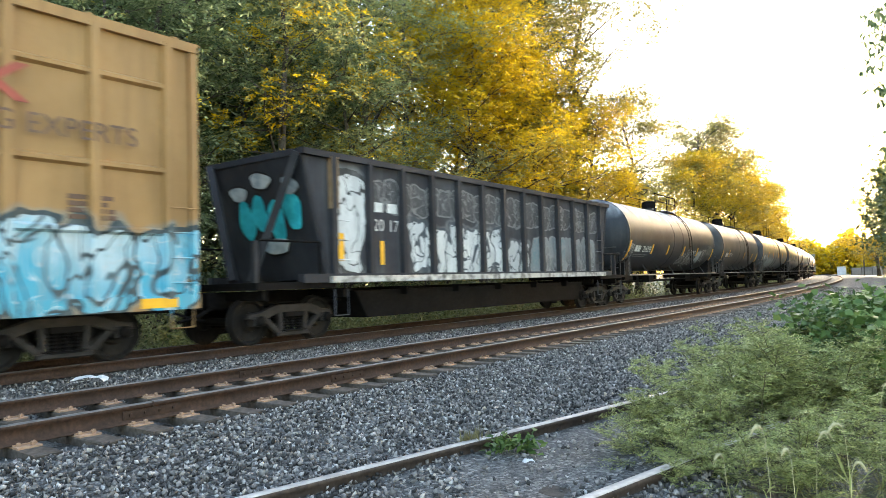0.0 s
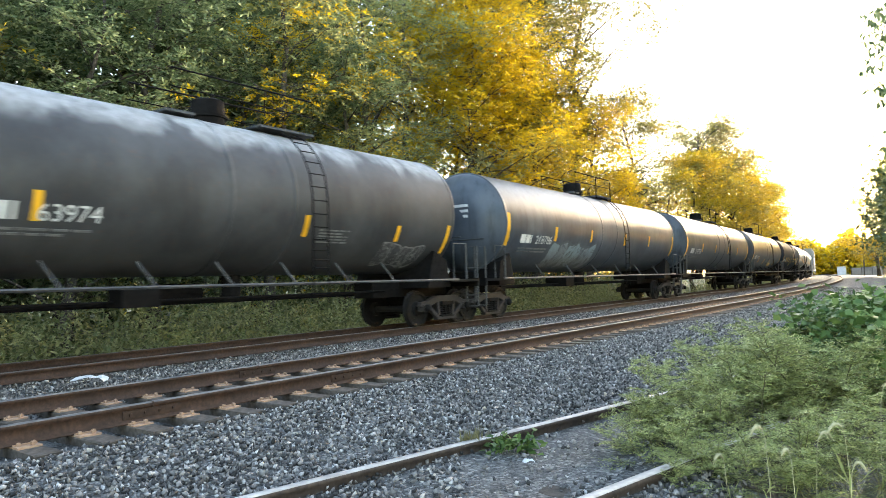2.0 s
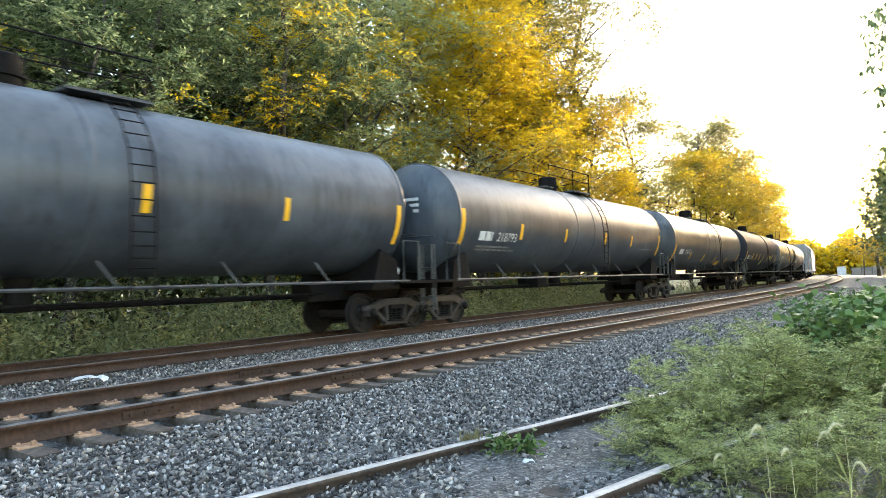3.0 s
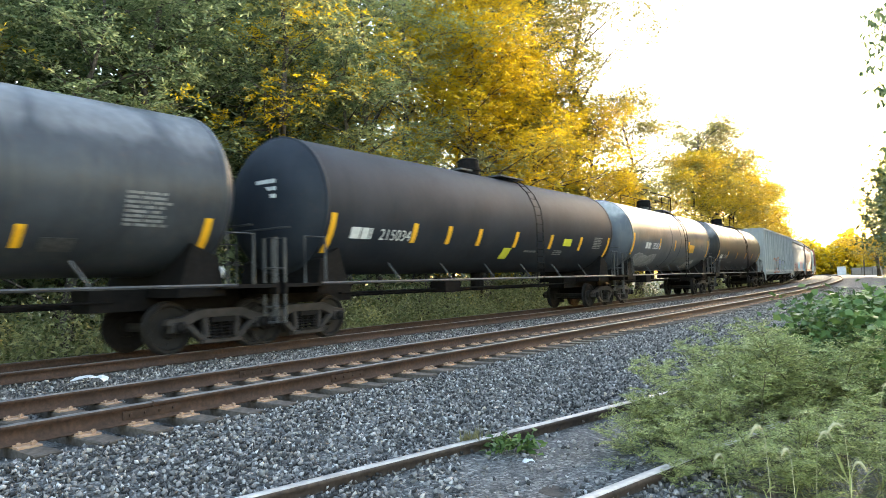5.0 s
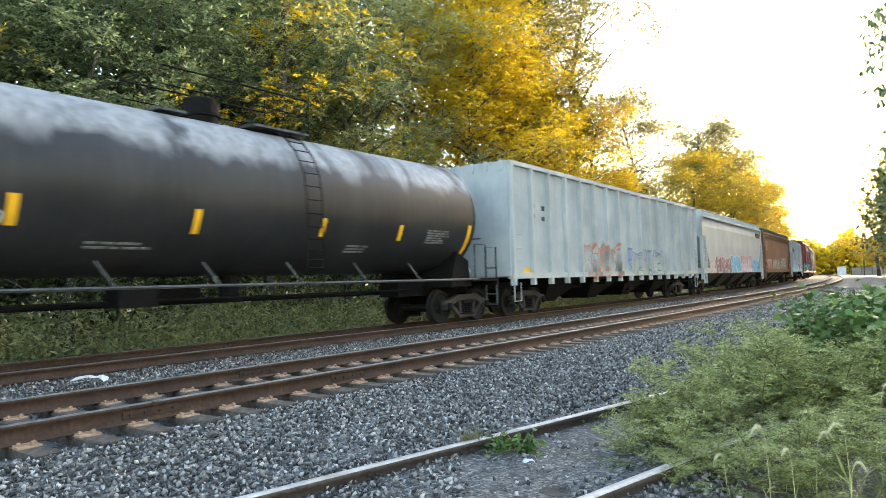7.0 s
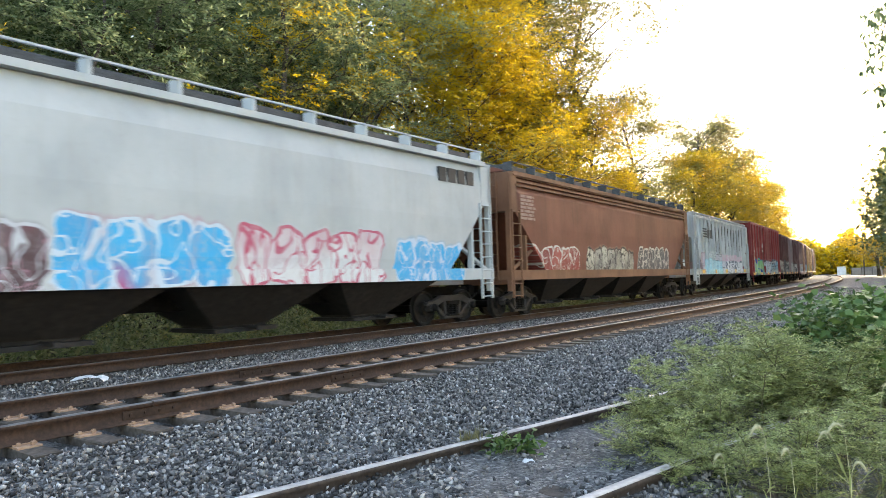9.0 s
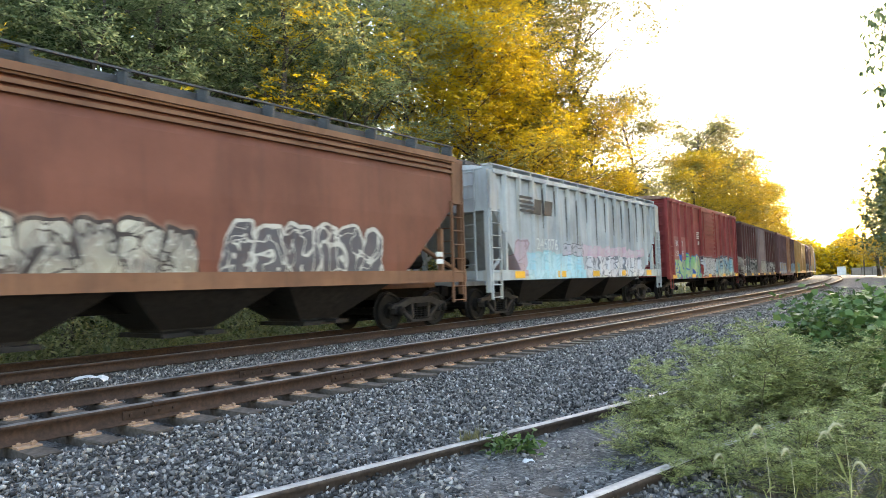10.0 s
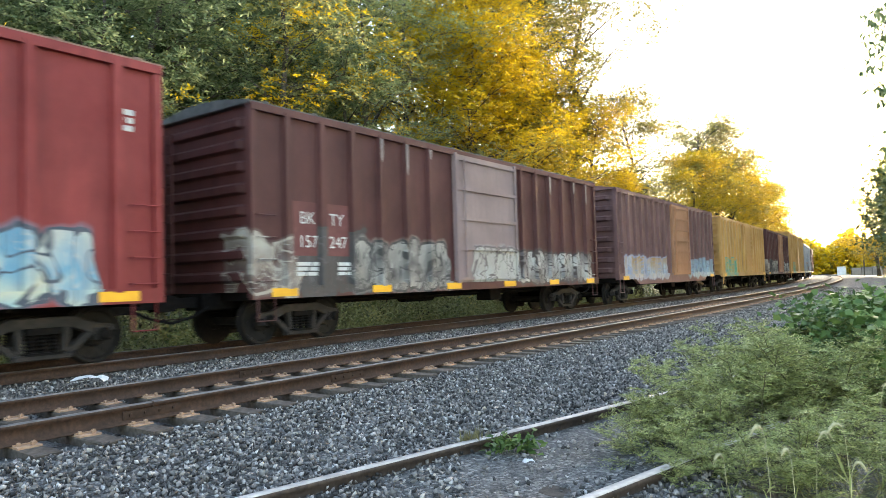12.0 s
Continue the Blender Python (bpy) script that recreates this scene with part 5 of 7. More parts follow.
def boxcar(label, L, paint, door_paint, z0, z1, ribs, door=(0.0, 3.0), fish=False, panels="outside", sill_yellow=4, seed=0, roof=None, number=(), inset=1.65, door_bars=4, horizontal=(), rib_in=0.55):
    car = thing("boxcar", label, "boxcar", "cars of the freight train")
    half, y = L / 2, 1.53
    dx0, dx1 = door[0] - door[1] / 2, door[0] + door[1] / 2
    bm = bmesh.new()
    box(bm, -half + 0.02, half - 0.02, -y + 0.04, -y + 0.10, z0 + 0.12, z1)
    box(bm, -half + 0.02, half - 0.02, y - 0.10, y - 0.04, z0 + 0.12, z1)
    box(bm, -half + 0.1, half - 0.1, -y + 0.1, y - 0.1, z0 + 0.1, z0 + 0.2)
    islands("side_wall", bm, paint, car)
    for q in (-1, 1):
        for k in range(ribs):
            x = -half + rib_in + (L - 2 * rib_in) * k / (ribs - 1)
            if door[1] and dx0 - 0.25 < x < dx1 + 0.25:
                continue
            bm = bmesh.new()
            prof = [(x - 0.10, y - 0.04), (x - 0.07, y + 0.07), (x + 0.07, y + 0.07), (x + 0.10, y - 0.04)]
            loft(bm, [[(px, q * py, z) for px, py in prof] for z in (z0 + 0.14, z1 - 0.06)])
            part("side_post", bm, paint, car)
    for zz in horizontal:
        bm = bmesh.new()
        for q in (-1, 1):
            loft(bm, [[(x, q * (y - 0.04), zz - 0.07), (x, q * (y + 0.03), zz - 0.03), (x, q * (y + 0.03), zz + 0.03), (x, q * (y - 0.04), zz + 0.07)] for x in (-half + 0.6, half - 0.6)])
        islands("side_rail", bm, paint, car)
    bm = bmesh.new()
    for q in (-1, 1):
        a, b = sorted((q * (y - 0.08), q * (y + 0.05)))
        if fish:
            prism(bm, [(-half, z0 + 0.02), (-half, z0 + 0.24), (half, z0 + 0.24), (half, z0 + 0.02), (half - 1.9, z0 + 0.02), (half - 2.4, z0 - 0.2), (-half + 2.4, z0 - 0.2), (-half + 1.9, z0 + 0.02)], a, b)
        else:
            box(bm, -half, half, a, b, z0 - 0.04, z0 + 0.2)
        box(bm, -half, half, a, b, z1 - 0.12, z1 + 0.02)
    islands("side_sill", bm, paint, car)
    bm = bmesh.new()
    for w in (-1, 1):
        for q in (-1, 1):
            a, b = sorted((q * (y - 0.12), q * (y + 0.03)))
            box(bm, min(w * half, w * (half - 0.14)), max(w * half, w * (half - 0.14)), a, b, z0, z1)
    islands("corner_post", bm, paint, car)
    for w in (-1, 1):                                   # corrugated ends
        bm = bmesh.new()
        rows, n = [], 8
        zz = z0 + 0.1
        pitch = (z1 - z0 - 0.3) / n
        for k in range(n):
            rows += [(zz, 0.0), (zz + pitch * 0.42, 0.0), (zz + pitch * 0.55, 0.085), (zz + pitch * 0.87, 0.085)]
            zz += pitch
        rows += [(zz, 0.0), (z1 - 0.02, 0.0)]
        grid = []
        for z, d in rows:
            grid.append([bm.verts.new((w * (half - 0.09 + d * f), yy, z)) for yy, f in ((-y + 0.1, 0), (-y + 0.28, 0.3), (-y + 0.42, 1), (y - 0.42, 1), (y - 0.28, 0.3), (y - 0.1, 0))])
        for r0, r1 in zip(grid, grid[1:]):
            for i in range(5):
                bm.faces.new((r0[i], r0[i + 1], r1[i + 1], r1[i]))
        bmesh.ops.solidify(bm, geom=bm.faces[:], thickness=0.03)
        part("end_wall", bm, paint, car, "horizontally corrugated end")
    bm = bmesh.new()
    top = [(-y - 0.04, z1), (-y - 0.04, z1 + 0.05), (-y * 0.45, z1 + 0.19), (0, z1 + 0.23), (y * 0.45, z1 + 0.19), (y + 0.04, z1 + 0.05), (y + 0.04, z1)]
    loft(bm, [[(x, a, b) for a, b in top] for x in (-half - 0.03, half + 0.03)])
    for k in range(13):
        x = -half + 0.4 + (L - 0.8) * k / 12
        loft(bm, [[(x + e, a, b + 0.03) for a, b in top] for e in (-0.05, 0.05)])
    part("roof", bm, roof or paint, car, "low pitched ribbed metal roof")
    if door[1]:
        for q in (-1, 1):
            bm = bmesh.new()
            a, b = sorted((q * (y - 0.02), q * (y + 0.055)))
            box(bm, dx0, dx1, a, b, z0 + 0.16, z1 - 0.08)
            ob = part("door", bm, door_paint, car, "closed sliding door")
            bm = bmesh.new()
            for k in range(door_bars + 1):
                z = z0 + 0.22 + (z1 - z0 - 0.46) * k / door_bars
                c, d = sorted((q * (y + 0.05), q * (y + 0.105)))
                box(bm, dx0 + 0.02, dx1 - 0.02, c, d, z, z + 0.09)
            part("door_rib", bm, door_paint, ob)
            bm = bmesh.new()
            for x in (dx0 + 0.05, dx1 - 0.05):
                c, d = sorted((q * (y + 0.05), q * (y + 0.11)))
                box(bm, x - 0.05, x + 0.05, c, d, z0 + 0.14, z1 - 0.06)
            tube(bm, [(dx0 + 0.4, q * (y + 0.12), z0 + 0.3), (dx0 + 0.4, q * (y + 0.12), z1 - 0.2)], 0.025, 6)
            islands("door_frame", bm, door_paint, ob)
    for k in range(sill_yellow):
        x = -half + 0.75 + (L - 1.5) * k / (sill_yellow - 1)
        part("reflector_strip", patch(bmesh.new(), x - 0.32, x + 0.32, z0 + 0.0, z0 + 0.16, y=-y - 0.052), YELLOW, car, "yellow reflective strip")
    for x, z, w, rows, h, m in number:
        stencil(car, x, z, w, rows, h, h * 0.45, m, y=-y + 0.036, seed=seed)
    end_grabs(car, half, y, z1, paint)
    for w in (-1, 1):
        part("end_ladder", ladder(bmesh.new(), w * (half + 0.08), 1.1, z0 + 0.1, z1 - 0.2, across="y"), paint, car)
    underframe(car, half, inset)
    return car


def number_panels(car, panels, material, words, height, y=-1.49):
    """Freshly touched-up panels on a side wall, with painted characters."""
    for x0, x1, z0, z1 in panels:
        part("number_panel", patch(bmesh.new(), x0, x1, z0, z1, y=y - 0.004, lift=0.006), material, car, "touched-up paint panel")
    for x, z, text in words:
        lettering(text, height, WHITE, car, x, z, "white painted characters", y=y - 0.016)


def covered_hopper(label, L, paint, z0, z1, slope, bow=0.0, ribs=0, roof_paint=None, hatch=None, frame_paint=None, marks=(), bays=3, eave=0.0, walk_rails=True, inset=1.35, sill_yellow=0, walk_h=0.34, trough=False):
    car = thing("covered_hopper", label, "hopper car", "cars of the freight train")
    half, y = L / 2, 1.55
    frame_paint = frame_paint or paint
    bm = bmesh.new()                                   # the bin, bowed out in plan section
    sect = [(y - 0.10 + 0.0, z0), (y - 0.06 + bow * 0.6, z0 + 0.5), (y - 0.05 + bow, (z0 + z1) / 2), (y - 0.06 + bow * 0.8, z1 - 0.6), (y - 0.12, z1 - 0.12), (y - 0.34, z1 + 0.10)]

    def run(z):
        """Half length of the bin at height z."""
        cut = z1 - 1.25
        return half - 0.42 if z >= cut else half - 0.42 - (cut - z) / (cut - z0) * (slope - 0.42)
    rings = []
    zs = [(yy, zz) for yy, zz in sect]
    for yy, zz in zs:
        r = run(zz)
        rings.append([(-r, -yy, zz), (r, -yy, zz), (r, yy, zz), (-r, yy, zz)])
    mid = []
    cutz = z1 - 1.25
    for k in range(len(rings) - 1):
        mid.append(rings[k])
        za, zb = zs[k][1], zs[k + 1][1]
        if za < cutz < zb:
            t = (cutz - za) / (zb - za)
            yy = zs[k][0] * (1 - t) + zs[k + 1][0] * t
            mid.append([(-half + 0.42, -yy, cutz), (half - 0.42, -yy, cutz), (half - 0.42, yy, cutz), (-half + 0.42, yy, cutz)])
    mid.append(rings[-1])
    loft(bm, mid)
    part("bin", bm, paint, car)
    for q in (-1, 1) if ribs else ():
        for k in range(ribs):
            x = -half + 1.0 + (L - 2.0) * k / (ribs - 1)
            lo = z0
            while run(lo) < abs(x) + 0.05 and lo < z1 - 1.3:
                lo += 0.05
            bm = bmesh.new()
            loft(bm, [[(x - 0.085, q * (y - 0.07), z), (x - 0.05, q * (y + 0.05), z), (x + 0.05, q * (y + 0.05), z), (x + 0.085, q * (y - 0.07), z)] for z in (lo, z1 - 0.05)])
            part("side_post", bm, paint, car)
            if q < 0 and 2 < k < ribs - 1:
                rr = random.Random(k)
                bm = bmesh.new()
                top, run_ = z1 - rr.uniform(0.25, 0.6), rr.uniform(0.7, 1.7)
                xs = x - 0.115
                prism(bm, [(xs - 0.028, top), (xs + 0.022, top + 0.08), (xs + 0.026, top - 0.3 * run_), (xs + 0.012, top - 0.7 * run_), (xs, top - run_), (xs - 0.012, top - 0.6 * run_)], -y + 0.03, -y + 0.06)
                part("rust_streak", bm, STREAK, car, "dark rust streak beside a rib")
    bm = bmesh.new()
    for q in (-1, 1):
        a, b = sorted((q * (y - 0.14), q * (y + 0.02)))
        box(bm, -half, half, a, b, z0 - 0.02, z0 + 0.28)
        for k in range(3 if eave else 0):
            a, b = sorted((q * (y - 0.14), q * (y + 0.02 - 0.02 * k)))
            box(bm, -half + 0.4, half - 0.4, a, b, z1 - 0.42 + 0.14 * k, z1 - 0.35 + 0.14 * k)
        a, b = sorted((q * (y - 0.16), q * (y + 0.03)))
        box(bm, -half + 0.3, half - 0.3, a, b, z1 - 0.1, z1 + 0.03)
    islands("side_sill", bm, frame_paint, car)
    for w in (-1, 1):                                  # open end frames over the trucks
        bm = bmesh.new()
        for q in (-1, 1):
            a, b = sorted((q * (y - 0.14), q * (y - 0.0)))
            box(bm, min(w * half, w * (half - 0.16)), max(w * half, w * (half - 0.16)), a, b, z0 - 0.35, z1 - 0.1)
            tube(bm, [(w * (half - 0.1), q * (y - 0.1), z0 + 0.2), (w * (half - slope * 0.62), q * (y - 0.2), z0 + 0.9)], 0.06, 5)
            box(bm, min(w * (half - 1.05), w * (half - 0.95)), max(w * (half - 1.05), w * (half - 0.95)), a, b, z0, z0 + 1.35)
        box(bm, min(w * half, w * (half - 0.12)), max(w * half, w * (half - 0.12)), -y, y, z0 - 0.02, z0 + 0.28)
        box(bm, min(w * half, w * (half - 0.5)), max(w * half, w * (half - 0.5)), -y, y, z1 - 1.2, z1 - 0.02)
        box(bm, min(w * half, w * (half - slope)), max(w * half, w * (half - slope)), -0.5, 0.5, z0 - 0.15, z0 + 0.1)
        part("end_frame", bm, frame_paint, car, "open end frame with posts")
    for w in (-1, 1):
        for q in (-y + 0.02, y + 0.05):
            part("ladder", ladder(bmesh.new(), w * (half - 0.35), q, z0 - 0.55, z1 - 1.15, 0.5, stand_off=0.05), frame_paint, car, "corner ladder")
        part("ladder", ladder(bmesh.new(), w * (half + 0.05), -0.9, z0, z1, 0.45, across="y"), frame_paint, car, "end ladder")
    bm = bmesh.new()
    arch = [(-y + 0.3, z1 + 0.08), (-y * 0.55, z1 + 0.22), (0, z1 + 0.28), (y * 0.55, z1 + 0.22), (y - 0.3, z1 + 0.08)]
    loft(bm, [[(x, a, b) for a, b in arch] for x in (-half + 0.35, half - 0.35)])
    part("roof", bm, roof_paint or paint, car, "curved metal roof")
    bm = bmesh.new()
    for k in range(3):
        yy = -0.3 + 0.3 * k
        box(bm, -half + 0.5, half - 0.5, yy - 0.2, yy + 0.2, z1 + 0.3, z1 + 0.38)
    for k in range(10):
        x = -half + 0.8 + (L - 1.6) * k / 9
        box(bm, x - 0.4, x + 0.4, -0.35, 0.35, z1 + 0.38, z1 + 0.46)
    if trough:
        box(bm, -half + 0.45, half - 0.45, -y + 0.42, y - 0.42, z1 + 0.05, z1 + 0.31)
    part("roof_hatch", bm, hatch or GRATING, car, "roof hatches along the centre")
    bm = bmesh.new()
    for q in (-1, 1):
        yy = q * (y - 0.22)
        box(bm, -half + 0.3, half - 0.3, yy - 0.16, yy + (0.16 if not trough else -0.1), z1 + walk_h - 0.035, z1 + walk_h)
        for k in range(13):
            x = -half + 0.4 + (L - 0.8) * k / 12
            box(bm, x - 0.035, x + 0.035, yy - 0.16, yy + 0.16, z1 + 0.02, z1 + walk_h)
    part("running_board", bm, GRATING if not walk_rails else frame_paint, car, "grated running board along the roof")
    for k in range(bays):                              # discharge hoppers below
        c = -half + slope + (L - 2 * slope) * (k + 0.5) / bays
        w = (L - 2 * slope) / bays / 2
        bm = bmesh.new()
        loft(bm, [[(c - a, -b, z), (c + a, -b, z), (c + a, b, z), (c - a, b, z)] for a, b, z in ((w * 0.98, y - 0.16, z0 + 0.05), (w * 0.35, 0.55, 0.42), (w * 0.32, 0.5, 0.3))])
        box(bm, c - w * 0.4, c + w * 0.4, -0.75, 0.75, 0.28, 0.36)
        tube(bm, [(c, -1.1, 0.36), (c, 1.1, 0.36)], 0.05, 6)
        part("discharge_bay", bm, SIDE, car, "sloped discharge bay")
    for x, z, w, rows, h, m in marks:
        stencil(car, x, z, w, rows, h, h * 0.5, m, y=-y - 0.06 - bow, seed=int(abs(x) * 7))
    for k in range(sill_yellow):
        x = -half + 1.7 + (L - 3.4) * k / (sill_yellow - 1)
        part("reflector_strip", patch(bmesh.new(), x - 0.3, x + 0.3, z0 + 0.03, z0 + 0.24, y=-y - 0.022), YELLOW, car, "yellow reflective strip")
    bm = bmesh.new()
    box(bm, -half + 0.1, half - 0.1, -0.3, 0.3, 0.74, 1.0)
    tube(bm, [(half - 1.5, -0.4, z0 + 0.55), (half - 0.6, -0.4, z0 + 0.55)], 0.2, 10)
    tube(bm, [(-half + 0.6, 0.3, z0 + 0.55), (-half + 1.5, 0.3, z0 + 0.55)], 0.2, 10)
    part("underframe", bm, STEEL, car, "dark centre sill and brake reservoir")
    for w in (-1, 1):
        add_truck(car, w * (half - inset))
        add_coupler(car, w * (half + 0.05), w)
    return car


def gondola(label, L, paint, z0, z1, ribs, frame_out=0.0, end_slope=0.0, rib_drop=0.0, marks=(), yellow=(), inset=1.5, belly=0.0, name="gondola_car", end_paint=None, cap=None, post_paint=None):
    """An open-topped car with ribbed sides; its ends may lean out towards the top."""
    car = thing(name, label, "gondola", "cars of the freight train")
    half, y = L / 2, 1.53
    bm = bmesh.new()
    for q in (-1, 1):
        a, b = sorted((q * (y - 0.09), q * (y - 0.04)))
        if end_slope:
            prism(bm, [(-half - end_slope, z1), (-half - 0.05, z0), (half + 0.05, z0), (half + end_slope, z1)], a, b)
        else:
            box(bm, -half, half, a, b, z0, z1)
    box(bm, -half + 0.05, half - 0.05, -y + 0.1, y - 0.1, z0 - 0.02, z0 + 0.06)
    islands("side_wall", bm, paint, car)
    for w in (-1, 1):
        bm = bmesh.new()
        e = end_slope
        prism(bm, [(w * (half - 0.08), z0), (w * (half + 0.0), z0), (w * (half + e), z1), (w * (half + e - 0.08), z1)], -y + 0.02, y - 0.02)
        ob = part("end_wall", bm, end_paint or paint, car, "end wall of the open car")
        bm = bmesh.new()
        if e:                                          # braces that run down to a point on the frame
            for q in (-1, 1):
                tube(bm, [(w * (half + e + 0.02), q * (y - 0.1), z1 - 0.05), (w * (half + frame_out * 0.55), q * 0.3, z0)], 0.11, 4)
                box(bm, min(w * (half + frame_out - 0.1), w * (half + frame_out - 0.2)), max(w * (half + frame_out - 0.1), w * (half + frame_out - 0.2)), q * 1.3 - 0.05, q * 1.3 + 0.05, z0 - 0.2, z0 + 0.75)
        else:
            for k in range(6):
                yy = -y + 0.25 + (2 * y - 0.5) * k / 5
                box(bm, min(w * half, w * (half + 0.05)), max(w * half, w * (half + 0.05)), yy - 0.05, yy + 0.05, z1 - 0.25, z1 + 0.06)
            box(bm, min(w * half, w * (half + 0.06)), max(w * half, w * (half + 0.06)), -y, y, z0, z0 + 0.15)
        islands("end_brace", bm, end_paint or paint, ob)
    for q in (-1, 1):
        for k in range(ribs):
            x = -half + 0.12 + (L - 0.24) * k / (ribs - 1)
            bm = bmesh.new()
            lo = z0 - rib_drop
            loft(bm, [[(x - 0.085, q * (y - 0.05), z), (x - 0.07, q * (y + 0.085), z), (x + 0.07, q * (y + 0.085), z), (x + 0.085, q * (y - 0.05), z)] for z in (lo, z1 - 0.04)])
            part("side_post", bm, post_paint or paint, car)
    bm = bmesh.new()
    for q in (-1, 1):
        a, b = sorted((q * (y - 0.12), q * (y + 0.07)))
        box(bm, -half - end_slope, half + end_slope, a, b, z1 - 0.1, z1 + 0.03)
        box(bm, -half - frame_out * 0.4, half + frame_out * 0.4, a, b, z0 - 0.08, z0 + 0.1)
    for w in (-1, 1):
        box(bm, min(w * (half + end_slope), w * (half + end_slope - 0.12)), max(w * (half + end_slope), w * (half + end_slope - 0.12)), -y - 0.07, y + 0.07, z1 - 0.1, z1 + 0.03)
    islands("top_chord", bm, cap or paint, car, "top rail and side sill")
    for x, z, w, h in yellow:
        part("reflector_strip", patch(bmesh.new(), x - w / 2, x + w / 2, z - h / 2, z + h / 2, y=-y + 0.04), YELLOW, car, "yellow reflective strip")
    for x, z, w, rows, h, m in marks:
        stencil(car, x, z, w, rows, h, h * 0.4, m, y=-y + 0.04, seed=int(abs(x) * 7))
    if frame_out:
        bm = bmesh.new()
        for w in (-1, 1):
            box(bm, min(w * (half - 0.2), w * (half + frame_out)), max(w * (half - 0.2), w * (half + frame_out)), -y, y, z0 - 0.2, z0 - 0.06)
            for q in (-1, 1):
                tube(bm, [(w * (half + frame_out - 0.1), q * 1.5, z0 - 0.1), (w * (half + frame_out - 0.1), q * 1.5, z0 + 0.75), (w * (half + 0.25), q * 1.5, z0 + 0.75), (w * (half + 0.25), q * 1.5, z0 - 0.1)], 0.03, 6)
        part("end_platform", bm, STEEL, car, "end platform with handrails")
    end_grabs(car, half, y, z1, paint)
    underframe(car, half + frame_out, inset, belly)
    return car


BLK, BLK2 = (0.015, 0.017, 0.021), (0.034, 0.038, 0.046)
PALE = (0.30, 0.31, 0.33)


def build_train():
    spray_white = [(0.40, 0.42, 0.43), (0.62, 0.63, 0.63), (0.5, 0.52, 0.53)]
    cars = []

    def put(car, front, rear):
        cars.append((car, (front + rear) / 2, rear - front))

    # tan high-cube car
    tan = car_paint("tan_car_paint", (0.32, 0.18, 0.07), (0.385, 0.225, 0.092), (0.20, 0.11, 0.05), 0.5, 0.5, [(-1.5, 9.05, 0.7, 2.25, (0.03, 0.05, 0.06), [(0.04, 0.30, 0.42), (0.06, 0.36, 0.5), (0.5, 0.6, 0.64)], 1.3)], 0.1, 0.3)
    car = boxcar("tall tan boxcar with blue sprayed tags along its base", 18.2, tan, tan, 0.85, 5.36, 15, (0, 0), sill_yellow=4, horizontal=(2.1, 3.12, 4.54), inset=2.0, number=((6.95, 2.62, 0.75, 4, 0.07, BROWN), (5.6, 2.62, 0.6, 4, 0.07, BROWN)))
    lettering("NG EXPERTS", 0.30, BROWN, car, 5.55, 3.44, "brown painted words", y=-1.606)
    bm = bmesh.new()
    for e in (-1, 1):
        prism(bm, [(5.8 + 0.38 * e, 4.4), (6.0 + 0.38 * e, 4.4), (6.0 - 0.38 * e, 3.85), (5.8 - 0.38 * e, 3.85)], -1.612, -1.598)
    part("emblem", bm, RED, car, "faded red crossed emblem")
    put(car, 6.9 - 18.2, 6.9)
    # black gondola with sprayed lettering
    black_g = car_paint("black_gondola_paint", (0.022, 0.023, 0.030), (0.056, 0.058, 0.068), (0.11, 0.11, 0.115), 0.55, 0.45, [(-7.0, -6.0, 1.4, 3.6, (0.04, 0.04, 0.04), spray_white, 0.9), (-4.45, 0.2, 1.3, 2.62, (0.05, 0.06, 0.07), spray_white, 1.0), (0.3, 1.6, 1.3, 2.3, (0.08, 0.09, 0.1), [(0.3, 0.33, 0.35), (0.45, 0.46, 0.47)], 0.9), (1.7, 6.6, 1.3, 2.5, (0.22, 0.23, 0.24), [(0.06, 0.06, 0.065), (0.2, 0.21, 0.22), (0.14, 0.2, 0.22)], 0.8), (-5.9, 6.8, 2.75, 3.55, (0.17, 0.17, 0.175), [(0.04, 0.04, 0.043), (0.07, 0.07, 0.073)], 0.7)], 0.2, 0.25)
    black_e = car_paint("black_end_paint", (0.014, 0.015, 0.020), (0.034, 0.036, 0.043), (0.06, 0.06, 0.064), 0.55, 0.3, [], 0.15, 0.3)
    chord = rough_stuff("scraped_sill_paint", (0.07, 0.066, 0.06), (0.55, 0.53, 0.50), 5.0, 0.7, 0.0, 0.3, 0.01, (0.36, 0.56), mottle=(0.3, 0.28, 0.25))
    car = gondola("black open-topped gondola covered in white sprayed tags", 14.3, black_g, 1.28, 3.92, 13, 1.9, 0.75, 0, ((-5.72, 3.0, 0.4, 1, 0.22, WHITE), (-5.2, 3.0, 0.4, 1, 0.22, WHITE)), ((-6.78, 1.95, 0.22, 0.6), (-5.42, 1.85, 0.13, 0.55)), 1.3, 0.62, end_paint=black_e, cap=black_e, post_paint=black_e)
    bm = bmesh.new()
    for q in (-1, 1):
        a, b = sorted((q * 1.6, q * 1.66))
        box(bm, -7.2, 7.2, a, b, 1.19, 1.33)
    part("lower_sill", bm, chord, car, "scraped pale lower sill")
    def end_x(z):
        return -7.15 - 0.75 * (z - 1.28) / 2.64
    cyan = rough_stuff("cyan_spray_paint", (0.01, 0.36, 0.44), (0.03, 0.55, 0.64), 4.0, 0.6, spread=(0.4, 0.6), mottle=(0.02, 0.40, 0.5))
    pale = rough_stuff("pale_spray_paint", (0.26, 0.33, 0.38), (0.48, 0.55, 0.58), 4.0, 0.6, spread=(0.4, 0.6), mottle=(0.3, 0.36, 0.4))
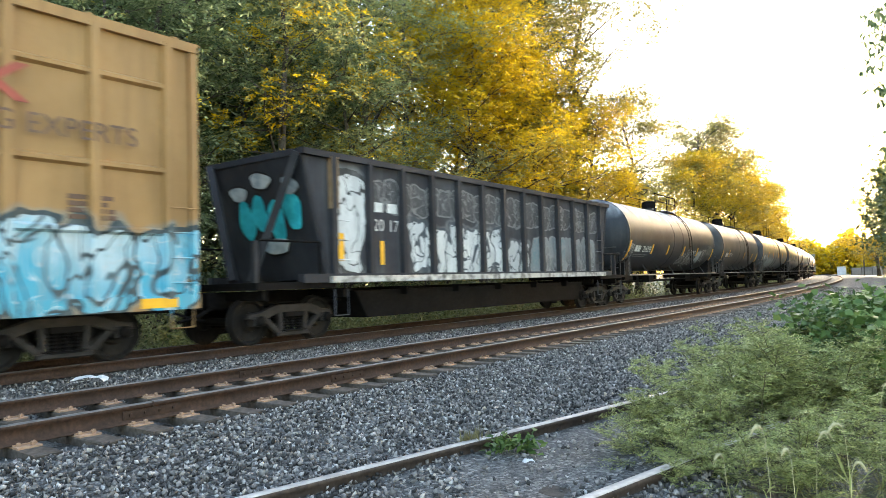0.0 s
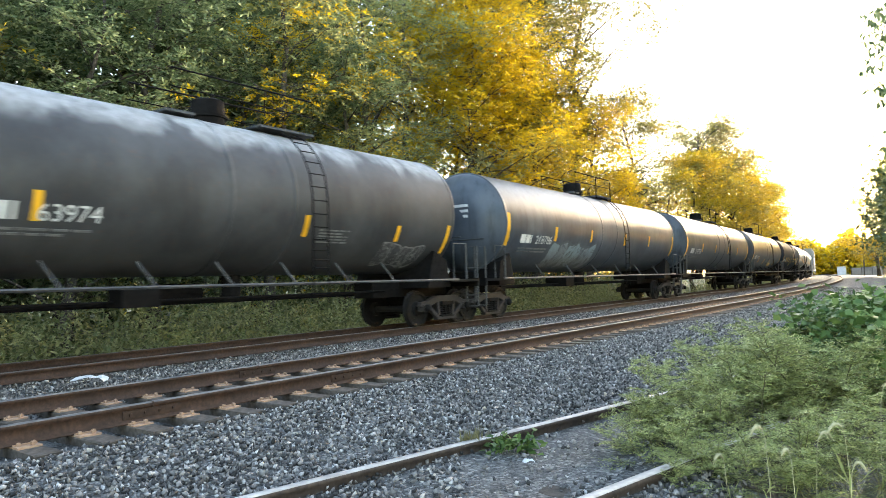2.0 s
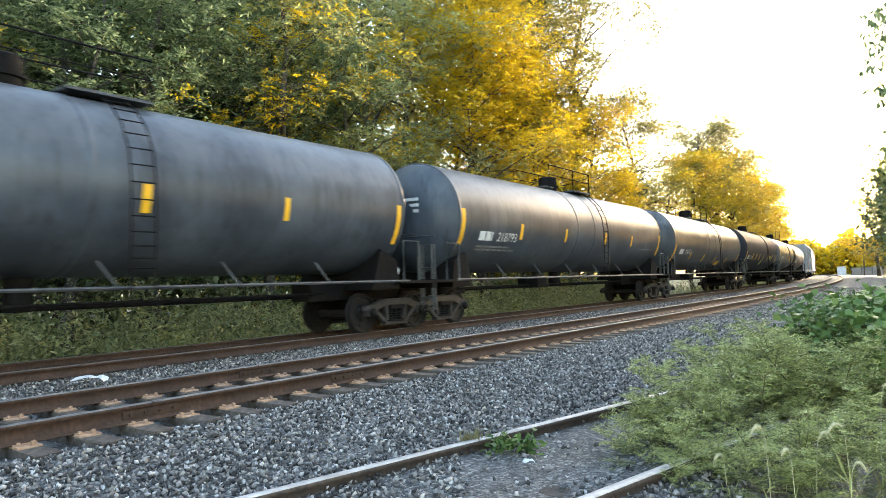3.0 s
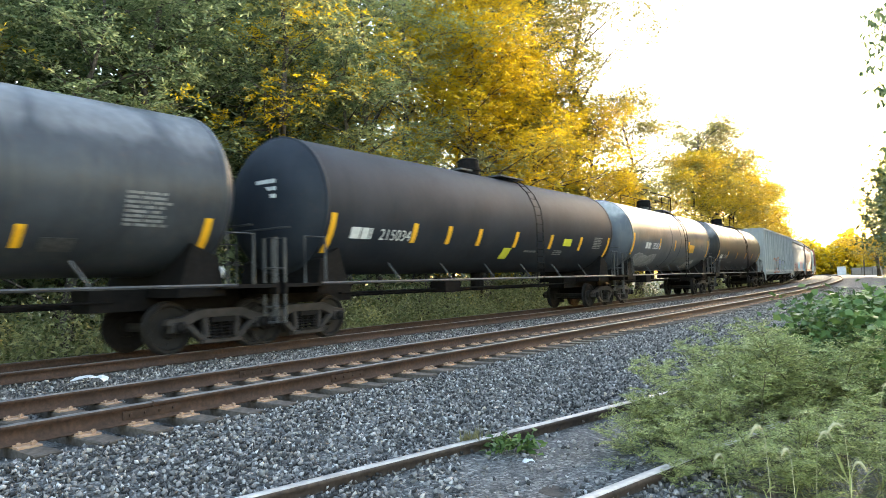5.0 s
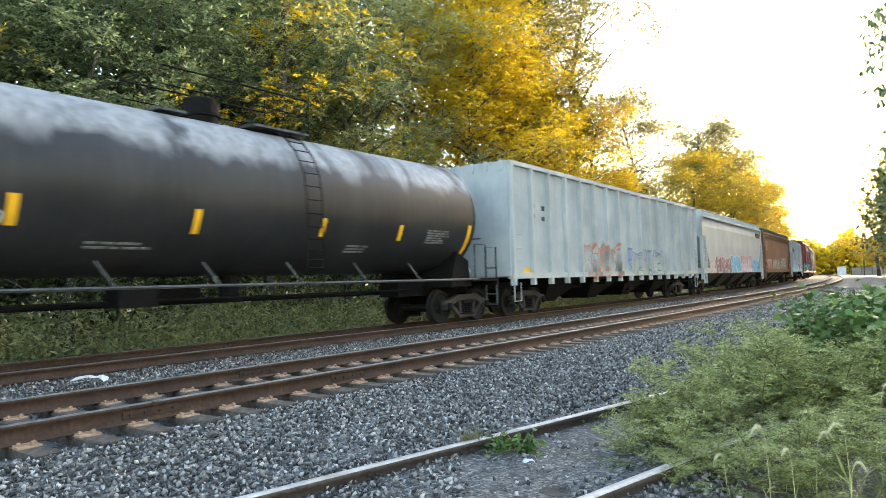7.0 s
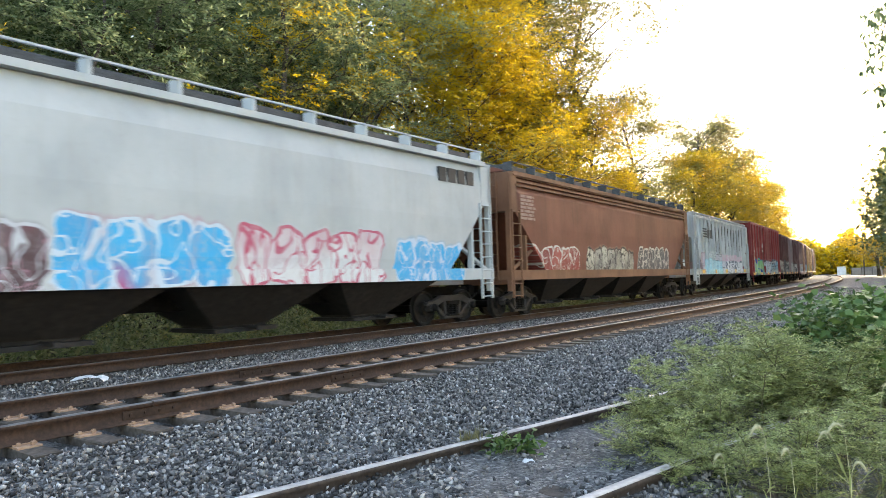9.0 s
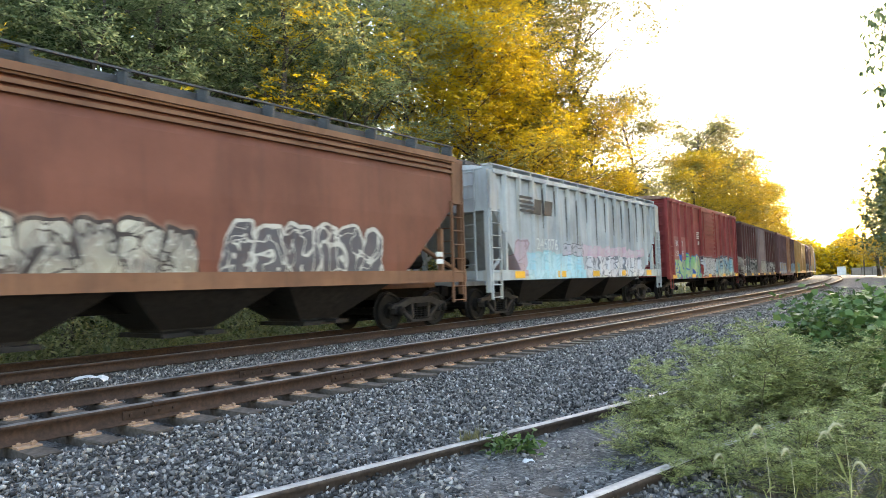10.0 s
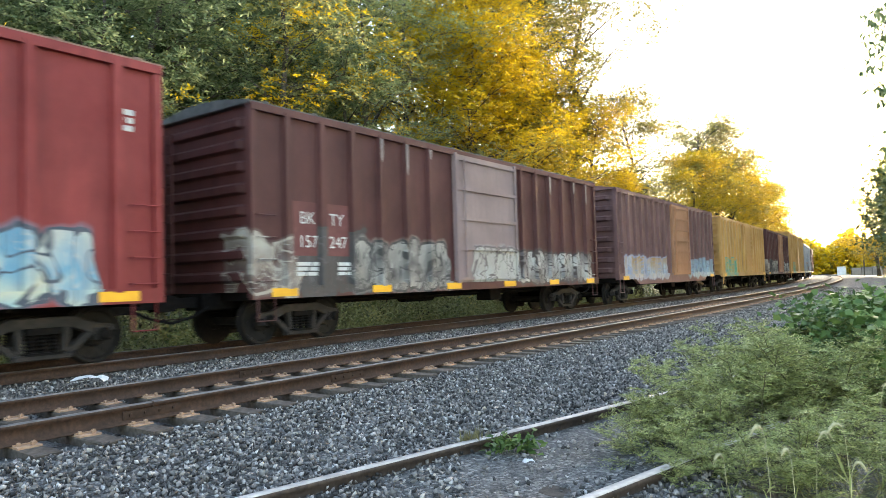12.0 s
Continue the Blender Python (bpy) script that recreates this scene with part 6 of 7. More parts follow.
    ink = rough_stuff("black_spray_paint", (0.006, 0.006, 0.007), (0.014, 0.014, 0.015), 4.0, 0.6)
    blobs = ((-0.9, 2.72, 0.52, 0.85, cyan), (-0.35, 2.55, 0.5, 0.95, cyan), (0.15, 2.75, 0.46, 0.75, cyan), (0.62, 2.62, 0.5, 0.8, cyan), (-0.95, 3.25, 0.5, 0.36, pale), (-0.1, 3.42, 0.62, 0.34, pale), (0.7, 3.2, 0.55, 0.34, pale), (-0.15, 2.02, 0.9, 0.36, pale))
    for i, (yy, zz, w, h, m) in enumerate(blobs):       # swollen letters, each with a black edge
        for grow, lift, mm in ((0.11, 0.004 + 0.0015 * i, ink), (0.0, 0.018 + 0.0015 * i, m)):
            pts = [(yy + (w + grow) / 2 * math.cos(t) * (1 + 0.16 * math.sin(3 * t + i)), zz + (h + grow) / 2 * math.sin(t) * (1 + 0.1 * math.cos(2 * t + i))) for t in (2 * math.pi * k / 18 for k in range(18))]
            bm = bmesh.new()
            loft(bm, [[(end_x(b) - d, a, b) for a, b in pts] for d in (-0.002, lift)])
            part("sprayed_tag", bm, mm, car, "sprayed bubble shape with a black edge")
    bm = bmesh.new()
    box(bm, -7.12, -6.9, -1.605, -1.5, 2.75, 3.86)
    part("rusty_post", bm, rough_stuff("tan_rusty_post", (0.16, 0.10, 0.055), (0.26, 0.17, 0.09), 6.0), car, "rust-tan upper corner post")
    for k in range(5):                                 # worn letters down the corner post, as plain bars
        bm = bmesh.new()
        box(bm, -7.1, -6.94, -1.61, -1.6, 1.98 + 0.17 * k, 2.09 + 0.17 * k)
        part("stencilling", bm, WHITE, car, "white painted bar")
    for text, x in (("20", -5.72), ("17", -5.2)):
        lettering(text, 0.27, WHITE, car, x, 2.35, "white car number", y=-1.50)
    put(car, 10.1, 24.4)

    DARK = [(0.03, 0.03, 0.033), (0.06, 0.06, 0.065)]
    # A
    p = car_paint("black_tank_paint", BLK, BLK2, (0.05, 0.05, 0.055), 0.4, 0.5, [(0.7, 1.7, 1.75, 2.25, (0.3, 0.31, 0.32), DARK, 0.5), (1.9, 3.55, 1.7, 2.4, (0.34, 0.35, 0.36), DARK, 0.6), (3.8, 4.65, 1.8, 2.4, (0.2, 0.22, 0.24), [(0.25, 0.33, 0.37), (0.38, 0.42, 0.44)], 0.6), (4.75, 5.5, 1.85, 2.5, (0.26, 0.27, 0.28), DARK, 0.5), (-7.0, -6.4, 1.8, 2.5, (0.3, 0.3, 0.3), DARK, 0.5)], 0.15, 0.4, (3.55, PALE, 0.75))
    L = 14.3
    put(tank_car("black tank car with pale peeling patches and white scrawls", L, p, [(-6.95, 2.2, 0.15, 0.9), (-3.95, 2.32, 0.15, 0.46), (1.12, 2.34, 0.16, 0.5), (3.7, 2.34, 0.14, 0.46), (6.95, 2.14, 0.15, 0.9), (-1.6, 2.34, 0.15, 0.46)], "204295", -6.25, (("bars", 5.7, 2.72, 1.0, 9, 0.032, 0.028), ("bars", -6.2, 2.05, 1.9, 2, 0.04, 0.05)), 0.2), 27.6, 41.9)
    # B
    p = car_paint("grey_black_tank_paint", (0.03, 0.031, 0.034), (0.065, 0.066, 0.068), (0.055, 0.052, 0.05), 0.4, 0.6, [(3.6, 5.2, 1.6, 2.1, (0.22, 0.22, 0.22), DARK, 0.5)], 0.3, 0.4, (3.6, (0.34, 0.34, 0.34), 0.85))
    L = 12.3
    put(tank_car("dark grey tank car with scabbed pale roof paint", L, p, [(-5.95, 2.12, 0.14, 0.9), (-4.06, 2.4, 0.13, 0.46), (1.1, 2.35, 0.12, 0.46), (4.0, 2.3, 0.12, 0.4), (5.98, 2.2, 0.12, 0.8)], "63974", -5.02, (("bars", -5.2, 2.05, 2.0, 2, 0.04, 0.045), ("bars", 1.5, 2.3, 0.9, 5, 0.03, 0.04)), -0.2), 44.5, 56.8)
    # C
    p = car_paint("sooty_tank_paint", (0.036, 0.043, 0.056), (0.078, 0.09, 0.108), (0.016, 0.016, 0.018), 0.26, 0.7, [(-4.9, -1.1, 1.55, 2.35, (0.07, 0.075, 0.08), [(0.13, 0.14, 0.15), (0.19, 0.20, 0.21), (0.22, 0.3, 0.32)], 0.8)], 0.1, 0.4, (3.0, (0.10, 0.105, 0.115), 0.6))
    L = 16.2
    put(tank_car("long blue-black tank car with soot streaks and grey bubble tags", L, p, [(-7.95, 2.64, 0.17, 1.0), (-4.75, 2.62, 0.16, 0.48), (-1.79, 2.66, 0.1, 0.45), (1.63, 2.64, 0.16, 0.48), (4.57, 2.66, 0.12, 0.46), (7.95, 2.5, 0.14, 0.95)], "218786", -7.1, (("bars", -7.1, 2.1, 2.3, 2, 0.05, 0.06),), 0.0, num_z=2.26), 59.6, 75.8)
    # D
    p = car_paint("blue_black_tank_paint", (0.032, 0.038, 0.049), (0.068, 0.078, 0.093), (0.014, 0.014, 0.015), 0.28, 0.75, [], 0.1, 0.45, (3.1, (0.09, 0.095, 0.10), 0.6))
    L = 16.5
    put(tank_car("long blue-black tank car with dark soot runs", L, p, [(-8.1, 2.6, 0.17, 1.0), (-4.85, 2.6, 0.16, 0.48), (-1.7, 2.6, 0.12, 0.46), (1.8, 2.6, 0.13, 0.46), (4.6, 2.6, 0.12, 0.46), (8.1, 2.5, 0.14, 0.95)], "218793", -7.2, (("bars", -7.2, 2.1, 2.4, 2, 0.05, 0.06), ("bars", 5.6, 2.3, 1.6, 1, 0.05, 0.05)), 0.0, num_z=2.26), 78.3, 94.8)
    # E
    p = car_paint("worn_black_tank_paint", (0.026, 0.030, 0.036), (0.052, 0.058, 0.067), (0.07, 0.068, 0.066), 0.28, 0.5, [], 0.2, 0.4, (3.3, (0.15, 0.155, 0.165), 0.8))
    L = 15.7
    put(tank_car("weathered black tank car with a yellow warning plate", L, p, [(-7.6, 2.2, 0.15, 0.9), (-4.4, 2.1, 0.13, 0.45), (-1.5, 2.0, 0.13, 0.45), (1.55, 1.92, 0.14, 0.46), (4.53, 1.9, 0.13, 0.42), (7.55, 1.95, 0.15, 0.85)], "204292", -6.7, (("plate", 2.6, 1.68, 0.85, 0.28, YELLOW, "yellow warning plate"), ("plate", 5.1, 1.76, 0.5, 0.28, GRAB, "dull grey plate"), ("bars", 0.4, 1.86, 0.85, 2, 0.035, 0.03), ("bars", 6.0, 2.75, 0.85, 8, 0.045, 0.032)), 0.0), 97.3, 113.0)
    # F
    p = car_paint("matt_black_tank_paint", (0.014, 0.017, 0.023), (0.024, 0.028, 0.036), (0.030, 0.032, 0.036), 0.5, 0.35, [], 0.1, 0.3, shine=0.12)
    L = 15.4
    put(tank_car("clean matt black tank car with yellow reflector strips", L, p, [(-7.5, 2.2, 0.16, 0.95)] + [(x, 2.34, 0.17, 0.5) for x in (-4.66, -3.19, -1.71, 0.35, 2.67, 4.97)] + [(7.45, 2.2, 0.14, 0.9)], "215034", -6.9, (("plate", 3.91, 2.36, 0.6, 0.26, LIME, "lime green placard"), ("plate", 0.03, 1.86, 0.42, 0.4, LIME, "lime green placard"), ("bars", 1.1, 2.0, 0.9, 1, 0.06, 0.05), ("bars", 3.1, 2.05, 0.8, 3, 0.035, 0.035), ("bars", 6.1, 2.62, 0.8, 7, 0.035, 0.03)), 0.0, rails=False, rib=False, num_z=2.13, valve=False), 115.6, 131.0)
    # G
    p = car_paint("grey_tank_paint", (0.055, 0.061, 0.072), (0.09, 0.098, 0.112), (0.13, 0.132, 0.135), 0.3, 0.6, [(-5.6, -2.6, 1.6, 2.1, (0.4, 0.4, 0.4), [(0.15, 0.155, 0.16), (0.2, 0.2, 0.2)], 0.5), (2.9, 4.3, 1.5, 1.9, (0.5, 0.5, 0.5), [(0.14, 0.15, 0.15), (0.4, 0.4, 0.4)], 0.45)], 0.15, 0.5, (3.4, (0.5, 0.49, 0.46), 0.75))
    L = 12.8
    put(tank_car("light grey tank car with flaking whitish roof", L, p, [(-6.2, 2.5, 0.16, 0.95), (6.1, 2.55, 0.16, 0.95), (-2.6, 2.6, 0.12, 0.5), (-0.2, 2.58, 0.12, 0.5), (2.2, 2.58, 0.17, 0.5)], "202515", -4.6, (("plate", 2.85, 2.47, 0.85, 0.42, YELLOW, "yellow warning plate"), ("bars", 4.75, 2.75, 0.9, 6, 0.04, 0.03), ("bars", 0.5, 1.95, 3.2, 3, 0.045, 0.05)), -0.2, num_z=2.35), 133.5, 146.2)
    # H
    p = car_paint("black_tank_paint_patched", (0.016, 0.016, 0.018), (0.027, 0.027, 0.029), (0.045, 0.043, 0.04), 0.34, 0.4, [], 0.08, 0.35, (3.25, (0.34, 0.34, 0.35), 0.7))
    L = 14.4
    put(tank_car("glossy black tank car with white chalky bands", L, p, [(-7.05, 2.1, 0.15, 0.95), (-4.33, 2.32, 0.15, 0.48), (-1.37, 2.3, 0.13, 0.46), (1.63, 2.34, 0.12, 0.4), (4.15, 2.32, 0.12, 0.4), (7.0, 2.2, 0.14, 0.9)], "67649", -6.35, (("bars", -6.3, 1.9, 1.9, 2, 0.05, 0.05), ("bars", -3.2, 1.85, 1.3, 2, 0.045, 0.05), ("bars", 2.5, 1.95, 0.8, 3, 0.04, 0.04), ("bars", 5.2, 2.45, 0.9, 6, 0.035, 0.03)), -0.3, rib=False, num_z=2.05), 148.9, 163.3)
    # K: tall grey open car
    grey = car_paint("grey_car_paint", (0.30, 0.32, 0.325), (0.40, 0.415, 0.42), (0.25, 0.26, 0.25), 0.5, 0.35, [(-4.7, -0.9, 1.1, 2.35, (0.42, 0.14, 0.07), [(0.10, 0.10, 0.10), (0.36, 0.38, 0.38), (0.16, 0.16, 0.16)], 0.95), (-0.15, 4.6, 1.15, 2.25, (0.17, 0.18, 0.19), [(0.36, 0.4, 0.4), (0.28, 0.3, 0.26), (0.24, 0.25, 0.4)], 1.1)], 0.08, 0.2)
    car = gondola("tall pale grey open hopper car with ribbed sides", 20.1, grey, 1.25, 4.7, 17, 0, 0, 0.28, ((-8.6, 3.55, 0.28, 1, 0.16, BLACK), (-7.9, 3.5, 0.28, 1, 0.16, BLACK), (-8.6, 3.2, 0.28, 1, 0.14, BLACK), (-7.9, 3.15, 0.28, 1, 0.14, BLACK)), ((-8.9, 1.42, 0.55, 0.16),), 1.9, 0.0, "open_hopper")
    bm = bmesh.new()
    for k in range(4):
        c = -5.6 + 3.7 * k
        loft(bm, [[(c - a, -b, z), (c + a, -b, z), (c + a, b, z), (c - a, b, z)] for a, b, z in ((1.7, 1.4, 1.22), (0.5, 0.6, 0.45), (0.45, 0.55, 0.35))])
    part("discharge_bay", bm, STEEL, car, "row of sloped discharge bays")
    put(car, 165.3, 185.4)
    # L: white curved hopper
    white = car_paint("white_hopper_paint", (0.36, 0.375, 0.38), (0.43, 0.44, 0.44), (0.32, 0.29, 0.24), 0.42, 0.25, [(-6.7, -2.2, 1.08, 2.15, (0.45, 0.46, 0.5), [(0.06, 0.03, 0.035), (0.10, 0.05, 0.055), (0.36, 0.06, 0.14)], 1.15), (-2.15, 0.98, 1.12, 2.33, (0.46, 0.55, 0.62), [(0.40, 0.05, 0.14), (0.015, 0.32, 0.58), (0.02, 0.36, 0.64), (0.015, 0.30, 0.56)], 1.0), (1.1, 5.1, 1.12, 2.28, (0.42, 0.07, 0.12), [(0.5, 0.51, 0.52), (0.56, 0.57, 0.58), (0.46, 0.3, 0.33)], 1.0), (5.5, 8.3, 1.15, 2.2, (0.42, 0.5, 0.60), [(0.015, 0.28, 0.54), (0.02, 0.33, 0.6)], 0.85), (-8.4, -6.8, 1.2, 1.9, (0.4, 0.12, 0.1), [(0.45, 0.42, 0.4), (0.5, 0.5, 0.5)], 0.7)], 0.08, 0.1)
    car = covered_hopper("white round-sided covered hopper with bright sprayed lettering", 19.5, white, 1.2, 4.45, 2.2, 0.05, bays=4, hatch=GRATING, marks=(), trough=True)
    bm = bmesh.new()                                   # dark block emblem near the trailing end
    for k in range(4):
        box(bm, 7.3 + 0.42 * k, 7.62 + 0.42 * k, -1.56, -1.5, 3.75, 4.12)
    part("emblem", bm, BLACK, car, "dark block emblem")
    put(car, 186.85, 206.35)
    # M: brown hopper
    brown = car_paint("brown_hopper_paint", (0.145, 0.05, 0.032), (0.19, 0.07, 0.045), (0.085, 0.038, 0.028), 0.5, 0.45, [(-7.85, -4.4, 1.02, 2.17, (0.55, 0.53, 0.5), [(0.28, 0.05, 0.04), (0.20, 0.045, 0.038), (0.34, 0.08, 0.06)], 0.9), (-3.7, 1.25, 1.02, 2.27, (0.035, 0.03, 0.03), [(0.40, 0.37, 0.29), (0.16, 0.15, 0.14), (0.55, 0.52, 0.42)], 0.85), (1.75, 6.05, 1.05, 2.38, (0.48, 0.46, 0.42), [(0.035, 0.035, 0.037), (0.10, 0.10, 0.11), (0.06, 0.06, 0.07)], 0.85)], 0.15, 0.15)
    rustf = car_paint("rusty_frame_paint", (0.15, 0.07, 0.04), (0.22, 0.11, 0.06), (0.07, 0.04, 0.03), 0.6, 0.5, [], 0.4, 0.2)
    car = covered_hopper("brown covered hopper with sprayed tags along its lower side", 18.6, brown, 1.15, 4.4, 2.7, 0.03, bays=4, frame_paint=rustf, eave=1.0, walk_rails=False, trough=True, marks=((-8.75, 3.72, 1.0, 7, 0.075, rough_stuff("faded_pink_stencil", (0.3, 0.17, 0.14), (0.4, 0.27, 0.23), 8.0, 0.6)), (7.9, 1.9, 0.35, 2, 0.12, WHITE)))
    put(car, 207.45, 226.05)
    # N: ribbed grey hopper
    greyh = car_paint("pale_grey_hopper_paint", (0.33, 0.345, 0.355), (0.45, 0.46, 0.46), (0.25, 0.19, 0.11), 0.5, 0.6, [(-5.9, -5.0, 1.2, 2.35, (0.3, 0.2, 0.22), [(0.48, 0.36, 0.38), (0.42, 0.3, 0.33)], 0.8), (-5.2, -0.9, 1.08, 2.05, (0.3, 0.46, 0.5), [(0.30, 0.55, 0.62), (0.42, 0.6, 0.64), (0.34, 0.5, 0.56)], 1.1), (-2.6, -0.9, 1.9, 2.35, (0.1, 0.1, 0.11), [(0.5, 0.36, 0.4), (0.42, 0.42, 0.44)], 0.6), (-0.75, 5.2, 1.08, 2.05, (0.16, 0.16, 0.18), [(0.58, 0.57, 0.58), (0.52, 0.5, 0.53)], 0.9), (-0.9, 5.4, 1.95, 2.28, (0.5, 0.33, 0.38), [(0.5, 0.36, 0.4), (0.5, 0.42, 0.44)], 0.8)], 0.15, 0.15)
    car = covered_hopper("pale grey ribbed covered hopper with pastel sprayed tags", 15.0, greyh, 1.15, 4.34, 2.2, 0.0, 16, bays=3, marks=(), sill_yellow=5, walk_h=0.2)
    bm = bmesh.new()                                   # striped emblem: plain bars and blocks
    for k in range(4):
        box(bm, -5.75, -4.9 + 0.03 * k, -1.607, -1.6, 3.63 - 0.14 * k, 3.71 - 0.14 * k)
    for x0, x1 in ((-4.86, -4.25), (-4.15, -3.5)):
        prism(bm, [(x0, 3.18), (x1 - 0.1, 3.18), (x1, 3.66), (x0 + 0.1, 3.66)], -1.607, -1.6)
    part("emblem", bm, BLACK, car, "dark striped emblem")
    lettering("245076", 0.36, WHITE, car, -4.75, 2.08, "white car number", y=-1.61)
    put(car, 227.35, 242.35)
    # O: red boxcar
    red = car_paint("red_boxcar_paint", (0.185, 0.024, 0.024), (0.255, 0.045, 0.043), (0.10, 0.02, 0.02), 0.5, 0.6, [(-6.9, -1.8, 0.92, 2.25, (0.03, 0.09, 0.32), [(0.05, 0.34, 0.14), (0.38, 0.42, 0.24), (0.08, 0.42, 0.18)], 1.2), (-1.7, 1.25, 1.02, 2.1, (0.04, 0.04, 0.06), [(0.5, 0.56, 0.64), (0.42, 0.48, 0.56)], 0.6), (1.3, 6.75, 0.92, 2.18, (0.05, 0.07, 0.09), [(0.10, 0.36, 0.48), (0.5, 0.5, 0.36), (0.12, 0.30, 0.42), (0.42, 0.44, 0.4)], 1.0)], 0.12, 0.15)
    rust_roof = rough_stuff("rusty_roof_metal", (0.16, 0.085, 0.06), (0.38, 0.27, 0.20), 5.0, 0.7, 0.1)
    car = boxcar("red boxcar with green and blue sprayed tags", 15.65, red, red, 0.98, 4.84, 12, (-0.2, 3.0), sill_yellow=5, rib_in=0.75, roof=rust_roof, door_bars=14, number=((7.0, 4.05, 0.42, 3, 0.09, WHITE), (-2.3, 3.45, 0.55, 4, 0.07, WHITE), (-2.1, 2.95, 0.25, 1, 0.2, WHITE)))
    faded = rough_stuff("faded_pink_panel", (0.30, 0.095, 0.085), (0.36, 0.13, 0.12), 6.0, 0.6)
    number_panels(car, ((-6.9, -5.92, 1.9, 3.05), (-5.66, -4.65, 1.9, 3.05)), faded, ((-6.45, 2.58, "BK"), (-5.6, 2.58, "TY"), (-6.55, 2.08, "152"), (-5.62, 2.08, "245")), 0.27)
    put(car, 243.78, 259.43)
    # P: dark brown boxcar
    maroon = car_paint("maroon_boxcar_paint", (0.068, 0.024, 0.023), (0.10, 0.037, 0.035), (0.05, 0.025, 0.023), 0.5, 0.45, [(-7.9, -6.7, 0.95, 2.1, (0.34, 0.31, 0.27), [(0.30, 0.28, 0.25), (0.09, 0.05, 0.045), (0.4, 0.38, 0.34)], 0.9), (-6.7, -4.6, 0.92, 2.3, (0.06, 0.06, 0.062), [(0.05, 0.05, 0.052), (0.075, 0.07, 0.07)], 1.2), (-5.2, -1.5, 0.95, 2.15, (0.05, 0.05, 0.05), [(0.45, 0.44, 0.41), (0.10, 0.095, 0.095), (0.36, 0.34, 0.31)], 0.8), (2.1, 7.6, 0.98, 2.05, (0.06, 0.05, 0.05), [(0.11, 0.10, 0.10), (0.44, 0.43, 0.41), (0.16, 0.14, 0.14)], 0.7)], 0.15, 0.2)
    greydoor = car_paint("grey_door_paint", (0.21, 0.15, 0.15), (0.27, 0.20, 0.195), (0.14, 0.12, 0.11), 0.55, 0.4, [(-0.6, 2.6, 0.9, 2.1, (0.12, 0.1, 0.1), [(0.36, 0.40, 0.42), (0.32, 0.3, 0.28), (0.4, 0.38, 0.34)], 0.8)], 0.15, 0.2)
    faint_run = rough_stuff("pale_paint_run", (0.20, 0.16, 0.15), (0.32, 0.27, 0.25), 8.0, 0.7)
    rooftin = rough_stuff("dull_roof_metal", (0.05, 0.05, 0.052), (0.14, 0.135, 0.13), 5.0, 0.6, 0.4)
    car = boxcar("dark brown boxcar with white scrawls and a greyish door", 15.8, maroon, greydoor, 0.95, 4.62, 16, (0.3, 3.2), sill_yellow=6, rib_in=0.9, door_bars=4, roof=rooftin, number=((-6.75, 1.62, 0.7, 3, 0.07, WHITE), (-5.6, 1.62, 0.6, 3, 0.07, WHITE)))
    faded = rough_stuff("faded_maroon_panel", (0.12, 0.035, 0.035), (0.17, 0.055, 0.055), 6.0, 0.6)
    number_panels(car, ((-6.86, -6.2, 1.75, 2.85), (-5.94, -5.26, 1.75, 2.85)), faded, ((-6.68, 2.4, "BK"), (-5.84, 2.4, "TY"), (-6.72, 1.92, "157"), (-5.86, 1.92, "247")), 0.25)
    for k, (x, run_) in enumerate(((-4.2, 0.55), (-3.27, 0.75), (-2.33, 0.25), (4.2, 0.6), (6.0, 0.4), (7.0, 0.7))):
        bm = bmesh.new()
        prism(bm, [(x - 0.05, 4.48), (x + 0.045, 4.48), (x + 0.035, 4.48 - 0.7 * run_), (x, 4.48 - run_), (x - 0.04, 4.48 - 0.8 * run_)], -1.608, -1.59)
        part("paint_run", bm, faint_run, car, "pale run down a side post")
    put(car, 261.3, 277.1)
    # Q
    brownq = car_paint("purple_brown_paint", (0.12, 0.06, 0.06), (0.17, 0.09, 0.085), (0.07, 0.04, 0.04), 0.5, 0.4, [(-7.2, -1.2, 1.0, 2.0, (0.3, 0.3, 0.36), [(0.2, 0.25, 0.36), (0.4, 0.4, 0.42), (0.36, 0.22, 0.08)], 0.8), (2.2, 7.6, 1.0, 2.0, (0.2, 0.24, 0.3), [(0.3, 0.4, 0.46), (0.2, 0.26, 0.32)], 0.8)], 0.15, 0.1)
    orange = car_paint("orange_brown_door_paint", (0.28, 0.13, 0.07), (0.34, 0.17, 0.1), (0.2, 0.1, 0.06), 0.5, 0.3, [], 0.15, 0.2)
    put(boxcar("purplish brown boxcar with an orange-brown door", 15.5, brownq, orange, 1.0, 4.66, 19, (1.0, 2.9), True, sill_yellow=2, door_bars=6), 279.3, 294.8)
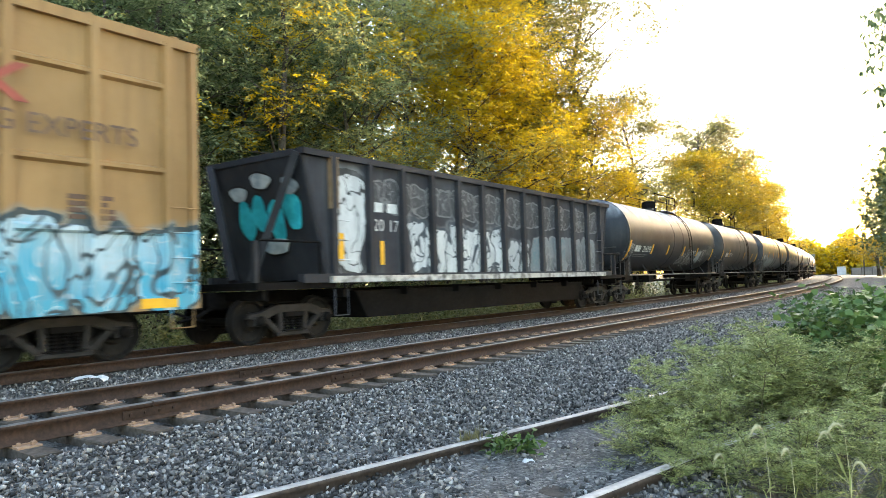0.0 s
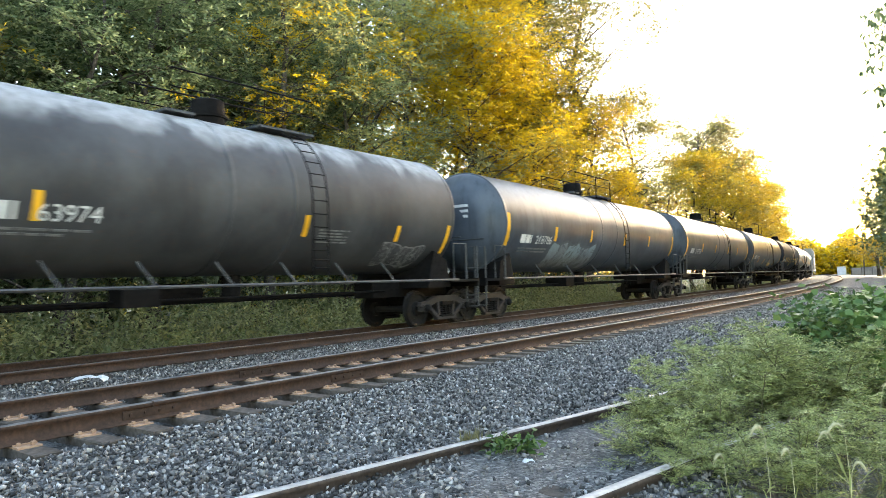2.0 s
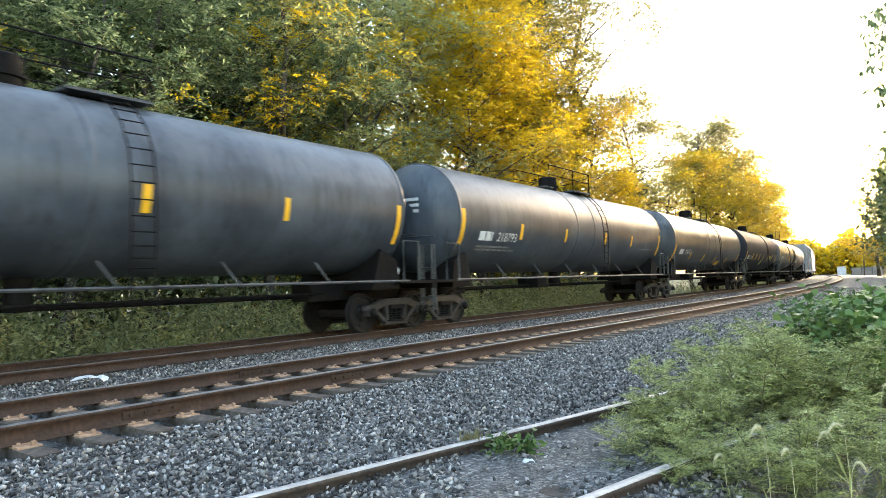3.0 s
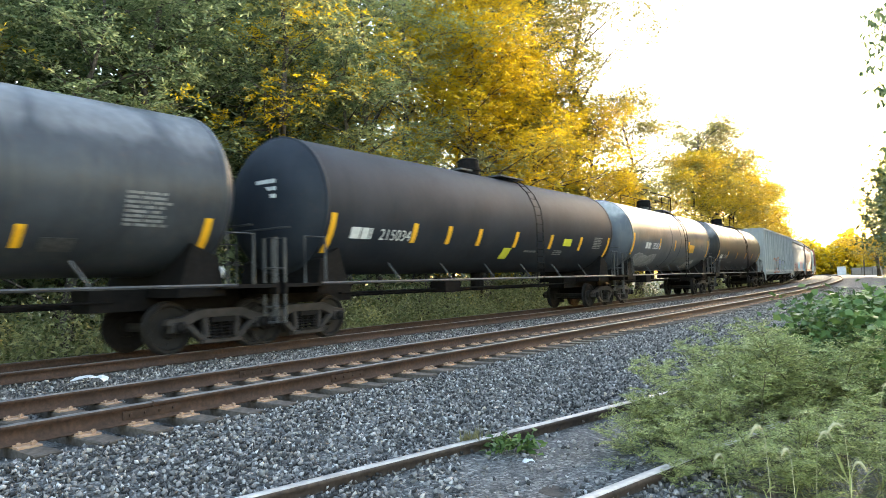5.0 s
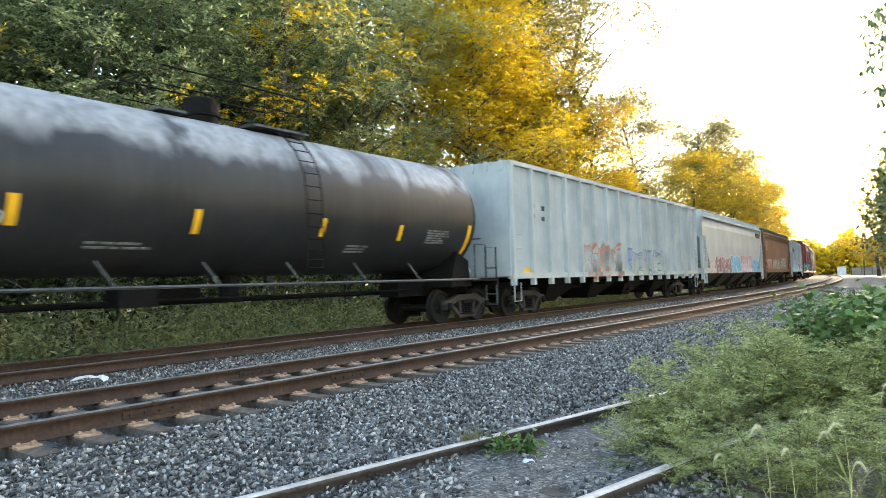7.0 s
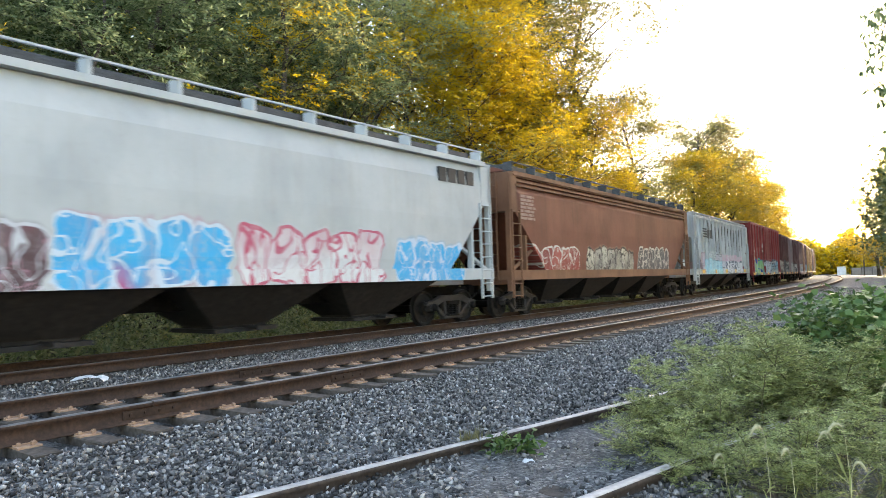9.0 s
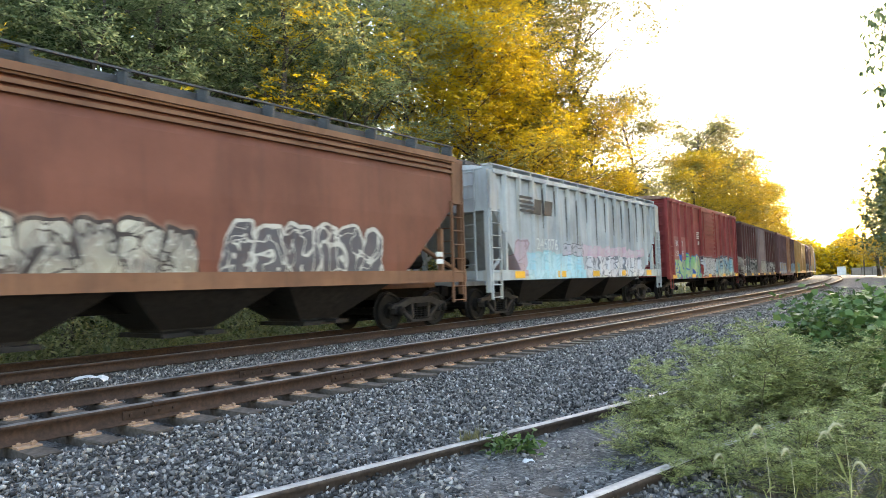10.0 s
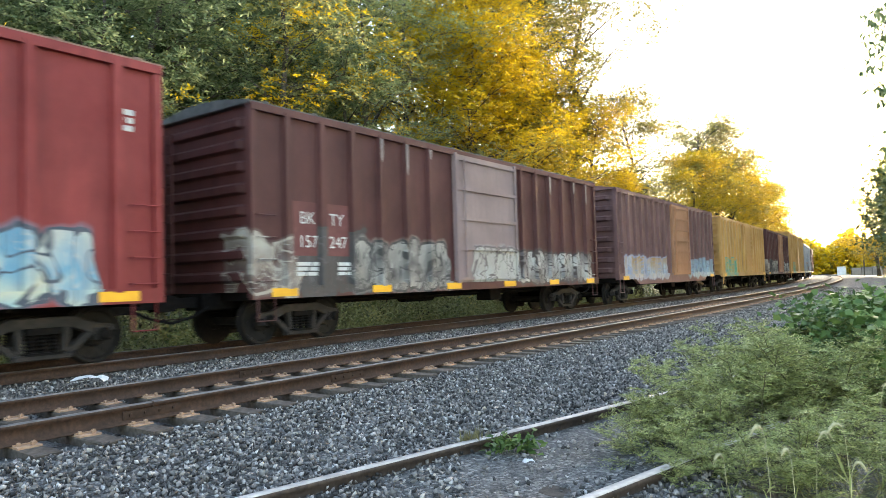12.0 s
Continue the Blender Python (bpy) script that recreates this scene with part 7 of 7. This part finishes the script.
    # R
    yell = car_paint("yellow_boxcar_paint", (0.46, 0.25, 0.08), (0.52, 0.31, 0.12), (0.26, 0.16, 0.07), 0.5, 0.4, [(-7.0, -3.2, 1.0, 2.1, (0.1, 0.3, 0.25), [(0.12, 0.36, 0.3), (0.4, 0.3, 0.1)], 0.8)], 0.15, 0.15)
    put(boxcar("mustard yellow boxcar with a louvred door", 16.0, yell, yell, 1.0, 4.6, 17, (0.6, 3.2), sill_yellow=2, door_bars=10), 297.0, 313.0)
    # S
    put(boxcar("dark maroon boxcar with a tan door", 15.7, maroon, orange, 1.0, 4.66, 17, (1.0, 3.0), sill_yellow=2, door_bars=8), 314.8, 330.5)
    # T
    put(boxcar("tall pale yellow boxcar", 19.0, yell, yell, 1.0, 5.2, 13, (0.0, 3.6), sill_yellow=2, door_bars=6), 332.5, 351.5)
    put(boxcar("dull grey boxcar at the bend", 16.5, grey, grey, 1.0, 4.7, 17, (0.0, 3.0), sill_yellow=2), 353.5, 370.0)
    put(boxcar("dark maroon boxcar with a tan door", 15.7, maroon, orange, 1.0, 4.66, 17, (1.0, 3.0), sill_yellow=2, door_bars=8), 372.0, 387.7)
    return cars


CARS = build_train()


# ---- what moves ----
def motions():
    """The train runs along the far track; every axle turns with it."""
    times = [-0.25 + 0.25 * k for k in range(51)]
    for car, mid, length in CARS:
        b = length / 2 - 1.0
        rows = []
        for t in times:
            s = mid - SPEED * t
            (xa, xb), (ya, yb) = place(np.array([s - b, s + b]), GAP)
            m = Matrix.Translation(((xa + xb) / 2, (ya + yb) / 2, FAR_Z)) @ Matrix.Rotation(math.atan2(yb - ya, xb - xa), 4, "Z")
            rows.append((t, m))
        walk(car, rows)
    step = SPEED / FPS / WHEEL_R
    first = SPINNERS[0]
    walk(first, [(k / FPS, Matrix.Rotation(-step * k, 4, "Y")) for k in range(0, 12 * FPS + 1)])
    for w in SPINNERS[1:]:
        w.rotation_mode = "QUATERNION"
        data = w.animation_data_create()
        data.action = first.animation_data.action
        data.action_slot = first.animation_data.action_slot


motions()
